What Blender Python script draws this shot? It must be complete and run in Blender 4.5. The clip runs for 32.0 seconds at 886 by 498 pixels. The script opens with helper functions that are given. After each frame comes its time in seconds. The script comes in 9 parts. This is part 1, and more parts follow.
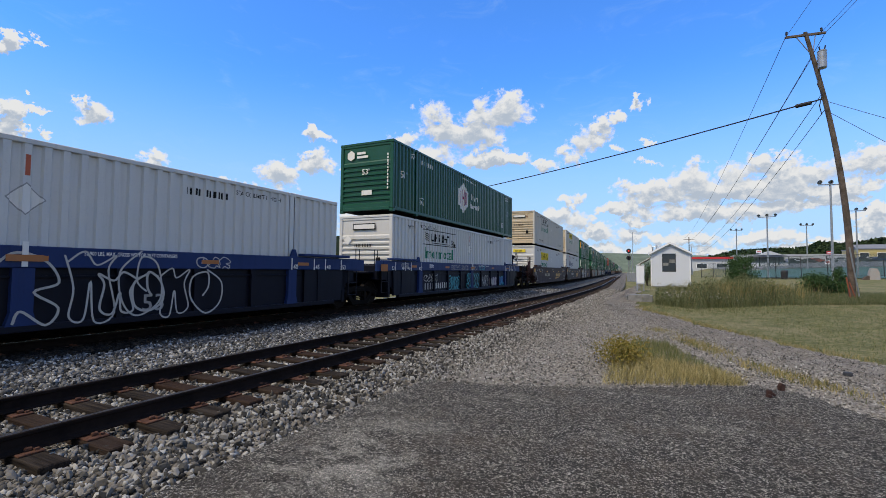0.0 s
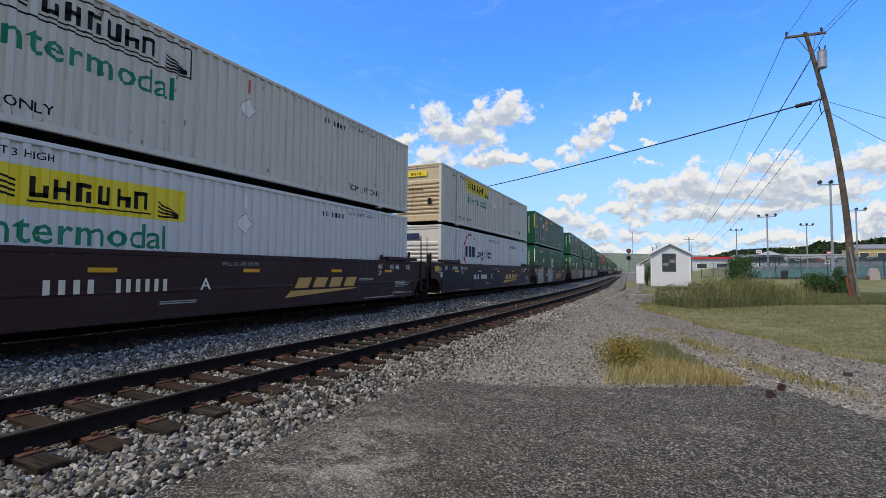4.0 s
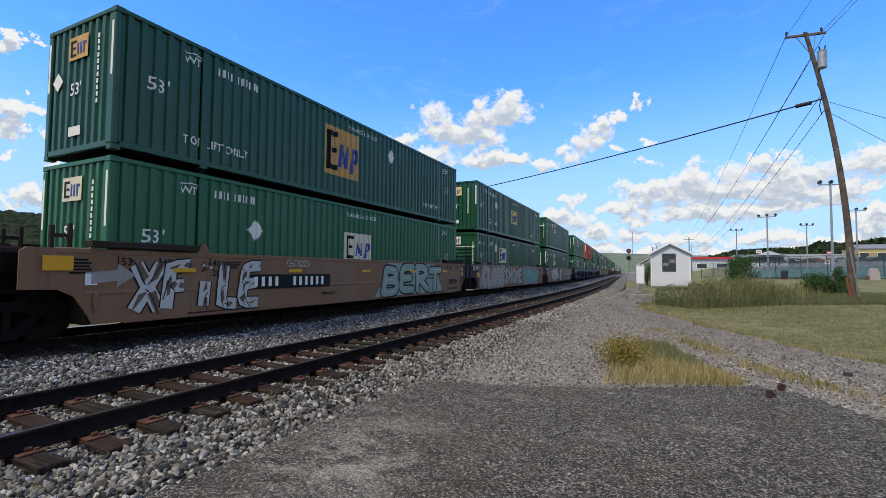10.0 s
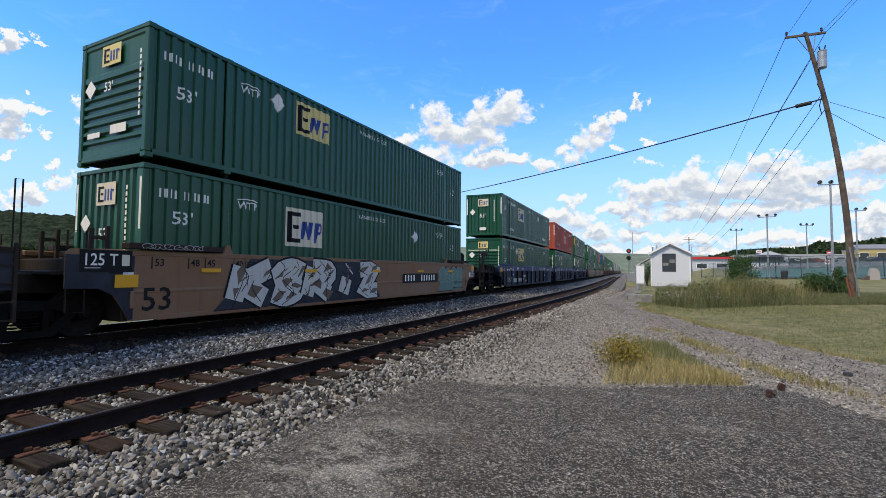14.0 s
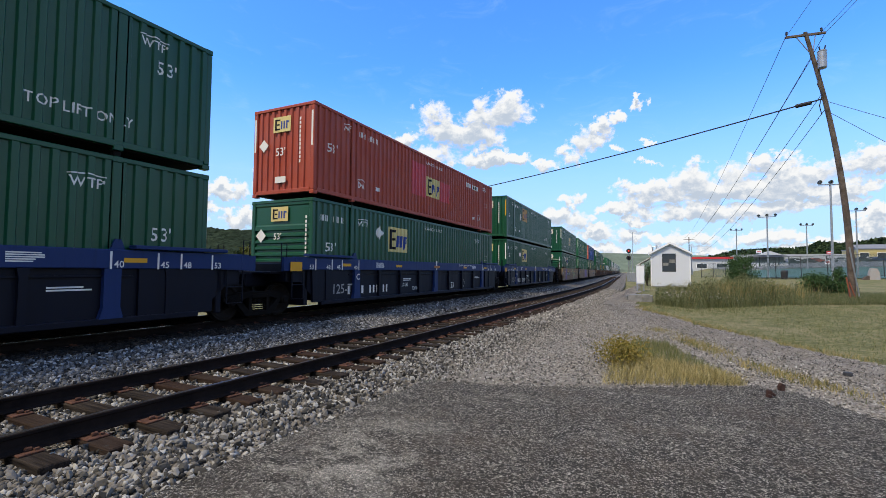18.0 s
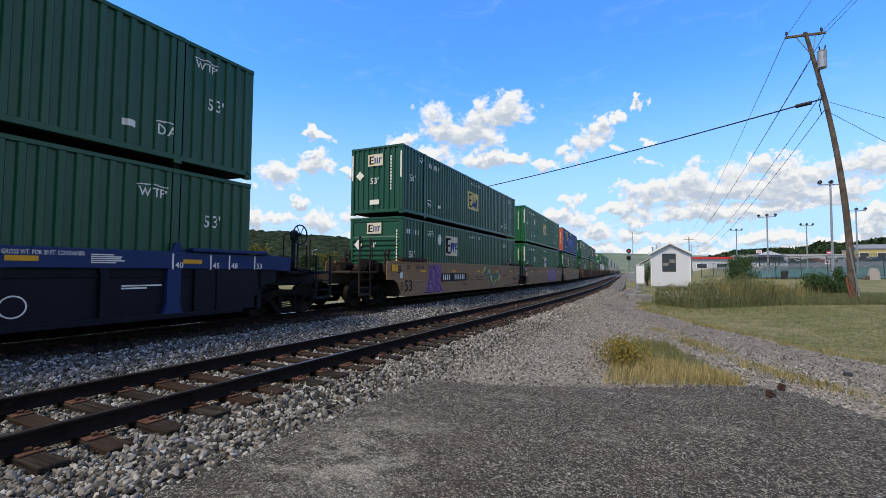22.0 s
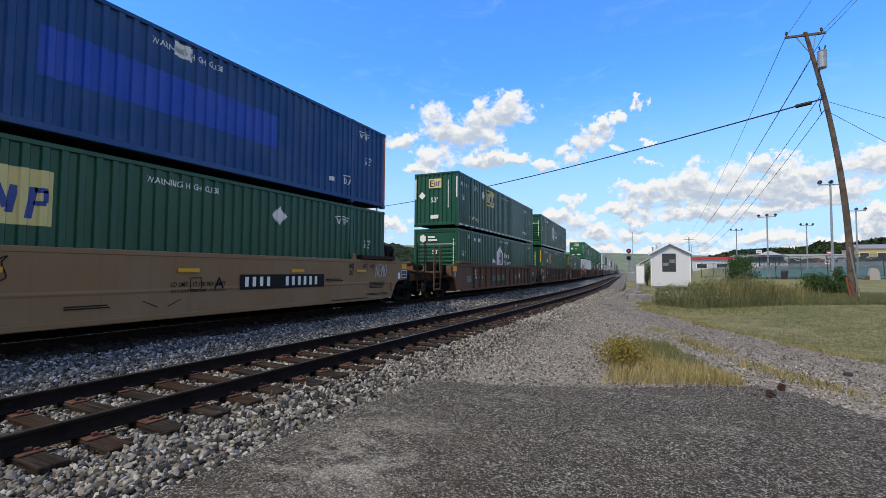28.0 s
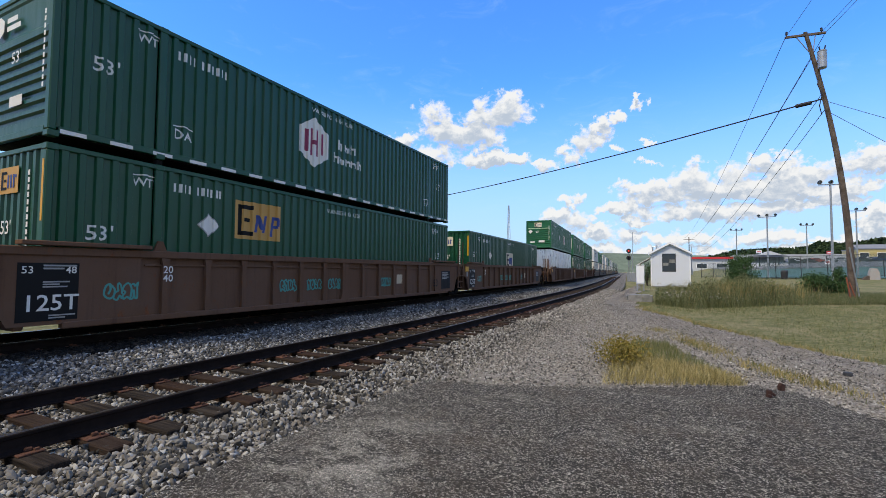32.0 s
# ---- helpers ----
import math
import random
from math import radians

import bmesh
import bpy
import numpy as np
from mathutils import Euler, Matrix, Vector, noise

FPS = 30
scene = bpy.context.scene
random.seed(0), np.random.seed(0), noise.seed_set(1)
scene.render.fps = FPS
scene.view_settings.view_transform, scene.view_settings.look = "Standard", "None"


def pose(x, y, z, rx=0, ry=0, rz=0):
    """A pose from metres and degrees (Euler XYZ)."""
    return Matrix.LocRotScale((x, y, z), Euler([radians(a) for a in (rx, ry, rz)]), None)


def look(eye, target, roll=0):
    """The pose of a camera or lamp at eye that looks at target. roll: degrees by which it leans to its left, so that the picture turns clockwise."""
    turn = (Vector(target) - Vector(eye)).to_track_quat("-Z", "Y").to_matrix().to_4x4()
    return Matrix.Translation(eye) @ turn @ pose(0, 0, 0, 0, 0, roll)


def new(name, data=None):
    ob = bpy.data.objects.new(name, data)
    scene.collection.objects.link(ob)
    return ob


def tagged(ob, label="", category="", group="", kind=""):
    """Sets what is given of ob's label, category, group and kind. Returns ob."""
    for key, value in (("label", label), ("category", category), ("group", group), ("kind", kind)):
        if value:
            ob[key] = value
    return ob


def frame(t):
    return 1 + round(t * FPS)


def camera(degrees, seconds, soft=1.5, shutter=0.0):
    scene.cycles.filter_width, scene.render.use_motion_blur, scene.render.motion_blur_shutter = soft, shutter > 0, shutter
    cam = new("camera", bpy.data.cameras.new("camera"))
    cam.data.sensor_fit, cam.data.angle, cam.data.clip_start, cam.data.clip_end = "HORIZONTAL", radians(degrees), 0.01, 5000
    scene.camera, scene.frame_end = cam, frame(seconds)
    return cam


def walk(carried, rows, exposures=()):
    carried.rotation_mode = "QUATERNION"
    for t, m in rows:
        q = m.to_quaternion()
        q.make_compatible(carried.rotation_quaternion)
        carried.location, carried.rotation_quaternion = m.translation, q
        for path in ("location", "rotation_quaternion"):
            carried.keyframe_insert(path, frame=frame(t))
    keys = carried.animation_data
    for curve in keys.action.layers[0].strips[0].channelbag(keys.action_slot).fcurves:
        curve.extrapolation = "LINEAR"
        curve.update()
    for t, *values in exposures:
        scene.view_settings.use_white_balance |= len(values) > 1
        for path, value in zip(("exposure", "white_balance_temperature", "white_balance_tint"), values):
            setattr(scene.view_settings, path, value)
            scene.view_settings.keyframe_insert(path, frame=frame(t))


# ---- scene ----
# The eye stands still at a level crossing; y runs along the tracks, x to the right, z = 0 on the asphalt.
EYE = (0.0, 0.0, 1.63)
YAW, PITCH, ROLL = 26.64, 2.68, 0.47
cam = camera(88.86, 32.0, soft=0.75)
AIM = (-math.sin(radians(YAW)) * math.cos(radians(PITCH)), math.cos(radians(YAW)) * math.cos(radians(PITCH)), 1.63 + math.sin(radians(PITCH)))
walk(cam, [(0.0, look(EYE, AIM, ROLL)), (32.0, look(EYE, AIM, ROLL))],
     exposures=[(0.0, 0.40), (1.5, 0.39), (2.5, 0.50), (4.5, 0.48), (6.0, 0.43), (8.0, 0.48), (10.5, 0.57), (14.0, 0.64), (20.0, 0.65), (23.0, 0.58), (26.0, 0.60), (29.0, 0.59), (32.0, 0.58)])

# ---- daylight: cumulus sky and an afternoon sun from behind the eye, over the train ----
SUN_AZ, SUN_EL = -156.0, 57.0            # degrees clockwise from +y, and above the horizon
sun = new("sun", bpy.data.lights.new("sun", "SUN"))
sun.data.energy, sun.data.angle, sun.data.color = 2.75, radians(11), (0.95, 0.82, 0.63)
SUN_TO = Vector((math.sin(radians(SUN_AZ)) * math.cos(radians(SUN_EL)), math.cos(radians(SUN_AZ)) * math.cos(radians(SUN_EL)), math.sin(radians(SUN_EL))))
sun.matrix_world = look(SUN_TO * 100, (0, 0, 0))


class Tree:
    """A small writer of shader nodes."""

    def __init__(self, nodes, links):
        self.n, self.l = nodes, links

    def put(self, socket, value):
        if isinstance(value, bpy.types.NodeSocket):
            self.l.new(value, socket)
        elif value is not None:
            socket.default_value = value

    def math(self, op, a, b=None, c=None, clamp=False):
        k = self.n.new("ShaderNodeMath")
        k.operation, k.use_clamp = op, clamp
        for s, v in zip(k.inputs, (a, b, c)):
            self.put(s, v)
        return k.outputs[0]

    def vec(self, op, a, b=None, scale=None):
        k = self.n.new("ShaderNodeVectorMath")
        k.operation = op
        self.put(k.inputs[0], a)
        self.put(k.inputs[1], b)
        if scale is not None:
            self.put(k.inputs["Scale"], scale)
        return k.outputs["Value"] if op in ("DOT_PRODUCT", "LENGTH") else k.outputs[0]

    def noise(self, v, scale, detail=4, rough=0.55, distort=0.0):
        k = self.n.new("ShaderNodeTexNoise")
        self.put(k.inputs["Vector"], v)
        k.inputs["Scale"].default_value, k.inputs["Detail"].default_value = scale, detail
        k.inputs["Roughness"].default_value, k.inputs["Distortion"].default_value = rough, distort
        return k.outputs["Fac"]

    def voronoi(self, v, scale, out="Distance", feature="F1"):
        k = self.n.new("ShaderNodeTexVoronoi")
        k.feature = feature
        self.put(k.inputs["Vector"], v)
        k.inputs["Scale"].default_value = scale
        return k.outputs[out]

    def step(self, v, lo, hi, a=0.0, b=1.0):
        k = self.n.new("ShaderNodeMapRange")
        k.interpolation_type = "SMOOTHSTEP"
        self.put(k.inputs[0], v)
        for i, x in enumerate((lo, hi, a, b)):
            self.put(k.inputs[i + 1], x)
        return k.outputs[0]

    def mix(self, f, a, b, blend="MIX"):
        k = self.n.new("ShaderNodeMix")
        k.data_type, k.blend_type = "RGBA", blend
        self.put(k.inputs[0], f)
        self.put(k.inputs[6], (*a, 1) if isinstance(a, tuple) and len(a) == 3 else a)
        self.put(k.inputs[7], (*b, 1) if isinstance(b, tuple) and len(b) == 3 else b)
        return k.outputs[2]

    def mapping(self, v, scale):
        return self.vec("MULTIPLY", v, scale)

    def bump(self, h, strength, dist):
        k = self.n.new("ShaderNodeBump")
        k.inputs["Strength"].default_value, k.inputs["Distance"].default_value = strength, dist
        self.put(k.inputs["Height"], h)
        return k.outputs[0]


world = bpy.data.worlds.new("sky")
scene.world = world
world.use_nodes = True
W = Tree(world.node_tree.nodes, world.node_tree.links)
W.n.clear()
sky = W.n.new("ShaderNodeTexSky")
sky.sky_type, sky.sun_disc = "NISHITA", False
sky.sun_elevation, sky.sun_rotation = radians(SUN_EL), radians(SUN_AZ)
sky.air_density, sky.dust_density, sky.ozone_density = 1.0, 0.3, 2.0
way = W.n.new("ShaderNodeTexCoord").outputs["Generated"]
sep = W.n.new("ShaderNodeSeparateXYZ")
W.put(sep.inputs[0], way)
az = W.math("MULTIPLY", W.math("ARCTAN2", sep.outputs[0], sep.outputs[1]), 180 / math.pi)
el = W.math("MULTIPLY", W.math("ARCSINE", sep.outputs[2]), 180 / math.pi)
# fair-weather cumulus: middle azimuth and height, half width and half height, in degrees
TALL_CLOUD = [(-19.5, 19.4, 4.29, 2.09), (-27.4, 17.8, 3.48, 2.54), (-23.4, 16.7, 4.19, 1.62), (-26.7, 14.6, 3.47, 1.51), (-20.9, 13.7, 4.72, 0.96), (-17.3, 13.8, 1.27, 0.75), (-32.4, 16.1, 2.01, 0.94), (-29.5, 12.6, 2.52, 0.69), (-13.8, 13.1, 1.65, 0.74), (-11.1, 14.0, 1.75, 1.19), (-9.1, 15.5, 1.91, 1.62), (-7.1, 16.4, 1.61, 1.21), (-5.5, 17.5, 1.27, 0.88), (-3.0, 19.1, 1.1, 0.79), (-5.3, 14.7, 0.94, 0.45), (-2.5, 14.8, 0.72, 0.44), (-2.0, 12.6, 1.2, 0.44), (-3.0, 19.9, 0.49, 0.36)]
CLOUD_BANK = [(-1.4, 9.1, 3.3, 1.54), (2.7, 10.3, 3.3, 1.66), (6.4, 10.8, 2.8, 1.47), (9.1, 11.1, 2.15, 1.25), (11.2, 9.4, 2.35, 1.12), (13.4, 9.9, 2.55, 1.35), (16.2, 10.4, 1.95, 1.45), (17.8, 10.5, 1.25, 1.26), (5.8, 8.8, 6.69, 1.2), (12.9, 8.2, 4.74, 0.82), (-5.8, 7.3, 3.02, 0.73), (0.9, 6.8, 5.09, 1.07), (6.3, 6.4, 4.06, 1.02), (11.1, 6.7, 3.61, 0.96), (14.1, 7.0, 1.74, 0.76), (17.1, 5.8, 1.51, 0.83)]
LOW_CLOUD = [(-11.6, 6.5, 2.95, 1.38), (-10.7, 8.5, 1.67, 0.75), (-7.9, 4.8, 2.9, 0.88), (-3.2, 4.0, 3.63, 0.72), (2.6, 3.8, 4.38, 0.81), (8.2, 3.7, 2.03, 0.59), (10.7, 3.8, 2.27, 0.97), (14.5, 3.2, 2.04, 0.65), (17.3, 4.3, 1.12, 1.24), (-7.6, 2.8, 3.84, 0.74), (-0.9, 2.1, 4.07, 0.58), (4.9, 2.2, 2.86, 0.55), (11.9, 2.2, 2.2, 0.5), (-11.5, 3.8, 3.01, 0.62), (-3.8, 5.7, 3.05, 0.59), (-37.6, 6.7, 2.63, 1.54), (-36.5, 4.6, 2.93, 1.27), (-32.7, 5.5, 2.84, 1.14)]
SIDE_CLOUD = [(-71.3, 19.8, 0.78, 0.84), (-69.7, 20.6, 0.59, 0.33), (-71.0, 13.1, 0.97, 1.68), (-71.2, 14.3, 0.74, 0.64), (-69.5, 14.9, 0.94, 0.35), (-70.0, 12.8, 0.31, 0.25), (-68.6, 12.8, 0.56, 0.41), (-69.8, 16.3, 0.27, 0.2), (-64.9, 15.1, 1.44, 1.07), (-68.0, 9.6, 0.65, 0.48), (-67.2, 8.5, 0.96, 0.59), (-69.4, 6.8, 1.4, 0.73), (-70.9, 5.9, 0.67, 0.72), (-71.0, 9.8, 0.52, 0.5), (-65.6, 16.0, 0.4, 0.37)]
FIELD_CLOUD = [(-64.9, 8.3, 1.87, 1.34), (-63.8, 9.9, 0.55, 0.45), (-61.3, 8.1, 2.1, 1.75), (-59.9, 11.2, 1.67, 1.11), (-58.0, 6.4, 4.62, 1.22), (-55.1, 9.1, 1.12, 1.12), (-52.5, 9.1, 2.34, 0.95), (-46.7, 11.1, 2.29, 1.64), (-42.6, 16.1, 1.94, 0.78), (-42.5, 12.8, 2.21, 1.87), (-43.9, 14.3, 0.73, 0.33), (-45.0, 7.8, 1.17, 0.74), (-50.6, 5.8, 2.52, 1.17), (-46.9, 5.8, 1.96, 0.87), (-42.4, 6.2, 3.0, 1.37), (-54.2, 6.5, 0.91, 0.63), (-38.3, 12.0, 0.9, 0.41), (-62.2, 4.4, 3.33, 0.58)]


def cloud_cover(way, az, el, lift):
    """How much cloud stands in a direction; lift: looks that many degrees higher."""
    e = W.math("ADD", el, lift)
    torn = W.vec("ADD", way, (0.0, 0.0, math.radians(lift)))
    az = W.math("ADD", az, W.math("MULTIPLY", W.math("SUBTRACT", W.noise(torn, 27.0, 6, 0.62), 0.5), 5.5))
    e = W.math("ADD", e, W.math("MULTIPLY", W.math("SUBTRACT", W.noise(W.vec("ADD", torn, (3.0, 5.0, 1.0)), 34.0, 6, 0.62), 0.5), 4.0))
    best = None
    for a, b, sa, sb in TALL_CLOUD + CLOUD_BANK + LOW_CLOUD + SIDE_CLOUD + FIELD_CLOUD:
        u = W.math("DIVIDE", W.math("SUBTRACT", az, a), sa * 1.08)
        v = W.math("DIVIDE", W.math("SUBTRACT", e, b), sb * 1.08)
        d = W.math("SUBTRACT", 1.0, W.math("ADD", W.math("MULTIPLY", u, u), W.math("MULTIPLY", v, v)))
        best = d if best is None else W.math("SMOOTH_MAX", best, d, 0.22)
    p = W.vec("ADD", way, (0, 0, math.radians(lift)))
    wide = W.noise(p, 2.6, 4, 0.5)
    # the unseen rest of the sky has cloud added, enough to whiten the fill light
    aside = W.math("SMOOTH_MAX", W.step(W.math("ABSOLUTE", W.math("ADD", az, 27.0)), 52.0, 75.0), W.step(e, 26.0, 42.0), 0.1)
    other = W.math("MULTIPLY", W.math("SUBTRACT", W.math("MULTIPLY", wide, aside), 0.465), 9.0)
    best = W.math("MAXIMUM", W.math("MAXIMUM", best, -1.4), other)
    n = W.noise(W.vec("MULTIPLY", p, (1.0, 1.0, 1.4)), 19.0, 10, 0.60, 0.25)
    return W.math("ADD", W.math("MULTIPLY", best, 0.56), W.math("MULTIPLY", W.math("SUBTRACT", n, 0.5), 2.3))


cover = cloud_cover(way, az, el, 0.0)
above = cloud_cover(way, az, el, 0.8)
alpha = W.step(cover, -0.06, 0.34)
shade = W.step(W.math("SUBTRACT", W.math("MULTIPLY", above, 1.0), W.math("MULTIPLY", cover, 0.35)), -0.08, 0.50)
lit = W.mix(shade, (0.60, 0.605, 0.605), (0.34, 0.39, 0.46))
veil = W.math("MULTIPLY", W.step(W.noise(W.vec("MULTIPLY", way, (3.0, 3.0, 9.0)), 3.0, 6, 0.65, 0.8), 0.52, 0.8), 0.14)
low = W.step(el, 0.0, 24.0, 0.88, 0.0)
blue = W.vec("MULTIPLY", sky.outputs[0], (0.061, 0.131, 0.226))
blue = W.mix(veil, W.mix(low, blue, (0.36, 0.465, 0.60)), (0.42, 0.57, 0.70))
back = W.n.new("ShaderNodeBackground")
W.put(back.inputs[0], W.mix(alpha, blue, lit))
back.inputs[1].default_value = 1.0
W.l.new(back.outputs[0], W.n.new("ShaderNodeOutputWorld").inputs[0])


# ---- materials ----
def material(name):
    m = bpy.data.materials.new(name)
    m.use_nodes = True
    T = Tree(m.node_tree.nodes, m.node_tree.links)
    T.b = m.node_tree.nodes["Principled BSDF"]
    T.at = T.n.new("ShaderNodeTexCoord").outputs["Object"]
    info = T.n.new("ShaderNodeObjectInfo")
    T.random = info.outputs["Random"]
    return m, T


def paint(name, colour, rough=0.45, dirt=0.35, rust=0.0, dirt_colour=(0.10, 0.085, 0.07), metal=0.0, fade=0.15, gloss=0.28):
    """Old sprayed paint: chalky fading, run-down dirt, rust spots and dents."""
    m, T = material(name)
    p = T.vec("ADD", T.at, T.vec("MULTIPLY", (17.0, 31.0, 11.0), T.random))
    broad = T.noise(p, 0.7, 4, 0.6)
    fine = T.noise(p, 24.0, 4, 0.65)
    runs = T.noise(T.vec("MULTIPLY", p, (7.0, 7.0, 0.45)), 1.0, 5, 0.65)
    c = T.mix(T.math("MULTIPLY", T.step(broad, 0.35, 0.75), fade * 2), colour, tuple(min(1, x * 0.75 + 0.09) for x in colour))
    c = T.mix(T.math("MULTIPLY", T.step(runs, 0.50, 0.80), dirt), c, dirt_colour)
    c = T.mix(T.math("MULTIPLY", T.step(fine, 0.52, 0.75), dirt * 0.5), c, dirt_colour)
    if rust:
        r = T.noise(T.vec("MULTIPLY", p, (2.4, 2.4, 1.1)), 1.6, 7, 0.72)
        c = T.mix(T.step(r, 0.66 - 0.18 * rust, 0.74 - 0.14 * rust), c, T.mix(fine, (0.06, 0.022, 0.012), (0.26, 0.10, 0.04)))
    T.put(T.b.inputs["Base Color"], c)
    T.put(T.b.inputs["Roughness"], T.math("ADD", rough, T.math("MULTIPLY", T.math("SUBTRACT", runs, 0.5), 0.35), clamp=True))
    T.b.inputs["Metallic"].default_value = metal
    T.b.inputs["Specular IOR Level"].default_value = gloss
    T.put(T.b.inputs["Normal"], T.bump(T.math("ADD", T.math("MULTIPLY", broad, 3.0), T.math("MULTIPLY", fine, 0.25)), 0.25, 0.012))
    return m


def plain(name, colour, rough=0.6, vary=0.25, scale=9.0, metal=0.0, bump=0.15, second=None, gloss=0.3):
    """One substance, mottled at two scales."""
    m, T = material(name)
    p = T.vec("ADD", T.at, T.vec("MULTIPLY", (13.0, 7.0, 5.0), T.random))
    a, b = T.noise(p, scale, 5, 0.6), T.noise(p, scale * 9, 3, 0.6)
    dark = tuple(x * (1 - vary) for x in colour)
    light = second or tuple(min(1, x * (1 + vary)) for x in colour)
    c = T.mix(T.step(T.math("ADD", T.math("MULTIPLY", a, 0.7), T.math("MULTIPLY", b, 0.3)), 0.32, 0.68), dark, light)
    T.put(T.b.inputs["Base Color"], c)
    T.put(T.b.inputs["Roughness"], T.math("ADD", rough - 0.08, T.math("MULTIPLY", b, 0.16), clamp=True))
    T.b.inputs["Metallic"].default_value = metal
    T.b.inputs["Specular IOR Level"].default_value = gloss
    T.put(T.b.inputs["Normal"], T.bump(b, bump, 0.01))
    return m


def island(name, low, high, rough=0.85, speck=0.3, scale=60.0):
    """Many small pieces in one mesh or as objects, each of its own tint."""
    m, T = material(name)
    geo = T.n.new("ShaderNodeNewGeometry")
    r = T.math("FRACT", T.math("ADD", geo.outputs["Random Per Island"], T.random))
    n = T.noise(T.at, scale, 3, 0.6)
    ramp = T.n.new("ShaderNodeValToRGB")
    ramp.color_ramp.elements[0].color, ramp.color_ramp.elements[1].color = (*low, 1), (*high, 1)
    T.put(ramp.inputs[0], r)
    c = T.mix(T.math("MULTIPLY", n, speck), ramp.outputs[0], tuple(x * 0.35 for x in low))
    T.put(T.b.inputs["Base Color"], c)
    T.b.inputs["Roughness"].default_value = rough
    T.b.inputs["Specular IOR Level"].default_value = 0.12
    T.put(T.b.inputs["Normal"], T.bump(n, 0.3, 0.006))
    return m, T, ramp


GREEN = paint("green_container_paint", (0.0030, 0.060, 0.0240), 0.36, 0.2, 0.0, (0.006, 0.034, 0.016), 0.0, 0.04, 0.42)
GREEN_LIGHT = paint("faded_green_container_paint", (0.008, 0.098, 0.035), 0.40, 0.25, 0.0, (0.014, 0.050, 0.025), 0.0, 0.06, 0.40)
WHITE = paint("white_container_paint", (0.57, 0.555, 0.51), 0.5, 0.28, 0.0, (0.30, 0.275, 0.235))
WHITE_OLD = paint("worn_cream_container_paint", (0.55, 0.51, 0.425), 0.6, 0.5, 0.3, (0.27, 0.23, 0.165))
RED = paint("red_container_paint", (0.34, 0.056, 0.026), 0.55, 0.22, 0.0, (0.16, 0.05, 0.04))
RED_FRESH = paint("fresh_red_patch_paint", (0.50, 0.05, 0.055), 0.45, 0.1)
BLUE = paint("blue_container_paint", (0.008, 0.056, 0.17), 0.5, 0.2, 0.0, (0.03, 0.05, 0.10))
BLUE_FRESH = paint("fresh_blue_patch_paint", (0.005, 0.055, 0.36), 0.4, 0.08)
ORANGE = paint("orange_container_paint", (0.42, 0.085, 0.03), 0.5, 0.2)
SILVER = paint("bare_aluminium_panel", (0.62, 0.63, 0.65), 0.3, 0.1, 0.0, (0.3, 0.3, 0.3), 0.85)
MAROON = paint("maroon_car_paint", (0.031, 0.0125, 0.011), 0.55, 0.35, 0.03, (0.014, 0.011, 0.010), 0.0, 0.04, 0.18)
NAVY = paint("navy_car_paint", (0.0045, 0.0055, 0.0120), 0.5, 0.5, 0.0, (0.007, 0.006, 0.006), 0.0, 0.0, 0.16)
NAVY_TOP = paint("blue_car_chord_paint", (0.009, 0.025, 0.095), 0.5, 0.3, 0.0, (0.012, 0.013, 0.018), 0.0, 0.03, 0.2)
BROWN = paint("brown_car_paint", (0.190, 0.098, 0.045), 0.6, 0.40, 0.15, (0.085, 0.05, 0.032))
TAN = paint("tan_car_paint", (0.215, 0.122, 0.050), 0.6, 0.3, 0.0, (0.10, 0.065, 0.04))
RUSTY = paint("rusty_brown_car_paint", (0.125, 0.066, 0.038), 0.75, 0.5, 0.4, (0.045, 0.026, 0.018), 0.0, 0.08, 0.12)
END_DIRT = paint("grimy_brown_end_paint", (0.030, 0.021, 0.015), 0.7, 0.7, 0.2, (0.016, 0.012, 0.009), 0.0, 0.04, 0.10)
GRIME = paint("oily_black_running_gear", (0.0065, 0.0052, 0.0043), 0.75, 0.4, 0.0, (0.016, 0.012, 0.009), 0.0, 0.03, 0.05)
WHEEL = plain("worn_wheel_steel", (0.013, 0.010, 0.008), 0.65, 0.35, 6.0, 0.0, 0.15, None, 0.12)
INK_WHITE = paint("white_stencil_paint", (0.72, 0.69, 0.62), 0.5, 0.25, 0.0, (0.32, 0.30, 0.26))
INK_BLACK = paint("black_stencil_paint", (0.008, 0.008, 0.008), 0.55, 0.2, 0.0, (0.02, 0.017, 0.014), 0.0, 0.0, 0.15)
INK_GREY = paint("grey_stencil_paint", (0.30, 0.29, 0.27), 0.55, 0.3)
RUST_CREAM = paint("rust_streaked_cream_paint", (0.50, 0.40, 0.26), 0.65, 0.5, 0.4, (0.30, 0.20, 0.11))
INK_BLUE = paint("blue_logo_paint", (0.02, 0.05, 0.22), 0.5, 0.15)
INK_NAVY = paint("dark_navy_logo_paint", (0.012, 0.022, 0.075), 0.5, 0.1)
INK_GREEN = paint("green_logo_paint", (0.0, 0.17, 0.085), 0.5, 0.15)
INK_RED = paint("red_logo_paint", (0.45, 0.02, 0.035), 0.5, 0.1)
INK_PLUM = paint("plum_logo_paint", (0.26, 0.03, 0.08), 0.5, 0.1)
LOGO_YELLOW = paint("yellow_logo_panel", (0.62, 0.50, 0.19), 0.55, 0.2, 0.0, (0.3, 0.24, 0.1))
LOGO_PALE = paint("bleached_logo_panel", (0.62, 0.555, 0.41), 0.55, 0.25, 0.0, (0.3, 0.26, 0.17))
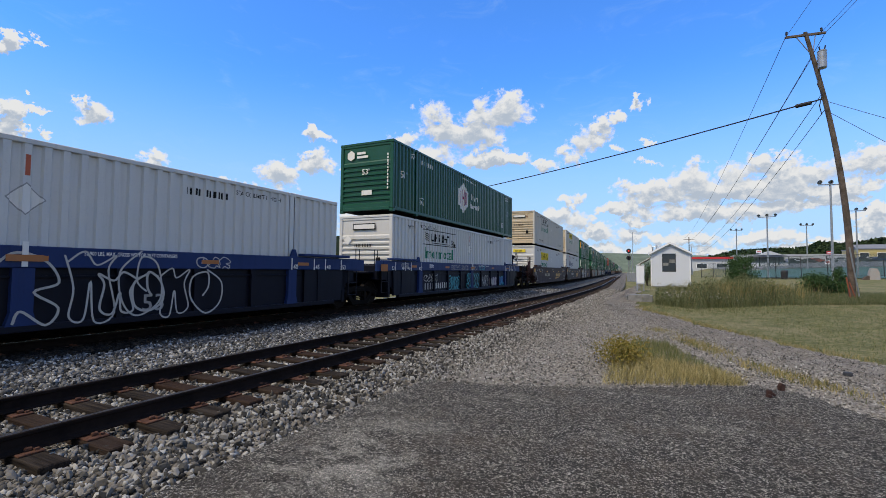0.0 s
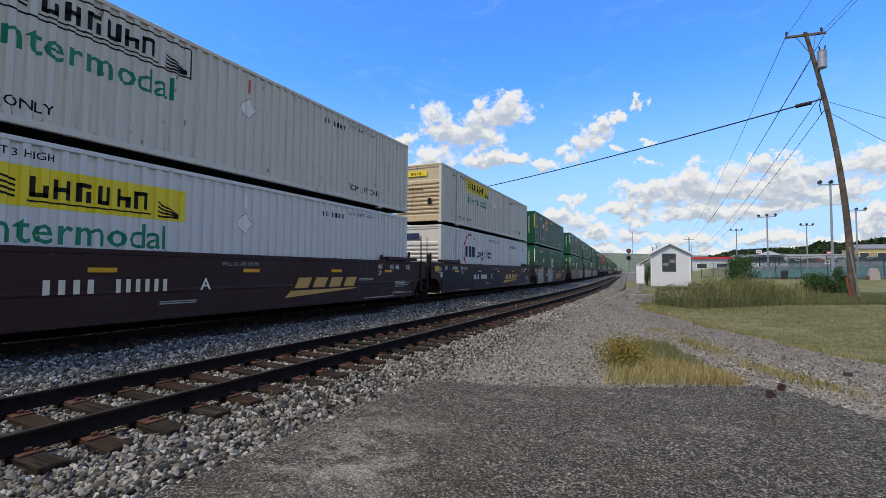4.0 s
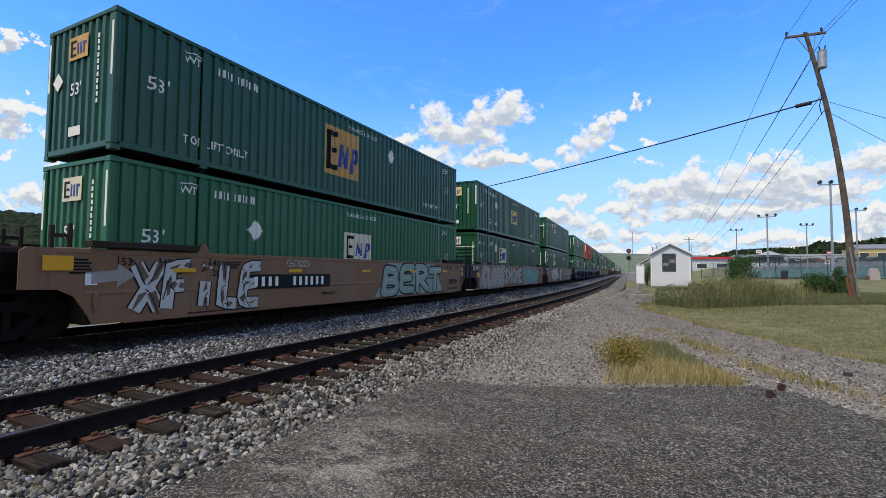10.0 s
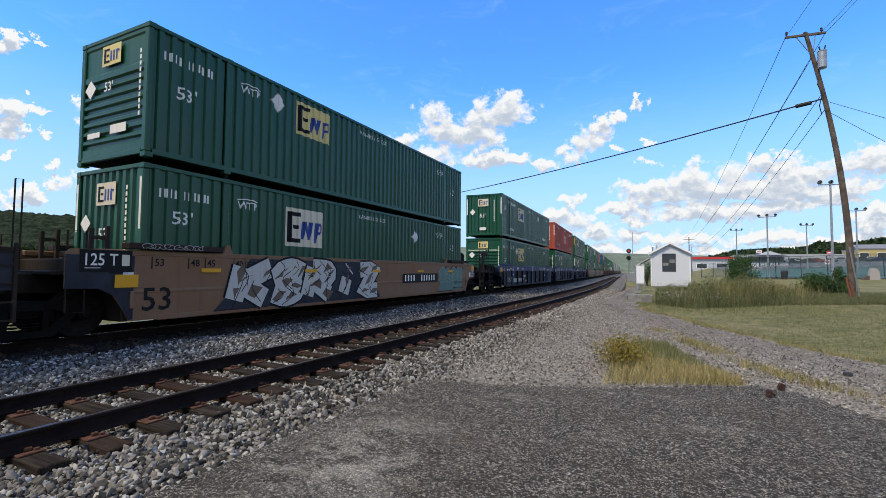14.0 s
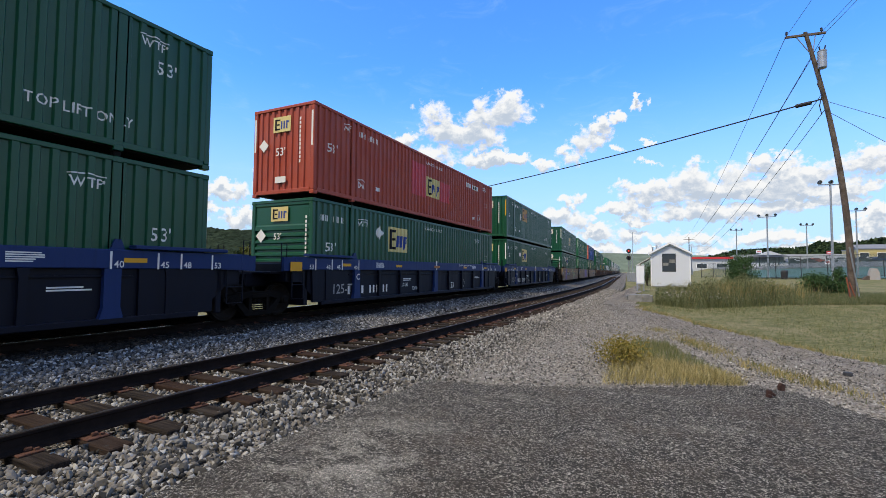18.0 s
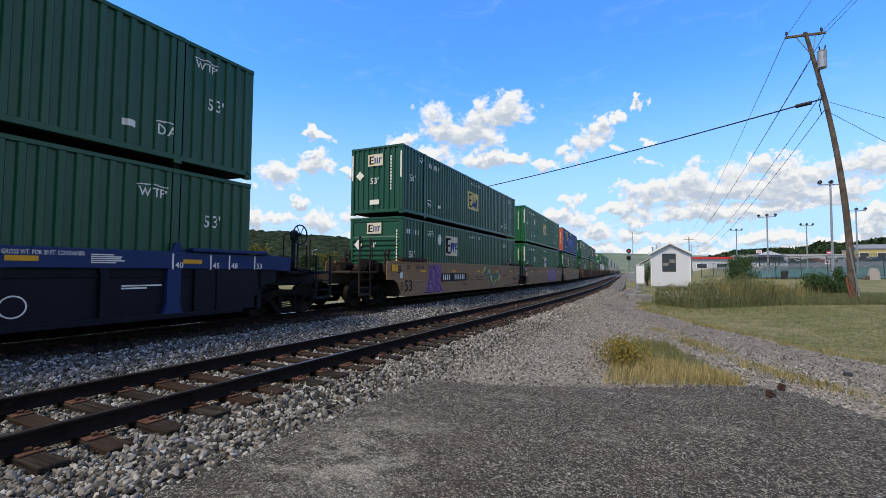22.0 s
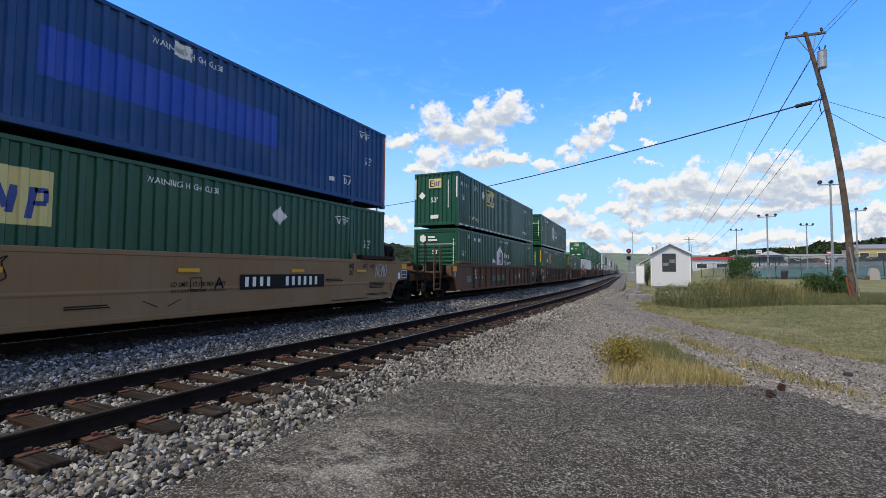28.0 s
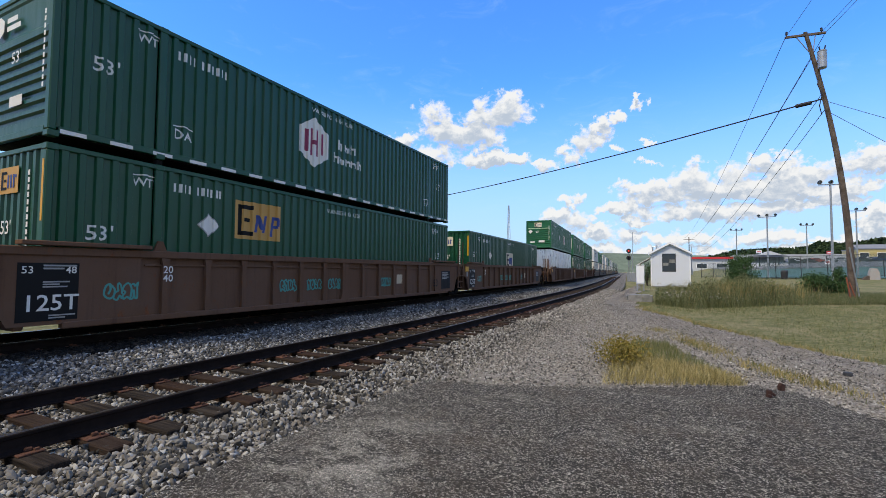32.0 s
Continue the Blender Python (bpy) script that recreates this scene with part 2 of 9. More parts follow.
LOGO_ORANGE = paint("ochre_logo_panel", (0.50, 0.28, 0.07), 0.55, 0.25, 0.0, (0.2, 0.12, 0.05))
YELLOW = paint("yellow_reflector", (0.62, 0.30, 0.010), 0.4, 0.15, 0.0, (0.3, 0.15, 0.03), 0.0, 0.03)
BRIGHT_YELLOW = paint("bright_yellow_logo_panel", (0.72, 0.55, 0.02), 0.5, 0.15)
ORANGE_PLATE = paint("faded_orange_reflector", (0.36, 0.13, 0.03), 0.5, 0.3)
TAG_WHITE = paint("silver_spray_paint", (0.40, 0.385, 0.35), 0.5, 0.6, 0.0, (0.17, 0.155, 0.13))
TAG_CHROME = paint("chrome_spray_paint", (0.27, 0.255, 0.22), 0.4, 0.6, 0.0, (0.12, 0.10, 0.08))
TAG_SILVER = paint("weathered_silver_spray_paint", (0.47, 0.45, 0.40), 0.5, 0.6, 0.0, (0.15, 0.13, 0.105))
TAG_BROWN = paint("brown_spray_paint", (0.115, 0.078, 0.050), 0.5, 0.4, 0.0, (0.06, 0.04, 0.03))
TAG_TEAL = paint("teal_spray_paint", (0.06, 0.26, 0.21), 0.5, 0.2)
TAG_GREY_GREEN = paint("sea_green_spray_paint", (0.085, 0.17, 0.13), 0.5, 0.25)
TAG_PURPLE = paint("purple_spray_paint", (0.10, 0.022, 0.13), 0.5, 0.15)
TAG_PINK = paint("pink_spray_paint", (0.55, 0.22, 0.33), 0.5, 0.15)
TAG_BLACK = paint("black_spray_paint", (0.008, 0.008, 0.009), 0.55, 0.2, 0.0, (0.02, 0.017, 0.014), 0.0, 0.0, 0.15)
TAG_CYAN = paint("turquoise_spray_paint", (0.05, 0.38, 0.42), 0.5, 0.15)
TAG_YELLOW = paint("yellow_spray_paint", (0.55, 0.42, 0.06), 0.5, 0.15)


# ---- mesh tools ----
class Shape:
    """Collects vertices and faces of one part."""

    def __init__(self):
        self.v, self.f = [], []

    def face(self, pts):
        k = len(self.v)
        self.v += [tuple(p) for p in pts]
        self.f.append(tuple(range(k, k + len(pts))))

    def box(self, x0, x1, y0, y1, z0, z1, c=0.0):
        """A box with edges broken by c."""
        k = len(self.v)
        lo, hi = (x0, y0, z0), (x1, y1, z1)
        if c <= 0:
            self.v += [(x, y, z) for z in (z0, z1) for y in (y0, y1) for x in (x0, x1)]
            self.f += [tuple(k + i for i in q) for q in ((0, 2, 3, 1), (4, 5, 7, 6), (0, 1, 5, 4), (2, 6, 7, 3), (0, 4, 6, 2), (1, 3, 7, 5))]
            return self
        c = min(c, (x1 - x0) / 2.1, (y1 - y0) / 2.1, (z1 - z0) / 2.1)
        idx = {}
        for s in BOX_CORNERS:
            for a in range(3):
                idx[s, a] = len(self.v)
                self.v.append(tuple((hi if s[i] else lo)[i] + (0 if i == a else (-c if s[i] else c)) for i in range(3)))
        self.f += [tuple(idx[q] for q in face) for face in BOX_FACES]
        return self

    def prism(self, pts, a, b, axis="x"):
        """A flat outline drawn out from a to b along an axis; pts are the other two co-ordinates."""
        k, n = len(self.v), len(pts)
        for d in (a, b):
            for u, w in pts:
                self.v.append({"x": (d, u, w), "y": (u, d, w), "z": (u, w, d)}[axis])
        self.f.append(tuple(range(k, k + n)))
        self.f.append(tuple(range(k + 2 * n - 1, k + n - 1, -1)))
        for i in range(n):
            j = (i + 1) % n
            self.f.append((k + i, k + n + i, k + n + j, k + j))
        return self

    def tube(self, a, b, r, n=8, r2=None, caps=True):
        a, b = Vector(a), Vector(b)
        r2 = r if r2 is None else r2
        w = (b - a).normalized()
        u = w.orthogonal().normalized()
        t = w.cross(u)
        k = len(self.v)
        for p, q in ((a, r), (b, r2)):
            for i in range(n):
                g = 2 * math.pi * i / n
                self.v.append(tuple(p + (u * math.cos(g) + t * math.sin(g)) * q))
        for i in range(n):
            j = (i + 1) % n
            self.f.append((k + i, k + j, k + n + j, k + n + i))
        if caps:
            self.f.append(tuple(range(k + n - 1, k - 1, -1)))
            self.f.append(tuple(range(k + n, k + 2 * n)))
        return self

    def pipe(self, pts, r, n=6):
        """One bent tube through the points."""
        p = [Vector(q) for q in pts]
        k, u = len(self.v), None
        for i, q in enumerate(p):
            w = (p[min(i + 1, len(p) - 1)] - p[max(i - 1, 0)]).normalized()
            u = w.orthogonal().normalized() if u is None else (u - w * u.dot(w)).normalized()
            t = w.cross(u)
            self.v += [tuple(q + (u * math.cos(2 * math.pi * j / n) + t * math.sin(2 * math.pi * j / n)) * r) for j in range(n)]
        for i in range(len(p) - 1):
            for j in range(n):
                a, b = k + i * n + j, k + i * n + (j + 1) % n
                self.f.append((a, b, b + n, a + n))
        self.f.append(tuple(range(k + n - 1, k - 1, -1)))
        self.f.append(tuple(range(k + (len(p) - 1) * n, k + len(p) * n)))
        return self

    def ring(self, c, r, tube, axis=1, n=18, m=5):
        """A hoop round c, lying across the axis."""
        k = len(self.v)
        for i in range(n):
            g = 2 * math.pi * i / n
            for j in range(m):
                h = 2 * math.pi * j / m
                d = r + tube * math.cos(h)
                p = [d * math.cos(g), d * math.sin(g)]
                p.insert(axis, tube * math.sin(h))
                self.v.append(tuple(c[q] + p[q] for q in range(3)))
        for i in range(n):
            for j in range(m):
                i2, j2 = (i + 1) % n, (j + 1) % m
                self.f.append((k + i * m + j, k + i2 * m + j, k + i2 * m + j2, k + i * m + j2))
        return self

    def lathe(self, profile, centre, axis="x", n=20):
        """Turns (along, radius) pairs about an axis through centre."""
        k = len(self.v)
        for d, r in profile:
            for i in range(n):
                g = 2 * math.pi * i / n
                a, b = r * math.cos(g), r * math.sin(g)
                p = {"x": (d, a, b), "y": (a, d, b), "z": (a, b, d)}[axis]
                self.v.append(tuple(p[q] + centre[q] for q in range(3)))
        for s in range(len(profile) - 1):
            for i in range(n):
                j = (i + 1) % n
                self.f.append((k + s * n + i, k + s * n + j, k + (s + 1) * n + j, k + (s + 1) * n + i))
        return self

    def mesh(self, name, mat, smooth=False):
        me = bpy.data.meshes.new(name)
        me.from_pydata(self.v, [], self.f)
        bm = bmesh.new()
        bm.from_mesh(me)
        if len(self.f) < 20000:
            bmesh.ops.recalc_face_normals(bm, faces=bm.faces)
        bm.to_mesh(me)
        bm.free()
        for q in (mat if isinstance(mat, (list, tuple)) else [mat]):
            me.materials.append(q)
        if smooth:
            me.polygons.foreach_set("use_smooth", [True] * len(me.polygons))
        return me


BOX_CORNERS = [(a, b, c) for a in (0, 1) for b in (0, 1) for c in (0, 1)]


def box_faces():
    out = []
    for a in range(3):
        b, c = (a + 1) % 3, (a + 2) % 3
        for s in (0, 1):
            q = []
            for u, w in ((0, 0), (1, 0), (1, 1), (0, 1)):
                k = [0, 0, 0]
                k[a], k[b], k[c] = s, u, w
                q.append((tuple(k), a))
            out.append(q)
        for u in (0, 1):
            for w in (0, 1):
                e = []
                for s, f in ((0, b), (1, b), (1, c), (0, c)):
                    k = [0, 0, 0]
                    k[a], k[b], k[c] = s, u, w
                    e.append((tuple(k), f))
                out.append(e)
    out += [[(s, 0), (s, 1), (s, 2)] for s in BOX_CORNERS]
    return out


BOX_FACES = box_faces()
MADE = {}


def part(name, shape, mat, parent, label="", key=None, at=None, smooth=False):
    """One mesh under a thing or a part; parts with the same key share their mesh."""
    if isinstance(shape, bpy.types.Mesh):
        me = shape
    elif key is not None and (key, mat.name) in MADE:
        me = MADE[key, mat.name]
    else:
        me = (shape() if callable(shape) else shape).mesh(name, mat, smooth)
        if key is not None:
            MADE[key, mat.name] = me
    ob = new(name, me)
    ob.parent = parent
    if at is not None:
        ob.matrix_basis = at if isinstance(at, Matrix) else Matrix.Translation(at)
    if label:
        ob["label"] = label
    return ob


def thing(name, m, label, category, group="", kind=""):
    ob = new(name)
    ob.empty_display_size = 0.2
    ob.matrix_basis = m
    return tagged(ob, label, category, group, kind)


def solo(name, shape, mat, label, category, group="", kind="", at=None, smooth=False):
    """A thing that is one mesh."""
    ob = new(name, shape.mesh(name, mat, smooth))
    if at is not None:
        ob.matrix_basis = at
    return tagged(ob, label, category, group, kind)


# ---- lettering and flat marks ----
LETTERS = {}


def letters(text):
    """The triangles of a word, 1 high, from its left foot, and its width."""
    if text not in LETTERS:
        cu = bpy.data.curves.new("word", "FONT")
        cu.body, cu.resolution_u, cu.offset = text, 2, 0.008
        ob = bpy.data.objects.new("word", cu)
        scene.collection.objects.link(ob)
        bpy.context.view_layer.update()
        me = ob.evaluated_get(bpy.context.evaluated_depsgraph_get()).to_mesh()
        me.calc_loop_triangles()
        co = [v.co.xy for v in me.vertices]
        tris = [[tuple(co[i] / 0.69) for i in t.vertices] for t in me.loop_triangles]
        wide = max(p[0] for t in tris for p in t)
        bpy.data.objects.remove(ob)
        bpy.data.curves.remove(cu)
        LETTERS[text] = tris, wide
    return LETTERS[text]


PITCH_C = 0.28
RIB = ((0.0, 0.0), (0.37, 0.0), (0.47, 1.0), (0.90, 1.0), (1.0, 0.0))


def ribs_at(lo, hi, pitch=PITCH_C):
    """The breaks of a corrugation between lo and hi, with 0 at the crest and 1 in the groove."""
    out = []
    k = math.floor(lo / pitch) - 1
    while k * pitch < hi:
        out += [((k + a) * pitch, d) for a, d in RIB[:-1]]
        k += 1
    full = sorted(out)
    ys = [lo] + [y for y, _ in full if lo < y < hi] + [hi]
    return [(y, float(np.interp(y, [q[0] for q in full], [q[1] for q in full]))) for y in ys]


def cut(poly, axis, v, keep_more):
    out = []
    for a, b in zip(poly, poly[1:] + poly[:1]):
        ia, ib = ((a[axis] >= v) if keep_more else (a[axis] <= v)), ((b[axis] >= v) if keep_more else (b[axis] <= v))
        if ia:
            out.append(a)
        if ia != ib:
            t = (v - a[axis]) / (b[axis] - a[axis])
            out.append((a[0] + (b[0] - a[0]) * t, a[1] + (b[1] - a[1]) * t))
    return out


def drape(polys, side, deep, lift=0.004, pitch=PITCH_C, ends=None):
    """Lays flat convex outlines (along, up) over a ribbed wall: side = where its crests stand, deep = depth of its grooves."""
    s = Shape()
    for poly in polys:
        lo, hi = min(p[0] for p in poly), max(p[0] for p in poly)
        br = ribs_at(lo, hi, pitch) if deep > 0 else [(lo, 0), (hi, 0)]
        for (a, da), (b, db) in zip(br, br[1:]):
            q = cut(cut(list(poly), 0, a, True), 0, b, False) if deep > 0 else list(poly)
            if len(q) > 2 and b > a:
                s.face([(side + lift - deep * (da + (db - da) * (p[0] - a) / (b - a)), p[0], p[1]) for p in q])
    return s


def word(text, y, z, h, stretch=1.0):
    tris, wide = letters(text)
    return [[(y + p[0] * h * stretch, z + p[1] * h) for p in t] for t in tris]


def rect(y, z, w, h):
    return [(y, z), (y + w, z), (y + w, z + h), (y, z + h)]


def bars(y, z, h, count, gap_after=4, wide=0.62):
    """A row of plain upright bars that stands in for a fleet mark."""
    out, u = [], y
    for i in range(count):
        out.append(rect(u, z, h * wide * 0.46, h))
        u += h * wide + (h * 0.4 if i + 1 == gap_after else 0)
    return out


def fine_print(y, z, w, lines, h, seed):
    rnd = random.Random(seed)
    return [rect(y, z - i * h * 1.7, w * rnd.uniform(0.6, 1.0), h) for i in range(lines)]


def diamond(y, z, r):
    return [(y - r, z), (y, z - r), (y + r, z), (y, z + r)]


# ---- containers ----
LONG, WIDE, HIGH = 16.154, 2.59, 2.896
HL, HW, POST = LONG / 2, WIDE / 2, 6.096
SKIN, DEEP = HW - 0.012, 0.05


def side_wall(sign):
    def build():
        s = Shape()
        for lo, hi in ((-HL + 0.10, -POST - 0.11), (-POST + 0.11, POST - 0.11), (POST + 0.11, HL - 0.10)):
            br = ribs_at(lo, hi)
            for (a, da), (b, db) in zip(br, br[1:]):
                xa, xb = sign * (SKIN - DEEP * da), sign * (SKIN - DEEP * db)
                s.face([(xa, a, 0.19), (xb, b, 0.19), (xb, b, HIGH - 0.10), (xa, a, HIGH - 0.10)])
        return s
    return build


def end_wall(sign, style):
    def build():
        s = Shape()
        y = sign * (HL - 0.02)
        if style == "upright":
            br = ribs_at(-HW + 0.12, HW - 0.12, 0.26)
            for (a, da), (b, db) in zip(br, br[1:]):
                ya, yb = y - sign * 0.045 * da, y - sign * 0.045 * db
                s.face([(a, ya, 0.18), (b, yb, 0.18), (b, yb, HIGH - 0.10), (a, ya, HIGH - 0.10)])
        else:
            zs = [(0.18, 0.0), (0.30, 0.0)]
            for i in range(8):
                z = 0.36 + i * 0.205
                zs += [(z, 0.0), (z + 0.035, 1.0), (z + 0.10, 1.0), (z + 0.135, 0.0)]
            zs += [(2.05, 0.0), (2.10, 0.5), (HIGH - 0.22, 0.5), (HIGH - 0.18, 0.0), (HIGH - 0.1, 0.0)]
            for (a, da), (b, db) in zip(zs, zs[1:]):
                ya, yb = y - sign * 0.05 * da, y - sign * 0.05 * db
                s.face([(-HW + 0.12, ya, a), (HW - 0.12, ya, a), (HW - 0.12, yb, b), (-HW + 0.12, yb, b)])
        return s
    return build


def container(m, body, label, style="upright", end_mat=None, post_mat=None):
    """A 53-foot box: ribbed walls in a frame of posts and rails."""
    ob = thing("shipping_container", m, label, "shipping container", "containers on the train")
    end_mat, post_mat = end_mat or body, post_mat or body
    for sgn in (1, -1):
        part("side_wall", side_wall(sgn), body, ob, key=("side", sgn))
        part("end_wall", end_wall(sgn, style if sgn < 0 else "upright"), end_mat, ob, key=("end", sgn, style if sgn < 0 else "upright"))
        for z0, z1, nm in ((0.07, 0.20, "bottom_rail"), (HIGH - 0.10, HIGH - 0.005, "top_rail")):
            part(nm, lambda: Shape().box(min(sgn * HW, sgn * (HW - 0.09)), max(sgn * HW, sgn * (HW - 0.09)), -HL + 0.16, HL - 0.16, z0, z1, 0.012), body, ob, key=(nm, sgn))
            part("end_rail", lambda: Shape().box(-HW + 0.16, HW - 0.16, min(sgn * HL, sgn * (HL - 0.09)), max(sgn * HL, sgn * (HL - 0.09)), z0, z1, 0.012), end_mat, ob, key=("end_rail", sgn, z0))
        for e in (1, -1):
            part("corner_post", lambda: Shape().box(*sorted((sgn * (HW + 0.002), sgn * (HW - 0.15))), *sorted((e * (HL + 0.002), e * (HL - 0.13))), 0.12, HIGH - 0.12, 0.02), post_mat, ob, key=("post", sgn, e))
            part("lift_post", lambda: Shape().box(*sorted((sgn * (HW + 0.004), sgn * (HW - 0.08))), e * POST - 0.085, e * POST + 0.085, 0.17, HIGH - 0.11, 0.015), body, ob, key=("lift", sgn, e))
            for z in (0.0, HIGH - 0.12):
                part("corner_casting", casting, body, ob, key=("casting",), at=(sgn * (HW - 0.08), e * (HL - 0.085), z))
                part("corner_casting", casting, body, ob, key=("casting",), at=(sgn * (HW - 0.075), e * POST, z))
    part("roof", roof, body, ob, key=("roof",))
    part("floor_pan", lambda: Shape().box(-HW + 0.09, HW - 0.09, -HL + 0.09, HL - 0.09, 0.05, 0.12), GRIME, ob, key=("floor",))
    return ob


def casting():
    s = Shape().box(-0.089, 0.089, -0.09, 0.09, 0.0, 0.118, 0.012)
    for sg in (1, -1):
        s.prism([(0.03 * math.cos(g * 0.7854), 0.06 + 0.04 * math.sin(g * 0.7854)) for g in range(8)], sg * 0.088, sg * 0.0905)
    return s


def roof():
    s = Shape()
    y = -HL + 0.09
    k = 0
    while y < HL - 0.1:
        y2 = min(y + 0.24, HL - 0.09)
        a, b = HIGH - 0.03 + 0.018 * (k % 2), HIGH - 0.03 + 0.018 * ((k + 1) % 2)
        s.face([(-HW + 0.09, y, a), (HW - 0.09, y, a), (HW - 0.09, y2, b), (-HW + 0.09, y2, b)])
        y, k = y2, k + 1
    return s


MANY = ("fleet_mark", "fine_print", "sign_word", "badge_word", "lettering", "badge_stroke", "logo_stroke")     # marks of many small figures


def mark(ob, name, polys, mat, label="", lift=0.004, side=SKIN, deep=DEEP):
    o = part(name, drape(polys, side, deep, lift), mat, ob, label)
    if name in MANY:
        o["kind"] = "stuff"
    return o


def end_mark(ob, name, polys, mat, label="", lift=0.03):
    """On the end that faces the eye: (across, up)."""
    s = Shape()
    for p in polys:
        s.face([(q[0], -HL - lift + 0.02, q[1]) for q in p])
    o = part(name, s, mat, ob, label)
    if name in MANY:
        o["kind"] = "stuff"
    return o


def number_53(ob, mat, z=1.35):
    mark(ob, "lettering", word("53'", -7.42, z - 0.14, 0.28), mat, "stencilled length mark")
    mark(ob, "lettering", word("53'", 6.78, z - 0.14, 0.28), mat, "stencilled length mark")


def capped(ob, text, y, z, h, mat):
    """A short stencilled code under a low pitched stroke."""
    w = letters(text)[1] * h
    mark(ob, "lettering", word(text, y, z, h) + [[(y - 0.02, z + h * 1.14), (y + w / 2, z + h * 1.32), (y + w / 2, z + h * 1.46), (y - 0.02, z + h * 1.26)], [(y + w / 2, z + h * 1.32), (y + w + 0.02, z + h * 1.14), (y + w + 0.02, z + h * 1.26), (y + w / 2, z + h * 1.46)]], mat)


def dashes(ob):
    for i in range(20):
        mark(ob, "reflective_strip", [rect(-7.9 + i * 0.82, 0.075, 0.42, 0.075)], INK_WHITE, "white reflective dash", 0.016, SKIN, 0.0)


def logo_panel(ob, y, z, w, h, panel, text_mat=INK_BLACK, second=INK_BLUE):
    """A square sign panel with a heavy dark stroke figure and a slanting coloured one."""
    lg = mark(ob, "logo_panel", [rect(y, z, w, h)], panel, "painted logo panel", 0.003)
    u, v = w / 10, h / 10
    f = [rect(y + u * 0.7, z + v, u * 0.9, v * 8), rect(y + u * 0.7, z + v * 7.9, u * 3.0, v * 1.1), rect(y + u * 0.7, z + v, u * 3.0, v * 1.1), rect(y + u * 1.8, z + v * 4.6, u * 1.4, v * 1.0)]
    part("logo_stroke", drape(f, SKIN, DEEP, 0.007), text_mat, lg)["kind"] = "stuff"
    g = [[(y + u * a, z + v * 2), (y + u * (a + 0.8), z + v * 2), (y + u * (a + 1.3), z + v * 6.8), (y + u * (a + 0.5), z + v * 6.8)] for a in (3.9, 5.6)]
    g += [[(y + u * 4.5, z + v * 6.8), (y + u * 5.2, z + v * 6.8), (y + u * 6.0, z + v * 3.2), (y + u * 5.4, z + v * 2.6)]]
    g += [[(y + u * 7.3, z + v * 1.2), (y + u * 8.1, z + v * 1.2), (y + u * 8.6, z + v * 6.8), (y + u * 7.8, z + v * 6.8)], rect(y + u * 8.3, z + v * 5.9, u * 1.1, v * 0.9), rect(y + u * 9.0, z + v * 4.2, u * 0.6, v * 2.2), rect(y + u * 8.2, z + v * 3.6, u * 1.1, v * 0.8)]
    part("logo_stroke", drape(g, SKIN, DEEP, 0.007), second, lg)["kind"] = "stuff"


def end_logo(ob, x, z, w, h, panel):
    lg = end_mark(ob, "logo_panel", [rect(x, z, w, h)], panel, "painted logo panel", 0.026)
    u, v = w / 10, h / 10
    s = Shape()
    for q in [rect(x + u, z + v * 1.5, u, v * 7), rect(x + u, z + v * 7.4, u * 3, v), rect(x + u, z + v * 1.5, u * 3, v), rect(x + u * 2.3, z + v * 4.5, u * 1.4, v)]:
        s.face([(p[0], -HL - 0.012, p[1]) for p in q])
    part("logo_stroke", s, INK_BLACK, lg)["kind"] = "stuff"
    s = Shape()
    for q in [rect(x + u * 4.4, z + v * 2, u * 0.8, v * 5), rect(x + u * 5.9, z + v * 2, u * 0.8, v * 5), rect(x + u * 7.4, z + v * 2, u * 0.8, v * 5), rect(x + u * 8.2, z + v * 5.8, u, v)]:
        s.face([(p[0], -HL - 0.012, p[1]) for p in q])
    part("logo_stroke", s, INK_BLUE, lg)["kind"] = "stuff"


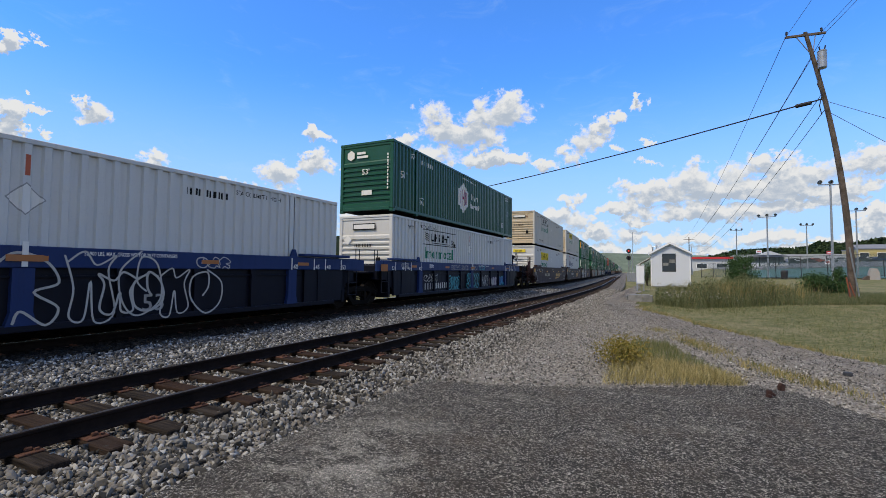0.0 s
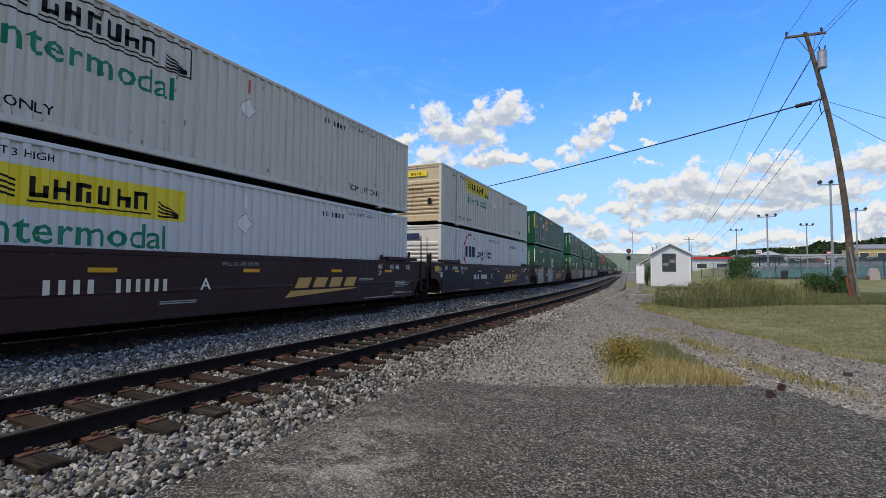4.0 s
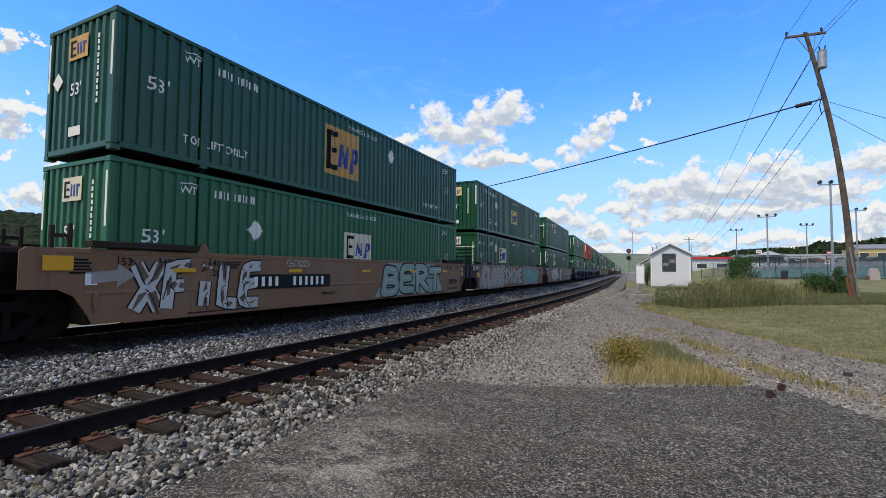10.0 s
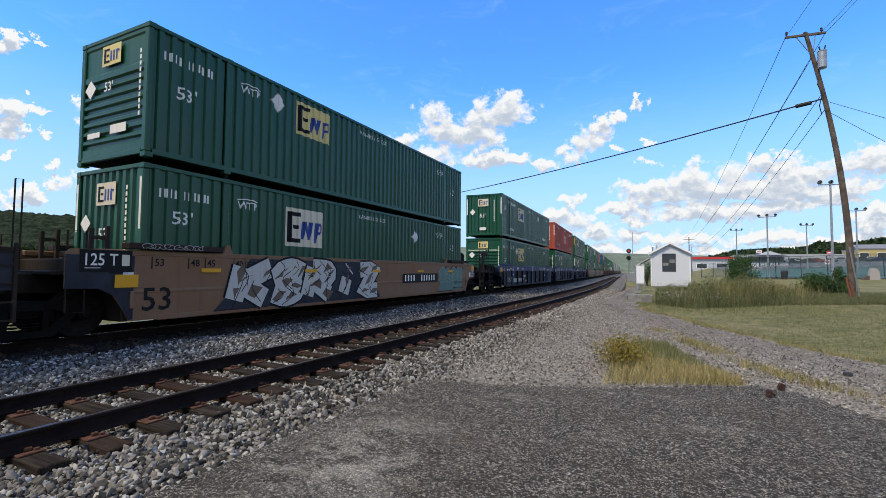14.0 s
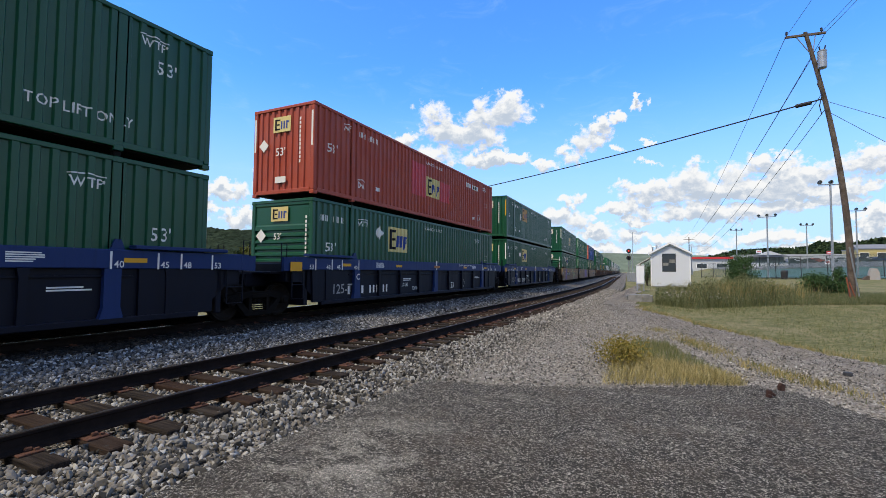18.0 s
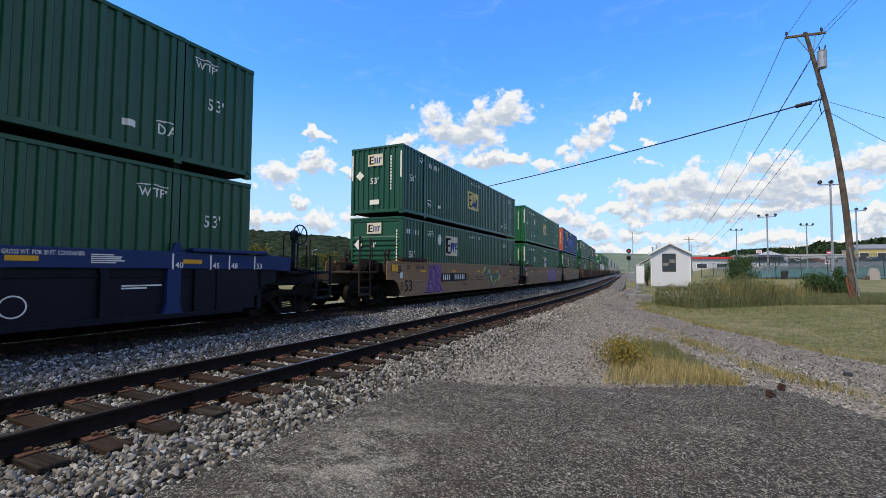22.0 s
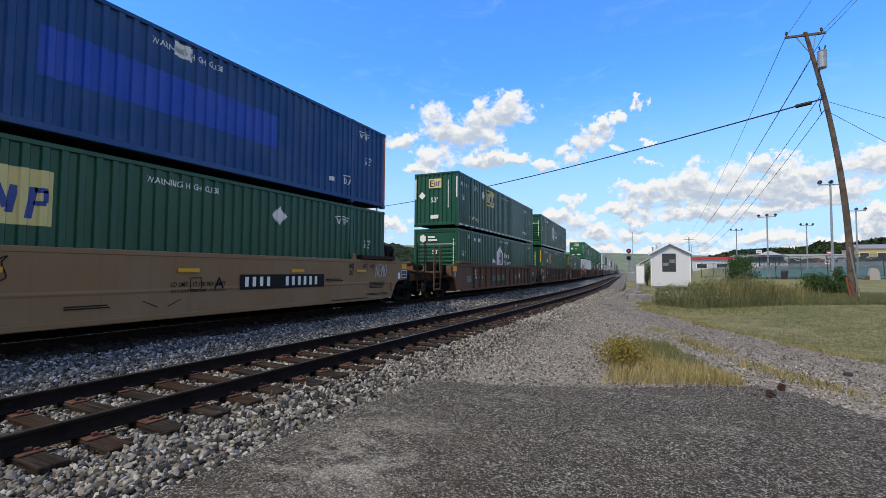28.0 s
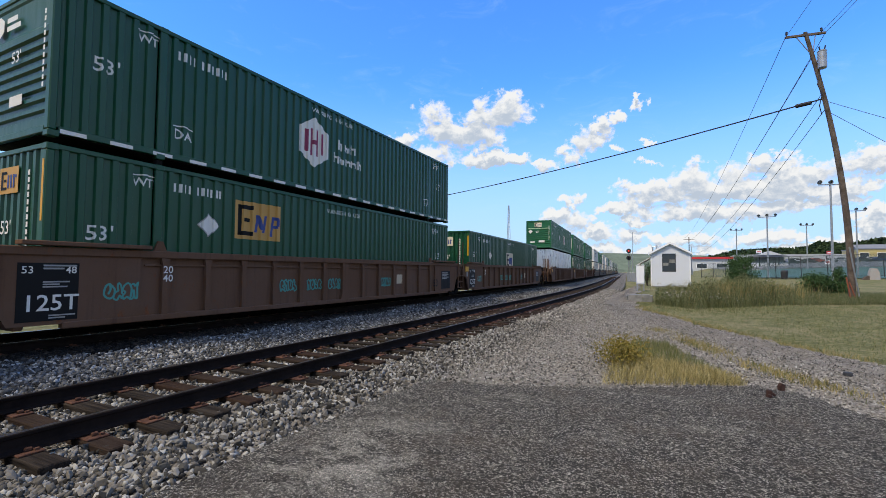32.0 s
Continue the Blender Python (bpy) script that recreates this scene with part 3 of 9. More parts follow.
def box_green(m, logo_y=2.0, logo_z=1.0, panel=LOGO_YELLOW, dia=None, style="upright", body=GREEN, extra=(), label=None, end_panel=None, size=(1.52, 0.98), stripes=False, reflect=False, z53=1.6, alt=False):
    """Green box with a square logo panel; alt: its fleet mark stands on the end bay."""
    ob = container(m, body, label or "green corrugated container with square logo panel on a well car", style)
    number_53(ob, INK_WHITE, z53)
    if alt:
        mark(ob, "fleet_mark", bars(-7.72, 2.22, 0.19, 10), INK_WHITE)
        capped(ob, "WTP", -5.72, 2.22, 0.19, INK_WHITE)
        capped(ob, "WTP", 5.30, 2.20, 0.19, INK_WHITE)
    else:
        mark(ob, "fleet_mark", bars(-5.75, 2.38, 0.19, 10), INK_WHITE)
        capped(ob, "WTP", -6.62, 2.38, 0.18, INK_WHITE)
        capped(ob, "WTP", 6.45, 2.36, 0.18, INK_WHITE)
    mark(ob, "lettering", word("WARNING  HIGH CUBE", -0.75, 2.50, 0.13, 0.86), INK_WHITE)
    if logo_y is not None:
        logo_panel(ob, logo_y, logo_z, size[0], size[1], panel)
    if dia is not None:
        mark(ob, "placard_holder", [diamond(dia[0], dia[1], 0.285)], INK_GREY, "grey diamond placard holder", 0.003)
        mark(ob, "placard", [diamond(dia[0], dia[1], 0.25)], INK_WHITE, "white diamond placard", 0.008)
    if "DA" in extra:
        capped(ob, "DA", -5.82, 0.56, 0.22, INK_WHITE)
        capped(ob, "DA", 5.62, 0.56, 0.22, INK_WHITE)
        mark(ob, "plate", [rect(-4.72, 0.62, 0.26, 0.14)], INK_WHITE, "small white stencil plate")
        mark(ob, "plate", [rect(4.95, 0.56, 0.26, 0.14)], INK_WHITE, "small white stencil plate")
    if "TOP" in extra:
        mark(ob, "lettering", word("TOP LIFT ONLY", -6.6, 0.52, 0.19, 0.92), INK_WHITE)
        mark(ob, "lettering", word("TOP LIFT ONLY", 4.6, 0.52, 0.19, 0.92), INK_WHITE)
    if stripes:
        dashes(ob)
    if style == "upright":
        end_logo(ob, -0.42, 2.06, 0.74, 0.50, end_panel or panel)
        end_mark(ob, "lettering", word("53'", -0.30, 1.30, 0.25), INK_WHITE)
        end_mark(ob, "fleet_mark", [rect(0.70, 1.0 + i * 0.135, 0.065, 0.095) for i in range(11)], INK_WHITE)
        end_mark(ob, "plate", [rect(-0.30, 0.42, 0.46, 0.20)], INK_WHITE, "white data plate")
        end_mark(ob, "placard", [diamond(-0.82, 1.68 if dia is None or dia[1] > 1.8 else 0.85, 0.21)], INK_WHITE)
        for u in (1.18, -1.25):
            end_mark(ob, "reflective_strip", [rect(u, 1.5, 0.07, 1.1)], YELLOW if reflect else INK_WHITE, "", 0.026)
    else:
        end_logo(ob, -0.42, 2.20, 0.72, 0.46, end_panel or panel)
        end_mark(ob, "lettering", word("53'", -0.3, 1.62, 0.2), INK_WHITE)
        end_mark(ob, "placard", [diamond(-0.85, 1.75, 0.22)], INK_WHITE)
        end_mark(ob, "plate", [rect(0.0, 0.62, 0.6, 0.2)], INK_WHITE, "white data plate")
        end_mark(ob, "plate", [rect(-0.9, 0.6, 0.5, 0.12)], INK_WHITE, "white data plate")
        end_mark(ob, "fleet_mark", [rect(1.02, 0.9 + i * 0.135, 0.06, 0.09) for i in range(11)], INK_WHITE)
    return ob


def hexagon(y, z, r):
    return [(y + r * 0.92 * math.cos(radians(30 + 60 * i)), z + r * math.sin(radians(30 + 60 * i))) for i in range(6)]


def box_hexagon(m, y=3.4, z=1.45, r=0.78, style="upright", stripes=False, label=None, placards=False):
    """Green box with a white hexagon badge and a rounded word beside it."""
    ob = container(m, GREEN, label or "green corrugated container with white hexagon badge on a well car", style)
    number_53(ob, INK_WHITE, 1.6)
    mark(ob, "fleet_mark", bars(-5.75, 2.35, 0.2, 10), INK_WHITE)
    capped(ob, "WTP", -6.62, 2.40, 0.18, INK_WHITE)
    capped(ob, "WTP", 6.45, 2.40, 0.18, INK_WHITE)
    capped(ob, "DA", -5.82, 0.56, 0.22, INK_WHITE)
    capped(ob, "DA", 5.62, 0.56, 0.22, INK_WHITE)
    mark(ob, "lettering", word("WARNING  HIGH CUBE", y - 0.1, 2.55, 0.13), INK_WHITE)
    hx = mark(ob, "hexagon_badge", [hexagon(y, z, r)], INK_WHITE, "white hexagon badge with plum strokes", 0.003)
    k = r / 0.78
    part("badge_stroke", drape([rect(y + a * k - 0.06 * k, z - b * k, 0.12 * k, 2 * b * k) for a, b in ((-0.34, 0.34), (-0.12, 0.42), (0.12, 0.42), (0.34, 0.34))] + [rect(y - 0.12 * k, z - 0.07 * k, 0.24 * k, 0.14 * k)], SKIN, DEEP, 0.007), INK_PLUM, hx)["kind"] = "stuff"
    wd = []
    for i, (w, h, row) in enumerate(((0.28, 0.34, 0), (0.26, 0.24, 0), (0.27, 0.34, 0), (0.32, 0.34, 1), (0.20, 0.24, 1), (0.25, 0.24, 1), (0.25, 0.24, 1), (0.26, 0.30, 1))):
        u = y + 0.95 * k + (0.34 * k * i + 0.15 * k if row == 0 else 0.32 * k * (i - 3) - 0.06)
        v = z + (0.04 if row == 0 else -0.42) * k
        wd += [rect(u, v, 0.08 * k, h * k), rect(u + w * 0.62 * k, v, 0.08 * k, h * 0.72 * k), rect(u, v + h * 0.5 * k, w * 0.8 * k, 0.07 * k)]
    mark(ob, "badge_word", wd, INK_WHITE, "white logo word drawn as bars")
    if stripes:
        dashes(ob)
    end_mark(ob, "hexagon_badge", [hexagon(-0.75, 2.38, 0.22)], INK_WHITE)
    end_mark(ob, "badge_word", [rect(-0.45, 2.40, 0.42, 0.10), rect(-0.45, 2.24, 0.55, 0.10)], INK_WHITE)
    end_mark(ob, "plate", [rect(-0.2, 0.7, 0.5, 0.2)], INK_WHITE, "white data plate")
    end_mark(ob, "lettering", word("53'", -0.2, 1.55, 0.22), INK_WHITE)
    end_mark(ob, "fleet_mark", [rect(1.02, 0.9 + i * 0.135, 0.06, 0.09) for i in range(11)], INK_WHITE)
    if placards:
        for i, mt in enumerate((INK_RED, INK_WHITE, INK_WHITE, INK_WHITE)):
            end_mark(ob, "placard", [diamond(-0.9 + i * 0.46, 0.72, 0.2)], mt)
        mark(ob, "placard", [diamond(y - 1.25, 1.2, 0.34)], INK_WHITE)
        mark(ob, "placard_corner", [[(y - 1.55, 1.2), (y - 1.25, 0.9), (y - 1.25, 1.2)]], INK_RED, "", 0.008)
        mark(ob, "placard_corner", [[(y - 1.25, 1.2), (y - 1.25, 0.9), (y - 0.95, 1.2)]], INK_BLUE, "", 0.008)
    return ob


def box_white(m, body=WHITE, panel=None, y=-3.6, style="bars", label=None, low_text=False, end_mat=None, lift_up=0.0):
    """White box with a framed sign (a wing each side of a dark word) over a green word."""
    ob = container(m, body, label or "white corrugated container with framed sign and green lettering", style, end_mat)
    mark(ob, "lettering", word("WTP", -6.75, 2.40, 0.17), INK_BLACK)
    mark(ob, "lettering", word("STACK LIMIT 3 HIGH", -5.75, 2.56, 0.13), INK_BLACK)
    mark(ob, "lettering", word("STACK LIMIT 3 HIGH", 4.2, 2.56, 0.11), INK_BLACK)
    w, h, z = 3.65, 0.70, 1.72 + lift_up
    if panel is not None:
        sign = mark(ob, "sign_panel", [rect(y, z, w, h)], panel, "yellow sign panel with black word", 0.003)
    else:
        sign = mark(ob, "sign_frame", [rect(y, z, w, 0.035), rect(y, z + h - 0.035, w, 0.035), rect(y, z, 0.035, h), rect(y + w - 0.035, z, 0.035, h)], INK_BLACK, "thin black sign frame", 0.003)
    bl = []
    for i, k in enumerate((0.9, 1.0, 1.1, 1.05, 1.1, 1.0)):
        u = y + 0.85 + i * 0.34
        bl += [rect(u, z + 0.18, 0.08, 0.36), rect(u, z + 0.18 + 0.14 * (i % 3), 0.25, 0.08), rect(u + 0.17, z + 0.18, 0.08, 0.36 * (0.6 + 0.4 * (i % 2)))]
    bl += [rect(y + 0.8, z + 0.09, 2.1, 0.03)]
    for sg in (0, 1):
        u = y + 0.16 + sg * 2.85
        bl += [[(u, z + 0.58 - 0.1 * i if not sg else z + 0.1 + 0.1 * i), (u + 0.5, z + 0.45 - 0.09 * i if not sg else z + 0.1 + 0.02 * i), (u + 0.5, z + 0.41 - 0.09 * i if not sg else z + 0.06 + 0.02 * i), (u, z + 0.54 - 0.1 * i if not sg else z + 0.06 + 0.1 * i)] for i in range(4)]
    part("sign_word", drape(bl, SKIN, DEEP, 0.008), INK_BLACK, sign)["kind"] = "stuff"
    mark(ob, "lettering", word("Intermodal", y + 0.12, z - 0.62, 0.50, 0.98), INK_GREEN, "green painted word")
    if low_text:
        mark(ob, "lettering", word("TOP LIFT ONLY", -5.9, 0.36, 0.18), INK_BLACK)
        mark(ob, "lettering", word("TOP LIFT ONLY", 4.2, 0.42, 0.2), INK_BLACK)
    mark(ob, "fleet_mark", bars(2.9, 2.38, 0.16, 10, 4, 0.66), INK_BLACK)
    mark(ob, "placard_holder", [diamond(0.05, 1.85, 0.285)], INK_GREY, "diamond placard holder", 0.003)
    mark(ob, "placard", [diamond(0.05, 1.85, 0.255)], INK_WHITE, "", 0.008)
    mark(ob, "reflector", [rect(0.02, 2.25, 0.07, 0.36)], ORANGE if panel is None else INK_WHITE)
    sg = end_mark(ob, "sign_panel", [rect(-0.6, 2.3, 1.1, 0.26)], panel or INK_BLACK, "small sign", 0.026)
    s = Shape()
    for q in [rect(-0.56, 2.34, 1.02, 0.18)] if panel is None else bars(-0.4, 2.36, 0.13, 7):
        s.face([(p[0], -HL - 0.012, p[1]) for p in q])
    part("sign_word", s, INK_WHITE if panel is None else INK_BLACK, sg)
    end_mark(ob, "fleet_mark", bars(-0.5, 1.6, 0.13, 10), INK_BLACK)
    end_mark(ob, "placard", [diamond(-0.85, 1.9, 0.2)], INK_WHITE)
    end_mark(ob, "plate", [rect(0.55, 0.9, 0.2, 0.28)], INK_BLACK, "small dark plate")
    return ob


def box_ring(m):
    """White-blue box with a red ring and a long navy word."""
    ob = container(m, WHITE, "clean white corrugated container with red ring and navy word", "bars")
    y0, z0, r = -4.2, 1.72, 1.0
    ring = []
    for i in range(40):
        a, b = radians(75 + i * 5.6), radians(75 + (i + 1) * 5.6)
        w = 0.10
        ring.append([(y0 + (r - w) * math.cos(a), z0 + (r - w) * math.sin(a)), (y0 + r * math.cos(a), z0 + r * math.sin(a)), (y0 + r * math.cos(b), z0 + r * math.sin(b)), (y0 + (r - w) * math.cos(b), z0 + (r - w) * math.sin(b))])
    ring += [hexagon(y0 + r * 0.93 * math.cos(radians(a)), z0 + r * 0.97 * math.sin(radians(a)), 0.07 - 0.008 * i) for i, a in enumerate((64, 50, 38, -48, -60, -72))]
    mark(ob, "ring_logo", ring, INK_RED, "red open ring")
    st = [rect(y0 - 0.78 + 0.52 * i, 1.44, 0.40, 0.58) for i in range(3)]
    mark(ob, "logo_bars", st, INK_NAVY, "navy logo letters drawn as plain bars")
    mark(ob, "logo_word", word("Logistics", y0 + 0.92, 1.44, 0.56, 0.95), INK_NAVY, "navy painted word")
    mark(ob, "lettering", word("WARNING  HIGH CUBE", -1.3, 2.46, 0.15), INK_BLACK)
    mark(ob, "fleet_mark", bars(3.6, 2.25, 0.2, 10), INK_BLACK)
    mark(ob, "lettering", word("WTP", 6.5, 2.2, 0.18), INK_BLACK)
    mark(ob, "placard", [diamond(4.6, 1.45, 0.30)], LOGO_PALE)
    end_mark(ob, "sign_panel", [rect(-0.7, 2.2, 0.8, 0.3)], INK_NAVY)
    return ob


# ---- the line of the railway ----
BEND, BEND_FROM, BEND_TO = 0.001556, 10.0, 60.0
MAIN_X, MAIN_Z = -11.065, 0.30          # centre and rail top of the train's track
SIDE_X, SIDE_Z = -5.99, 0.15            # the same of the near track


def track_pose(s, x, z):
    """The pose at s metres along a track that bends gently left past the crossing."""
    a = min(max(s - BEND_FROM, 0.0), BEND_TO - BEND_FROM)
    turn = BEND * a
    r = 1 / BEND
    px = -r * (1 - math.cos(turn)) - max(s - BEND_TO, 0.0) * math.sin(turn)
    py = min(s, BEND_FROM) + r * math.sin(turn) + max(s - BEND_TO, 0.0) * math.cos(turn)
    return Matrix.Translation((x * math.cos(turn) + px, py + x * math.sin(turn), z)) @ Matrix.Rotation(turn, 4, "Z")


# ---- well cars ----
FLOOR = 0.64            # underside of a lower box above the rail
S0, S1, SX = 0.27, 1.67, 1.47
STACK = 0.12            # height of the locks between two boxes
JOINT = 9.80           # half the pitch of coupled platforms
END = 11.82             # half the pitch of coupled cars
WHEEL_R = 0.457


def wheel_set():
    s = Shape()
    for sg in (1, -1):
        prof = [(sg * 0.68, 0.12), (sg * 0.70, 0.40), (sg * 0.70, WHEEL_R + 0.025), (sg * 0.725, WHEEL_R + 0.025), (sg * 0.735, WHEEL_R + 0.002), (sg * 0.83, WHEEL_R - 0.004), (sg * 0.835, 0.40), (sg * 0.80, 0.36), (sg * 0.76, 0.18), (sg * 0.83, 0.13), (sg * 0.83, 0.0)]
        s.lathe(prof, (0, 0, 0), "x", 24)
        for i in range(5):
            a = 2 * math.pi * i / 5
            s.box(*sorted((sg * 0.775, sg * 0.79)), 0.27 * math.cos(a) - 0.03, 0.27 * math.cos(a) + 0.03, 0.27 * math.sin(a) - 0.03, 0.27 * math.sin(a) + 0.03)
    s.tube((-1.0, 0, 0), (1.0, 0, 0), 0.085, 10)
    return s


def side_frame(sg):
    def build():
        s = Shape()
        x0, x1 = sorted((sg * 0.92, sg * 1.06))
        top = [(-1.12, 0.60), (-0.55, 0.72), (0.55, 0.72), (1.12, 0.60), (1.12, 0.50), (0.72, 0.46), (0.40, 0.56), (-0.40, 0.56), (-0.72, 0.46), (-1.12, 0.50)]
        s.prism(top, x0, x1)
        s.prism([(-0.80, 0.50), (-0.62, 0.50), (-0.30, 0.20), (0.30, 0.20), (0.62, 0.50), (0.80, 0.50), (0.42, 0.08), (-0.42, 0.08)], x0, x1)
        for y in (-0.34, 0.24):
            s.box(x0, x1, y, y + 0.10, 0.18, 0.60, 0.01)
        return s
    return build


def springs(sg):
    def build():
        s = Shape()
        for y in (-0.15, 0.0, 0.15):
            for k in range(6):
                s.ring((sg * 0.99, y, 0.22 + k * 0.055), 0.062, 0.014, 2, 10, 4)
        s.box(*sorted((sg * 0.86, sg * 1.08)), -0.26, 0.26, 0.54, 0.66, 0.02)
        return s
    return build


def bearing(sg, y):
    return lambda: Shape().lathe([(sg * 0.90, 0.0), (sg * 0.90, 0.125), (sg * 1.08, 0.125), (sg * 1.10, 0.09), (sg * 1.13, 0.085), (sg * 1.13, 0.0)], (0, y, WHEEL_R), "x", 12)


WHEEL_SETS = []


def truck(parent, y, turning):
    tr = part("truck", lambda: Shape().box(-1.0, 1.0, -0.20, 0.20, 0.40, 0.72, 0.03).box(-0.35, 0.35, -0.32, 0.32, 0.70, 0.90, 0.03), GRIME, parent, "black oily two-axle freight truck", key=("truck",), at=(0, y, 0))
    for sg in (1, -1):
        part("side_frame", side_frame(sg), GRIME, tr, key=("frame", sg))
        part("spring_nest", springs(sg), GRIME, tr, key=("springs", sg))
        for y2 in (-0.89, 0.89):
            part("bearing_box", bearing(sg, y2), GRIME, tr, key=("bearing", sg, y2))
    for k in (-0.89, 0.89):
        ws = part("wheelset", wheel_set, WHEEL, tr, "worn steel wheelset", key=("wheels",), at=(0, k, WHEEL_R), smooth=False)
        if turning:
            WHEEL_SETS.append((ws, k))
    return tr


def sheet_outline():
    half = [(8.35, S0), (8.48, 0.52), (8.66, 0.80), (8.90, 0.93), (9.45, 0.95), (9.45, 1.60), (9.36, S1)]
    return half + [(-a, b) for a, b in reversed(half)]


def smooth_side(sg):
    return lambda: Shape().prism(sheet_outline(), sg * (SX - 0.03), sg * SX)


def deep_side(sg):
    """Set-back sheet of a post-sided car."""
    return lambda: Shape().prism([(-7.9, S0 + 0.05), (7.9, S0 + 0.05), (8.6, 0.95), (8.9, 0.95), (8.9, S1 - 0.05), (-8.9, S1 - 0.05), (-8.9, 0.95), (-8.6, 0.95)], sg * (SX - 0.13), sg * (SX - 0.10))


def chord(sg, h):
    return lambda: Shape().box(*sorted((sg * (SX - 0.13), sg * (SX + 0.012))), -8.95, 8.95, S1 - h, S1 + 0.012, 0.015)


def sill(sg):
    return lambda: Shape().box(*sorted((sg * (SX - 0.15), sg * (SX + 0.008))), -7.8, 7.8, S0 - 0.03, S0 + 0.09, 0.015)


def platform(e, far):
    """The stub over the truck; far: how far out it reaches."""
    def build():
        s = Shape()
        s.box(-1.25, 1.25, *sorted((e * 8.45, e * 9.05)), 0.95, 1.50, 0.02)
        s.box(-0.42, 0.42, *sorted((e * 8.6, e * far)), 0.82, 1.22, 0.03)
        s.box(-1.10, 1.10, *sorted((e * 9.0, e * (far - 0.25))), 1.18, 1.26, 0.015)
        return s
    return build


def ladder(e, sg, y, tall):
    def build():
        s = Shape()
        x = sg * 1.40
        for q in (y - 0.32, y + 0.32):
            s.box(*sorted((x - 0.025 * sg, x + 0.025 * sg)), q - 0.032, q + 0.032, 0.40, tall, 0.008)
            s.pipe([(x + sg * 0.05, q + 0.07, 0.95), (x + sg * 0.05, q + 0.07, tall - 0.05), (x, q, tall)], 0.012, 5)
        for z in (0.42, 0.68, 0.96):
            s.box(*sorted((x - 0.02, x + 0.02)), y - 0.32, y + 0.32, z, z + 0.03)
        s.box(*sorted((x - 0.015, x + 0.015)), y - 0.32, y + 0.32, 0.44, 0.50)
        s.box(*sorted((sg * 0.8, x)), y - 0.34, y + 0.34, 1.20, 1.27, 0.01)
        return s
    return build


def joint_ladder(sg):
    def build():
        s, x = Shape(), sg * 1.50
        for y in (8.92, 9.48):
            s.box(*sorted((x - 0.03 * sg, x + 0.03 * sg)), y - 0.028, y + 0.028, 0.42, 1.72, 0.008)
            s.pipe([(x, y - 0.06, 1.62), (x, y - 0.06, 2.78), (x, y + 0.04, 2.78), (x, y + 0.04, 1.62)], 0.013, 5)
        for z in (0.44, 0.74, 1.04, 1.34, 1.62):
            s.box(*sorted((x - 0.02, x + 0.02)), 8.92, 9.48, z, z + 0.03)
        s.box(*sorted((sg * 0.9, x)), 8.9, 9.5, 1.56, 1.61)
        return s
    return build


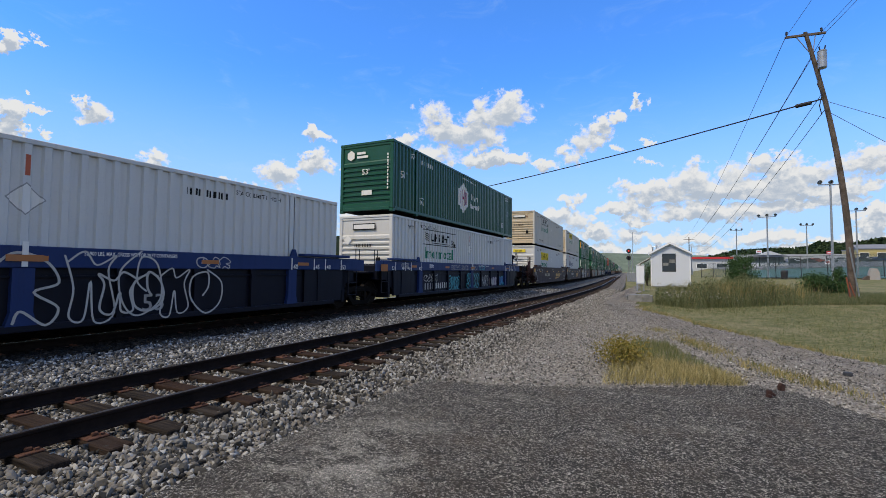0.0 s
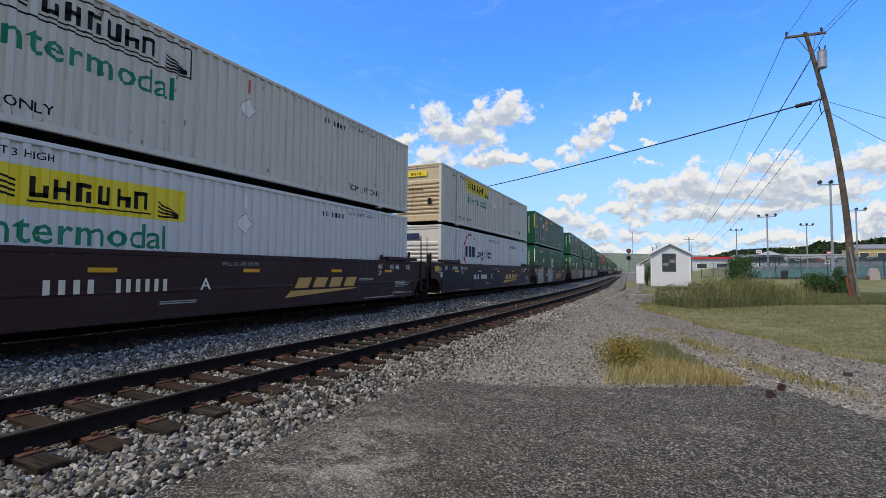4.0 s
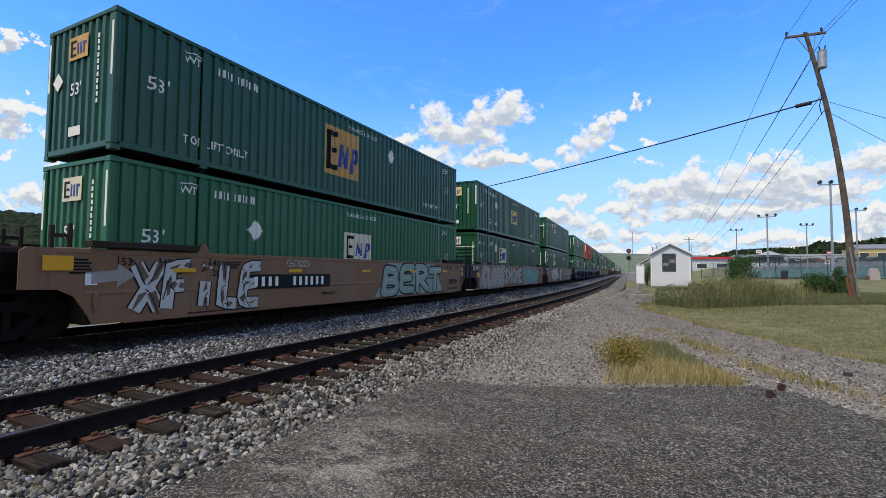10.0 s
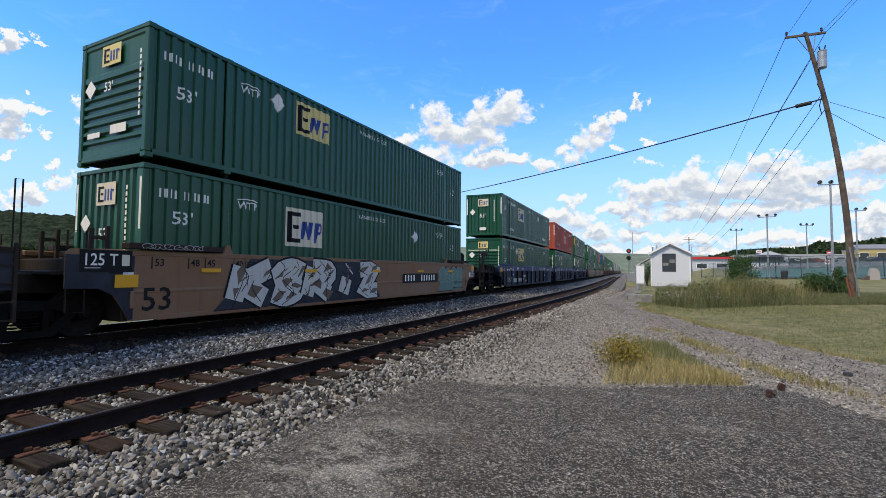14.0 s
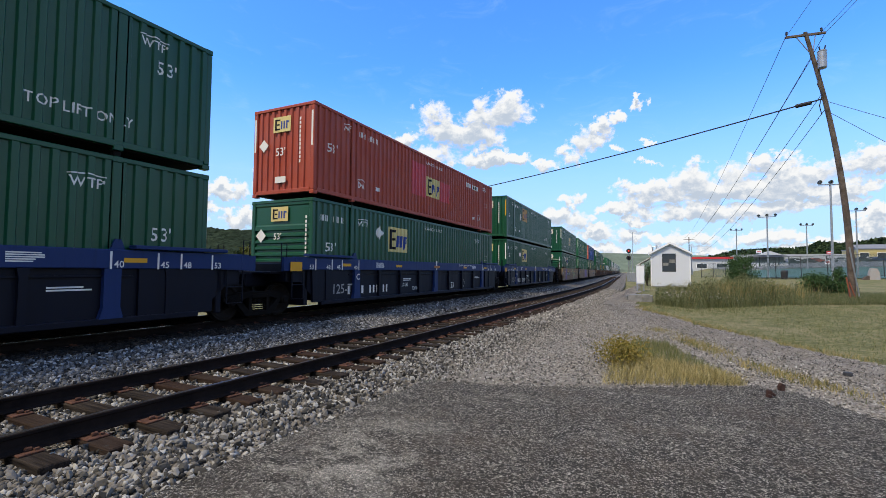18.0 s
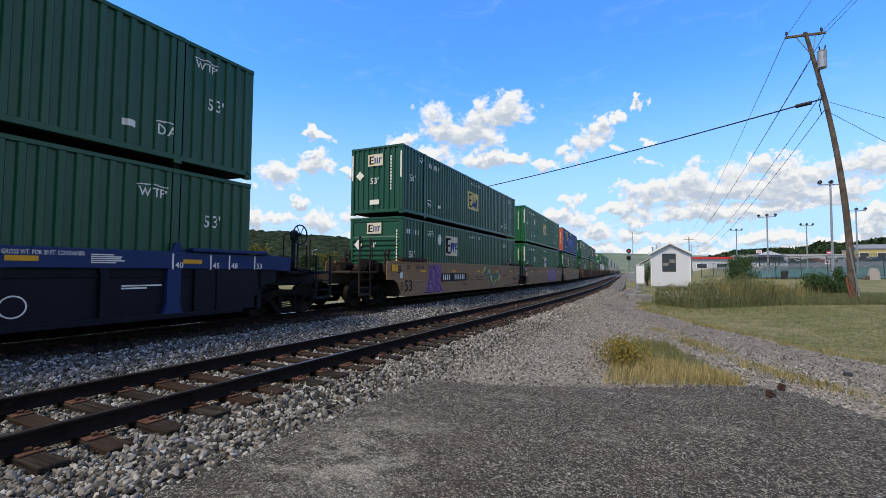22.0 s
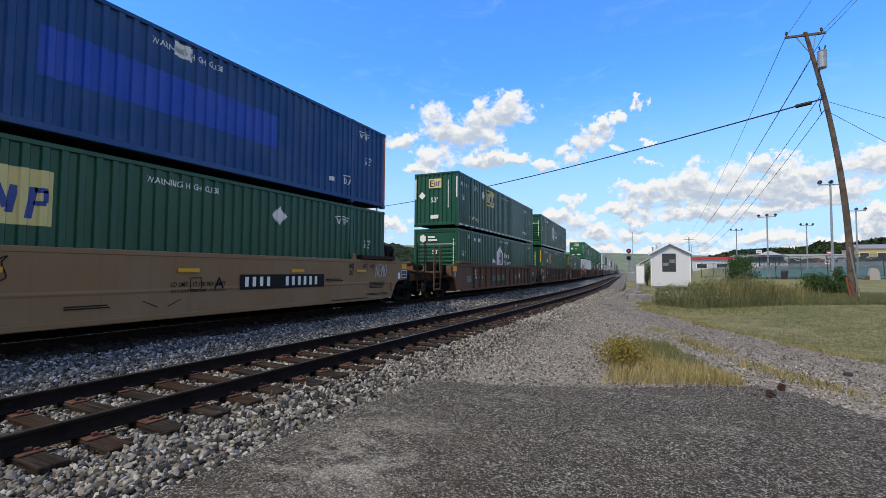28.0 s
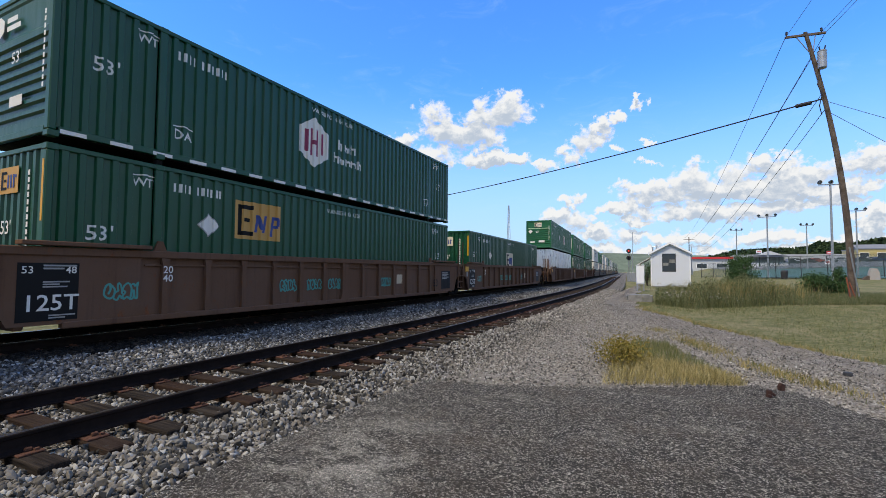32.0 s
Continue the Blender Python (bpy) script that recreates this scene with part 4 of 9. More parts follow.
def well_car(m, kind, body, label, near_coupled, far_coupled, turning=True, top=None, posts=0, orange=False, brake=0):
    """One platform of a double-stack well car."""
    ob = thing("well_car", m, label, "well car", "cars of the train")
    top = top or body
    ends = END_DIRT if body in (BROWN, TAN) else body
    for sg in (1, -1):
        if kind == "smooth":
            part("side_sheet", smooth_side(sg), body, ob, key=("smooth", sg))
            part("top_chord", chord(sg, 0.10), top, ob, key=("chord", sg, 0.1))
            part("sheet_fold", lambda: Shape().prism([(sg * SX, 0.80), (sg * (SX + 0.010), 0.84), (sg * (SX + 0.010), 0.86), (sg * SX, 0.90)], -8.5, 8.5, "y"), body, ob, key=("fold", sg))
            for e in (1, -1):
                part("door_grip", lambda: Shape().box(*sorted((sg * SX, sg * (SX + 0.05))), e * 8.32 - 0.04, e * 8.32 + 0.04, 0.52, 0.86, 0.015), body, ob, key=("grip", sg, e))
        else:
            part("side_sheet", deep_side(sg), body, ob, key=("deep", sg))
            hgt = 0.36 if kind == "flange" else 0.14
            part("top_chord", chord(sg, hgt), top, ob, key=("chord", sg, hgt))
            spots = (-7.55, -4.6, -3.1, -1.55, 1.5, 3.1, 4.65, 7.1) if kind == "flange" else [k - 6.0 for k in range(13) if k != 6]
            for y in spots:
                part("side_post", lambda: Shape().prism([(-0.06, S0 + 0.07), (0.06, S0 + 0.07), (0.06, S1 - hgt - 0.16), (0.09, S1 - hgt), (-0.09, S1 - hgt), (-0.06, S1 - hgt - 0.16)], *sorted((sg * (SX - 0.12), sg * (SX - 0.002)))), body, ob, key=("post", kind, sg), at=(0, y, 0))
            for y in (-6.0, 0.0, 6.0) if kind == "flange" else (0.0,):
                part("broad_post", lambda: Shape().prism([(-0.24, S0 - 0.02), (0.24, S0 - 0.02), (0.15, S0 + 0.3), (0.15, S1 - hgt), (-0.15, S1 - hgt), (-0.15, S0 + 0.3)], *sorted((sg * (SX - 0.125), sg * (SX + 0.004)))), top, ob, key=("broad", kind, sg), at=(0, y, 0))
            part("ledge", lambda: Shape().box(*sorted((sg * (SX - 0.10), sg * (SX - 0.055))), -6.4, 6.4, S1 - hgt - 0.17, S1 - hgt - 0.13, 0.008), body, ob, key=("ledge", kind, sg))
            foot = [(9.3, 1.05), (8.98, 0.98), (8.76, 0.85), (8.64, 0.5), (8.55, S0 + 0.06)] if kind == "posts" else [(8.2, S1 - hgt - 0.02), (8.17, 0.9), (8.15, S0 + 0.06)]
            part("end_panel", lambda: Shape().prism([(-a, b) for a, b in foot] + [(-6.5, S0 + 0.06), (-6.5, S1 - hgt), (-foot[0][0], S1 - hgt)], sg * (SX - 0.11), sg * (SX - 0.03)), body, ob, key=("endp", kind, sg))
            part("end_panel", lambda: Shape().prism(foot + [(6.5, S0 + 0.06), (6.5, S1 - hgt), (foot[0][0], S1 - hgt)], sg * (SX - 0.11), sg * (SX - 0.03)), body, ob, key=("endp2", kind, sg))
        part("bottom_sill", sill(sg), body, ob, key=("sill", sg))
        for e in (1, -1):
            part("guide_post", lambda: Shape().prism([(e * POST - 0.14, S1), (e * POST + 0.14, S1), (e * POST + 0.05, S1 + 0.22), (e * POST - 0.05, S1 + 0.22)], *sorted((sg * (SX - 0.10), sg * (SX - 0.05)))), top, ob, key=("guide", sg, e))
            part("walkway", lambda: Shape().box(*sorted((sg * 1.31, sg * (SX + 0.10))), *sorted((e * 6.35, e * 8.45)), S1 + 0.03, S1 + (0.16 if kind == "smooth" else 0.11), 0.012), ends if kind == "smooth" else top, ob, key=("walk", sg, e, kind == "smooth"))
    for y in (-7.4, -3.7, 0.0, 3.7, 7.4):
        part("cross_bearer", lambda: Shape().box(-SX + 0.14, SX - 0.14, -0.25, 0.25, FLOOR - 0.30, FLOOR - 0.02, 0.02), body, ob, key=("bearer",), at=(0, y, 0))
    for e, coupled in ((-1, near_coupled), (1, far_coupled)):
        for sg in (1, -1) if kind == "smooth" else ():
            part("end_post", lambda: Shape().box(*sorted((sg * 0.92, sg * 1.00)), *sorted((e * 8.50, e * 8.57)), 1.5, 2.16, 0.01).box(*sorted((sg * 0.92, sg * 1.00)), *sorted((e * 8.78, e * 8.85)), 1.5, 2.10, 0.01).box(*sorted((sg * 0.94, sg * 0.98)), *sorted((e * 8.50, e * 8.85)), 1.88, 1.95), ends, ob, key=("endpost", e, sg))
        part("end_bulkhead", lambda: Shape().box(-SX + 0.1, SX - 0.1, *sorted((e * 8.30, e * 8.45)), 0.26, 1.55, 0.02), ends, ob, key=("bulk", e))
        if kind == "flange":
            for sg in (1, -1):
                part("end_arm", lambda: Shape().prism([(e * 8.2, S1 - 0.36), (e * 9.35, S1 - 0.40), (e * 9.35, S1 - 0.02), (e * 8.9, S1)], *sorted((sg * (SX - 0.10), sg * SX))), top, ob, key=("endarm", e, sg))
        far = END - 0.35 if coupled else JOINT - 0.05
        part("end_platform", platform(e, far), ends, ob, key=("platform", e, coupled))
        for sg in (1, -1):
            if coupled:
                part("ladder", ladder(e, sg, e * 10.78, 1.75 if kind == "flange" else 2.48), ends, ob, "side ladder with tall grab irons", key=("ladder", e, sg, kind == "flange"))["kind"] = "stuff"
            elif kind == "flange":
                part("stirrup", lambda: Shape().pipe([(sg * 1.42, e * 8.55, 1.30), (sg * 1.42, e * 8.55, 0.48), (sg * 1.42, e * 9.0, 0.48), (sg * 1.42, e * 9.0, 1.30)], 0.022, 6).pipe([(sg * 1.42, e * 8.55, 0.88), (sg * 1.42, e * 9.0, 0.88)], 0.018, 5).pipe([(sg * 1.30, e * 9.1, 1.3), (sg * 1.30, e * 9.1, 2.05), (sg * 1.30, e * 9.3, 2.05), (sg * 1.30, e * 9.3, 1.3)], 0.016, 5), body, ob, "dark stirrup step", key=("stirrup", e, sg))
            elif e > 0:
                part("ladder", joint_ladder(sg), ends, ob, "side ladder at the joint", key=("jladder", sg))["kind"] = "stuff"
            else:
                part("grab_iron", lambda: Shape().pipe([(sg * 1.30, e * 9.05, 1.2), (sg * 1.30, e * 9.05, 2.0), (sg * 1.30, e * 9.35, 2.0), (sg * 1.30, e * 9.35, 0.5), (sg * 1.30, e * 9.05, 0.5), (sg * 1.30, e * 9.05, 1.2)], 0.018, 5), ends, ob, key=("grab", e, sg))
        if coupled:
            truck(ob, e * 9.7, turning)
            part("coupler", lambda: Shape().box(-0.10, 0.10, *sorted((e * 11.2, e * 11.74)), 0.72, 0.98, 0.03).box(-0.19, 0.17, *sorted((e * 11.64, e * 11.83)), 0.68, 1.0, 0.05), GRIME, ob, "black knuckle coupler", key=("coupler", e))
            part("air_hose", lambda: Shape().pipe([(0.35, e * 11.3, 0.75), (0.42, e * 11.5, 0.45), (0.30, e * 11.76, 0.30), (0.22, e * 11.82, 0.35)], 0.028, 7), GRIME, ob, key=("hose", e))
            part("brake_rigging", lambda: Shape().tube((0.75, e * 9.2, 1.5), (0.75, e * 10.0, 1.5), 0.2, 12).tube((-0.1, e * 9.6, 1.45), (-0.1, e * 10.1, 1.45), 0.16, 10).box(0.2, 0.5, *sorted((e * 9.2, e * 9.55)), 1.26, 1.75, 0.03).box(0.95, 1.2, *sorted((e * 9.3, e * 9.6)), 1.2, 1.6, 0.03).pipe([(1.0, e * 9.0, 1.3), (1.0, e * 9.7, 1.7), (0.6, e * 10.2, 1.3), (0.9, e * 10.9, 1.28)], 0.025, 5), GRIME, ob, "brake cylinder, valve and pipes", key=("brake", e))
            if kind == "smooth" and e > 0:
                part("air_tank", lambda: Shape().lathe([(8.55, 0.0), (8.58, 0.14), (8.66, 0.25), (9.22, 0.25), (9.30, 0.14), (9.33, 0.0)], (0.75, 0, 2.08), "y", 16).box(0.5, 1.0, 8.65, 8.75, 1.5, 1.95).box(0.5, 1.0, 9.1, 9.2, 1.5, 1.95), GRIME, ob, "black air tank", key=("tank",))
            if brake == e:
                bw = part("brake_stand", lambda: Shape().box(0.60, 0.72, *sorted((e * 10.20, e * 10.30)), 1.24, 2.45, 0.02).box(0.58, 0.84, *sorted((e * 10.12, e * 10.32)), 2.20, 2.52, 0.06).pipe([(0.25, e * 10.25, 1.25), (0.25, e * 10.25, 2.40), (0.66, e * 10.25, 2.48)], 0.018, 5).pipe([(1.02, e * 10.05, 1.25), (1.02, e * 10.05, 2.05), (1.02, e * 10.45, 2.05), (1.02, e * 10.45, 1.25)], 0.018, 5).box(0.2, 1.1, *sorted((e * 10.0, e * 10.4)), 1.26, 1.36, 0.02), ends, ob, key=("stand", e))
                part("brake_wheel", lambda: brake_wheel(e), ends, bw, "spoked hand brake wheel", key=("bwheel", e))
        elif e < 0:
            truck(ob, -JOINT, turning)
    mats = ORANGE_PLATE if orange else YELLOW
    inner = kind == "smooth" and body in (BROWN, TAN) and not near_coupled
    part("reflector", Shape().box(SX + 0.030, SX + 0.038, -8.65, -8.22, 0.94, 1.19) if inner else Shape().box(SX + 0.030, SX + 0.038, -9.15, -8.70, S1 - 0.40, S1 - 0.14), mats, ob, "reflective plate")
    for y in (-6.6, -3.3, 0.1, 3.4, 6.4) if kind != "posts" else ():
        part("reflector", lambda: Shape().box(SX + 0.030, SX + 0.038, -0.25, 0.25, 1.235, 1.325) if kind == "smooth" else Shape().box(SX + 0.013, SX + 0.019, -0.22, 0.22, 1.43, 1.52), mats, ob, key=("refl", kind), at=(0, y, 0))
    return ob


def brake_wheel(e):
    c = (0.98, e * 10.2, 2.38)
    s = Shape().ring(c, 0.29, 0.022, 0, 22, 6)
    for i in range(6):
        a = math.pi * i / 3
        s.tube(c, (c[0], c[1] + 0.28 * math.cos(a), c[2] + 0.28 * math.sin(a)), 0.013, 5)
    return s.tube((0.8, c[1], c[2]), (1.0, c[1], c[2]), 0.05, 8)


CAR_X = SX + 0.001


def car_mark(ob, name, polys, mat, label="", lift=0.014, x=CAR_X):
    s = Shape()
    for p in polys:
        s.face([(x + lift, q[0], q[1]) for q in p])
    o = part(name, s, mat, ob, label)
    if name in MANY:
        o["kind"] = "stuff"
    return o


def ease(path, n=5):
    """A smooth curve through the given points."""
    out = []
    p = [path[0]] + list(path) + [path[-1]]
    for a, b, c, d in zip(p, p[1:], p[2:], p[3:]):
        for i in range(n):
            t = i / n
            out.append(tuple(0.5 * (2 * b[k] + (c[k] - a[k]) * t + (2 * a[k] - 5 * b[k] + 4 * c[k] - d[k]) * t * t + (3 * b[k] - a[k] - 3 * c[k] + d[k]) * t ** 3) for k in (0, 1)))
    return out + [tuple(path[-1])]


def ribbon(s, path, w, x, climb=0.00004, cap=True):
    """One joined band along a path, laid on the plane at x and climbing a hair so that crossings stay apart."""
    n = len(path)
    rows = []
    for i, (a, b) in enumerate(path):
        p, q = path[max(i - 1, 0)], path[min(i + 1, n - 1)]
        k = math.hypot(q[0] - p[0], q[1] - p[1]) or 1
        u, v = -(q[1] - p[1]) / k * w / 2, (q[0] - p[0]) / k * w / 2
        rows.append(((x + i * climb, a - u, b - v), (x + i * climb, a + u, b + v)))
    for (a, b), (c, d) in zip(rows, rows[1:]):
        s.face([a, c, d, b])
    if cap:
        for (a, b), h in ((path[0], 0), (path[-1], n - 1)):
            s.face([(x + h * climb + 0.0002, a + w / 2 * math.cos(q * 0.7854), b + w / 2 * math.sin(q * 0.7854)) for q in range(8)])
    return s


# strokes of spray lettering in a unit box; the second number says whether they are curved
GLYPH = {
    "S": [([(0.92, 0.84), (0.5, 1.0), (0.1, 0.78), (0.45, 0.52), (0.9, 0.26), (0.5, 0.0), (0.06, 0.16)], 1)],
    "H": [([(0.12, 1.0), (0.15, 0.0)], 0), ([(0.85, 1.0), (0.88, 0.0)], 0), ([(0.15, 0.5), (0.85, 0.54)], 0)],
    "O": [([(0.5, 1.0), (0.1, 0.72), (0.12, 0.25), (0.5, 0.0), (0.88, 0.28), (0.9, 0.75), (0.5, 1.0)], 1)],
    "M": [([(0.06, 0.0), (0.16, 1.0), (0.5, 0.4), (0.84, 1.0), (0.95, 0.0)], 0)],
    "E": [([(0.9, 1.0), (0.2, 0.94), (0.12, 0.5), (0.16, 0.06), (0.94, 0.0)], 1), ([(0.15, 0.5), (0.75, 0.54)], 0)],
    "A": [([(0.04, 0.0), (0.5, 1.0), (0.96, 0.0)], 0), ([(0.28, 0.36), (0.76, 0.36)], 0)],
    "R": [([(0.12, 0.0), (0.14, 1.0)], 0), ([(0.14, 1.0), (0.78, 0.94), (0.82, 0.62), (0.2, 0.48)], 1), ([(0.3, 0.48), (0.95, 0.0)], 0)],
    "Z": [([(0.06, 0.94), (0.9, 1.0), (0.12, 0.04), (0.96, 0.06)], 0)],
    "U": [([(0.1, 1.0), (0.12, 0.3), (0.5, 0.0), (0.86, 0.3), (0.9, 1.0)], 1)],
    "T": [([(0.04, 0.96), (0.96, 1.0)], 0), ([(0.5, 0.96), (0.52, 0.0)], 0)],
    "K": [([(0.12, 1.0), (0.14, 0.0)], 0), ([(0.92, 1.0), (0.2, 0.5), (0.96, 0.0)], 0)],
    "C": [([(0.9, 0.85), (0.5, 1.0), (0.1, 0.7), (0.1, 0.3), (0.5, 0.0), (0.92, 0.15)], 1)],
    "L": [([(0.2, 1.0), (0.18, 0.05), (0.9, 0.0)], 0)],
    "B": [([(0.12, 0.0), (0.14, 1.0)], 0), ([(0.14, 1.0), (0.75, 0.92), (0.72, 0.58), (0.2, 0.52)], 1), ([(0.2, 0.52), (0.9, 0.45), (0.88, 0.05), (0.12, 0.0)], 1)],
    "N": [([(0.1, 0.0), (0.12, 1.0), (0.85, 0.0), (0.88, 1.0)], 0)],
    "F": [([(0.9, 1.0), (0.15, 0.95), (0.15, 0.0)], 0), ([(0.15, 0.5), (0.7, 0.52)], 0)],
    "I": [([(0.5, 0.6), (0.5, 0.0)], 0), ([(0.5, 0.95), (0.52, 1.0)], 0)],
    "X": [([(0.08, 1.0), (0.92, 0.0)], 0), ([(0.92, 1.0), (0.08, 0.0)], 0)],
    "Q": [([(0.5, 1.0), (0.1, 0.72), (0.12, 0.25), (0.5, 0.0), (0.88, 0.28), (0.9, 0.75), (0.5, 1.0)], 1), ([(0.5, 0.4), (1.0, -0.1)], 0)],
    "Y": [([(0.05, 1.0), (0.5, 0.5), (0.95, 1.0)], 0), ([(0.5, 0.5), (0.5, 0.0)], 0)],
    "P": [([(0.14, 0.0), (0.14, 1.0)], 0), ([(0.14, 1.0), (0.85, 0.92), (0.8, 0.55), (0.2, 0.46)], 1)],
}


BUBBLES = (((0.0, 0.35), (0.12, 0.85), (0.42, 1.0), (0.55, 0.72), (0.42, 0.5), (0.78, 0.42), (0.95, 0.12), (0.5, -0.02), (0.3, 0.2), (0.05, 0.05)),
           ((0.1, 0.0), (0.0, 0.6), (0.3, 1.0), (0.7, 0.92), (0.92, 0.6), (0.6, 0.45), (0.9, 0.2), (0.8, 0.0), (0.45, 0.15), (0.3, 0.0)),
           ((0.0, 0.9), (0.2, 0.5), (0.1, 0.05), (0.4, 0.0), (0.5, 0.55), (0.62, 0.0), (0.95, 0.1), (0.85, 0.7), (0.98, 1.0), (0.6, 0.8), (0.4, 1.0), (0.1, 0.88)),
           ((0.5, 1.0), (0.05, 0.7), (0.1, 0.2), (0.5, 0.0), (0.95, 0.3), (0.9, 0.8), (0.5, 0.98), (0.42, 0.6), (0.6, 0.4)))


def drawn(path, curved, n=4):
    if curved:
        return ease(path, n)
    return [(a[0] + (b[0] - a[0]) * t / n, a[1] + (b[1] - a[1]) * t / n) for a, b in zip(path, path[1:]) for t in range(n)] + [path[-1]]


def tag(ob, y, z, w, h, n, fill, edge, seed, inner=None, x=CAR_X, text=None, fat_k=1.0, halo=None, rim=0.10):
    """Spray lettering: fat strokes with a heavy outline, each letter lapping over the one before, with highlights and a halo."""
    rnd = random.Random(seed)
    forms = [GLYPH[ch] for ch in text] if text else [[(BUBBLES[(seed + i) % 4], 1), ([(rnd.uniform(0, 0.3), rnd.uniform(0, 1)), (0.5, rnd.uniform(0.2, 0.8)), (rnd.uniform(0.8, 1.1), rnd.uniform(0, 1))], 1)] for i in range(n)]
    step = w / len(forms)
    fat = (min(step * 0.36, h * 0.28) if text else min(step * 0.30, h * 0.24)) * fat_k
    glow, out, body, shine = Shape(), Shape(), Shape(), Shape()
    for i, form in enumerate(forms):
        u, lean, up, sz = y + i * step, rnd.uniform(-0.10, 0.16), rnd.uniform(-0.03, 0.05) * h, rnd.uniform(0.92, 1.03)
        base = x + 0.013 + 0.0034 * i
        for k, (path, curved) in enumerate(form):
            pts = drawn([(u + fat * 0.4 + (step - fat * 0.55) * p[0] + lean * step * (p[1] - 0.5), z + fat / 2 + up + (h - fat) * sz * p[1]) for p in path], curved)
            if halo:
                ribbon(glow, pts, fat + 2.4 * rim * h, base - 0.0006 + 0.0001 * k, 0.000004)
            ribbon(out, pts, fat + rim * h, base + 0.0001 * k, 0.000004)
            ribbon(body, pts, fat, base + 0.0016 + 0.0002 * k, 0.000004)
            for m in range(2):
                a = rnd.randrange(len(pts) - 2)
                ribbon(shine, [(p[0] + fat * 0.24, p[1] + fat * 0.10) for p in pts[a:a + 3]], fat * rnd.uniform(0.08, 0.18), base + 0.0026, 0.000004)
    base = part("spray_outline", out, edge, ob, "outlined spray-painted tag")
    for nm, sh_, mt in (("spray_fill", body, fill), ("spray_shine", shine, inner or edge), ("spray_halo", glow, halo)):
        if sh_.v:
            part(nm, sh_, mt, base)["kind"] = "stuff"
    base["kind"] = "stuff"


def piece(ob, y, z, w, h, text, seed):
    """A wild-style piece: broad silver strokes over black, with brown facets and thin black cuts in them."""
    rnd = random.Random(seed)
    step = w / len(text)
    dark, body, facet, cut_ = Shape(), Shape(), Shape(), Shape()
    fat = step * 0.42
    for i, ch in enumerate(text):
        base, u, lean = CAR_X + 0.0135 + 0.0030 * i, y + i * step, rnd.uniform(0.0, 0.25)
        for k, (path, curved) in enumerate(GLYPH[ch]):
            pts = drawn([(u + fat * 0.3 + (step - fat * 0.2) * a + lean * step * (b - 0.5), z + fat * 0.42 + (h - fat * 0.84) * b) for a, b in path], curved, 3)
            ribbon(dark, pts, fat * 1.22, base + 0.0002 * k, 0.000004, False)
            ribbon(body, pts, fat, base + 0.0010 + 0.0002 * k, 0.000004, False)
            for j in range(0, len(pts) - 1, 2):
                (a, b), (c, d) = pts[j], pts[j + 1]
                q = [(a + rnd.uniform(-0.36, 0.0) * fat, b + rnd.uniform(-0.3, 0.1) * fat), (c + rnd.uniform(-0.3, 0.1) * fat, d + rnd.uniform(-0.36, 0.0) * fat), (c + rnd.uniform(0.1, 0.4) * fat, d + rnd.uniform(0.0, 0.3) * fat), (a + rnd.uniform(0.1, 0.4) * fat, b + rnd.uniform(0.0, 0.36) * fat)]
                facet.face([(base + 0.0020, *p) for p in q])
                if rnd.random() < 0.7:
                    ribbon(cut_, ease([(a + rnd.uniform(-0.5, 0.5) * fat, b + 0.4 * fat), (a + rnd.uniform(-0.2, 0.2) * fat, b), (c + rnd.uniform(-0.5, 0.5) * fat, d - 0.4 * fat)], 4), 0.022, base + 0.0024, 0.000004)
    base = part("spray_outline", dark, TAG_BLACK, ob, "silver and brown angular spray piece")
    for nm, sh_, mt in (("spray_fill", body, TAG_SILVER), ("spray_facet", facet, TAG_BROWN), ("spray_shine", cut_, TAG_BLACK)):
        part(nm, sh_, mt, base)["kind"] = "stuff"
    base["kind"] = "stuff"


def line_tag(ob, y, z, w, h, text, mat, thick=0.04, x=CAR_X, lean=0.12):
    """A name in single spray lines."""
    s, step = Shape(), w / len(text)
    for i, ch in enumerate(text):
        for path, curved in GLYPH[ch]:
            ribbon(s, drawn([(y + (i + 0.08 + 0.84 * a + lean * (b - 0.5)) * step, z + h * b) for a, b in path], curved), thick, x + 0.016 + 0.0006 * (i % 3))
    part("spray_line", s, mat, ob, "name sprayed in thin lines")["kind"] = "stuff"


def scrawl(ob, y, z, w, h, n, mat, seed, thick=0.06, x=CAR_X):
    """A one-line spray scrawl of round loops; it spells nothing."""
    rnd = random.Random(seed)
    s, u, step = Shape(), y, w / n
    for i in range(n):
        wide = step * rnd.uniform(0.95, 1.2)
        form = BUBBLES[(seed + i) % 4]
        if rnd.random() < 0.4:
            form = [(1 - a, b) for a, b in form]
        pts = ease([(u + wide * a + rnd.uniform(-0.04, 0.04) * step, z + h * (b + rnd.uniform(-0.05, 0.05))) for a, b in form], 6)
        ribbon(s, pts, thick * rnd.uniform(0.6, 0.8), x + 0.016 + 0.0005 * (i % 3))
        u += step
    part("spray_scrawl", s, mat, ob, "thin spray-painted scrawl")["kind"] = "stuff"


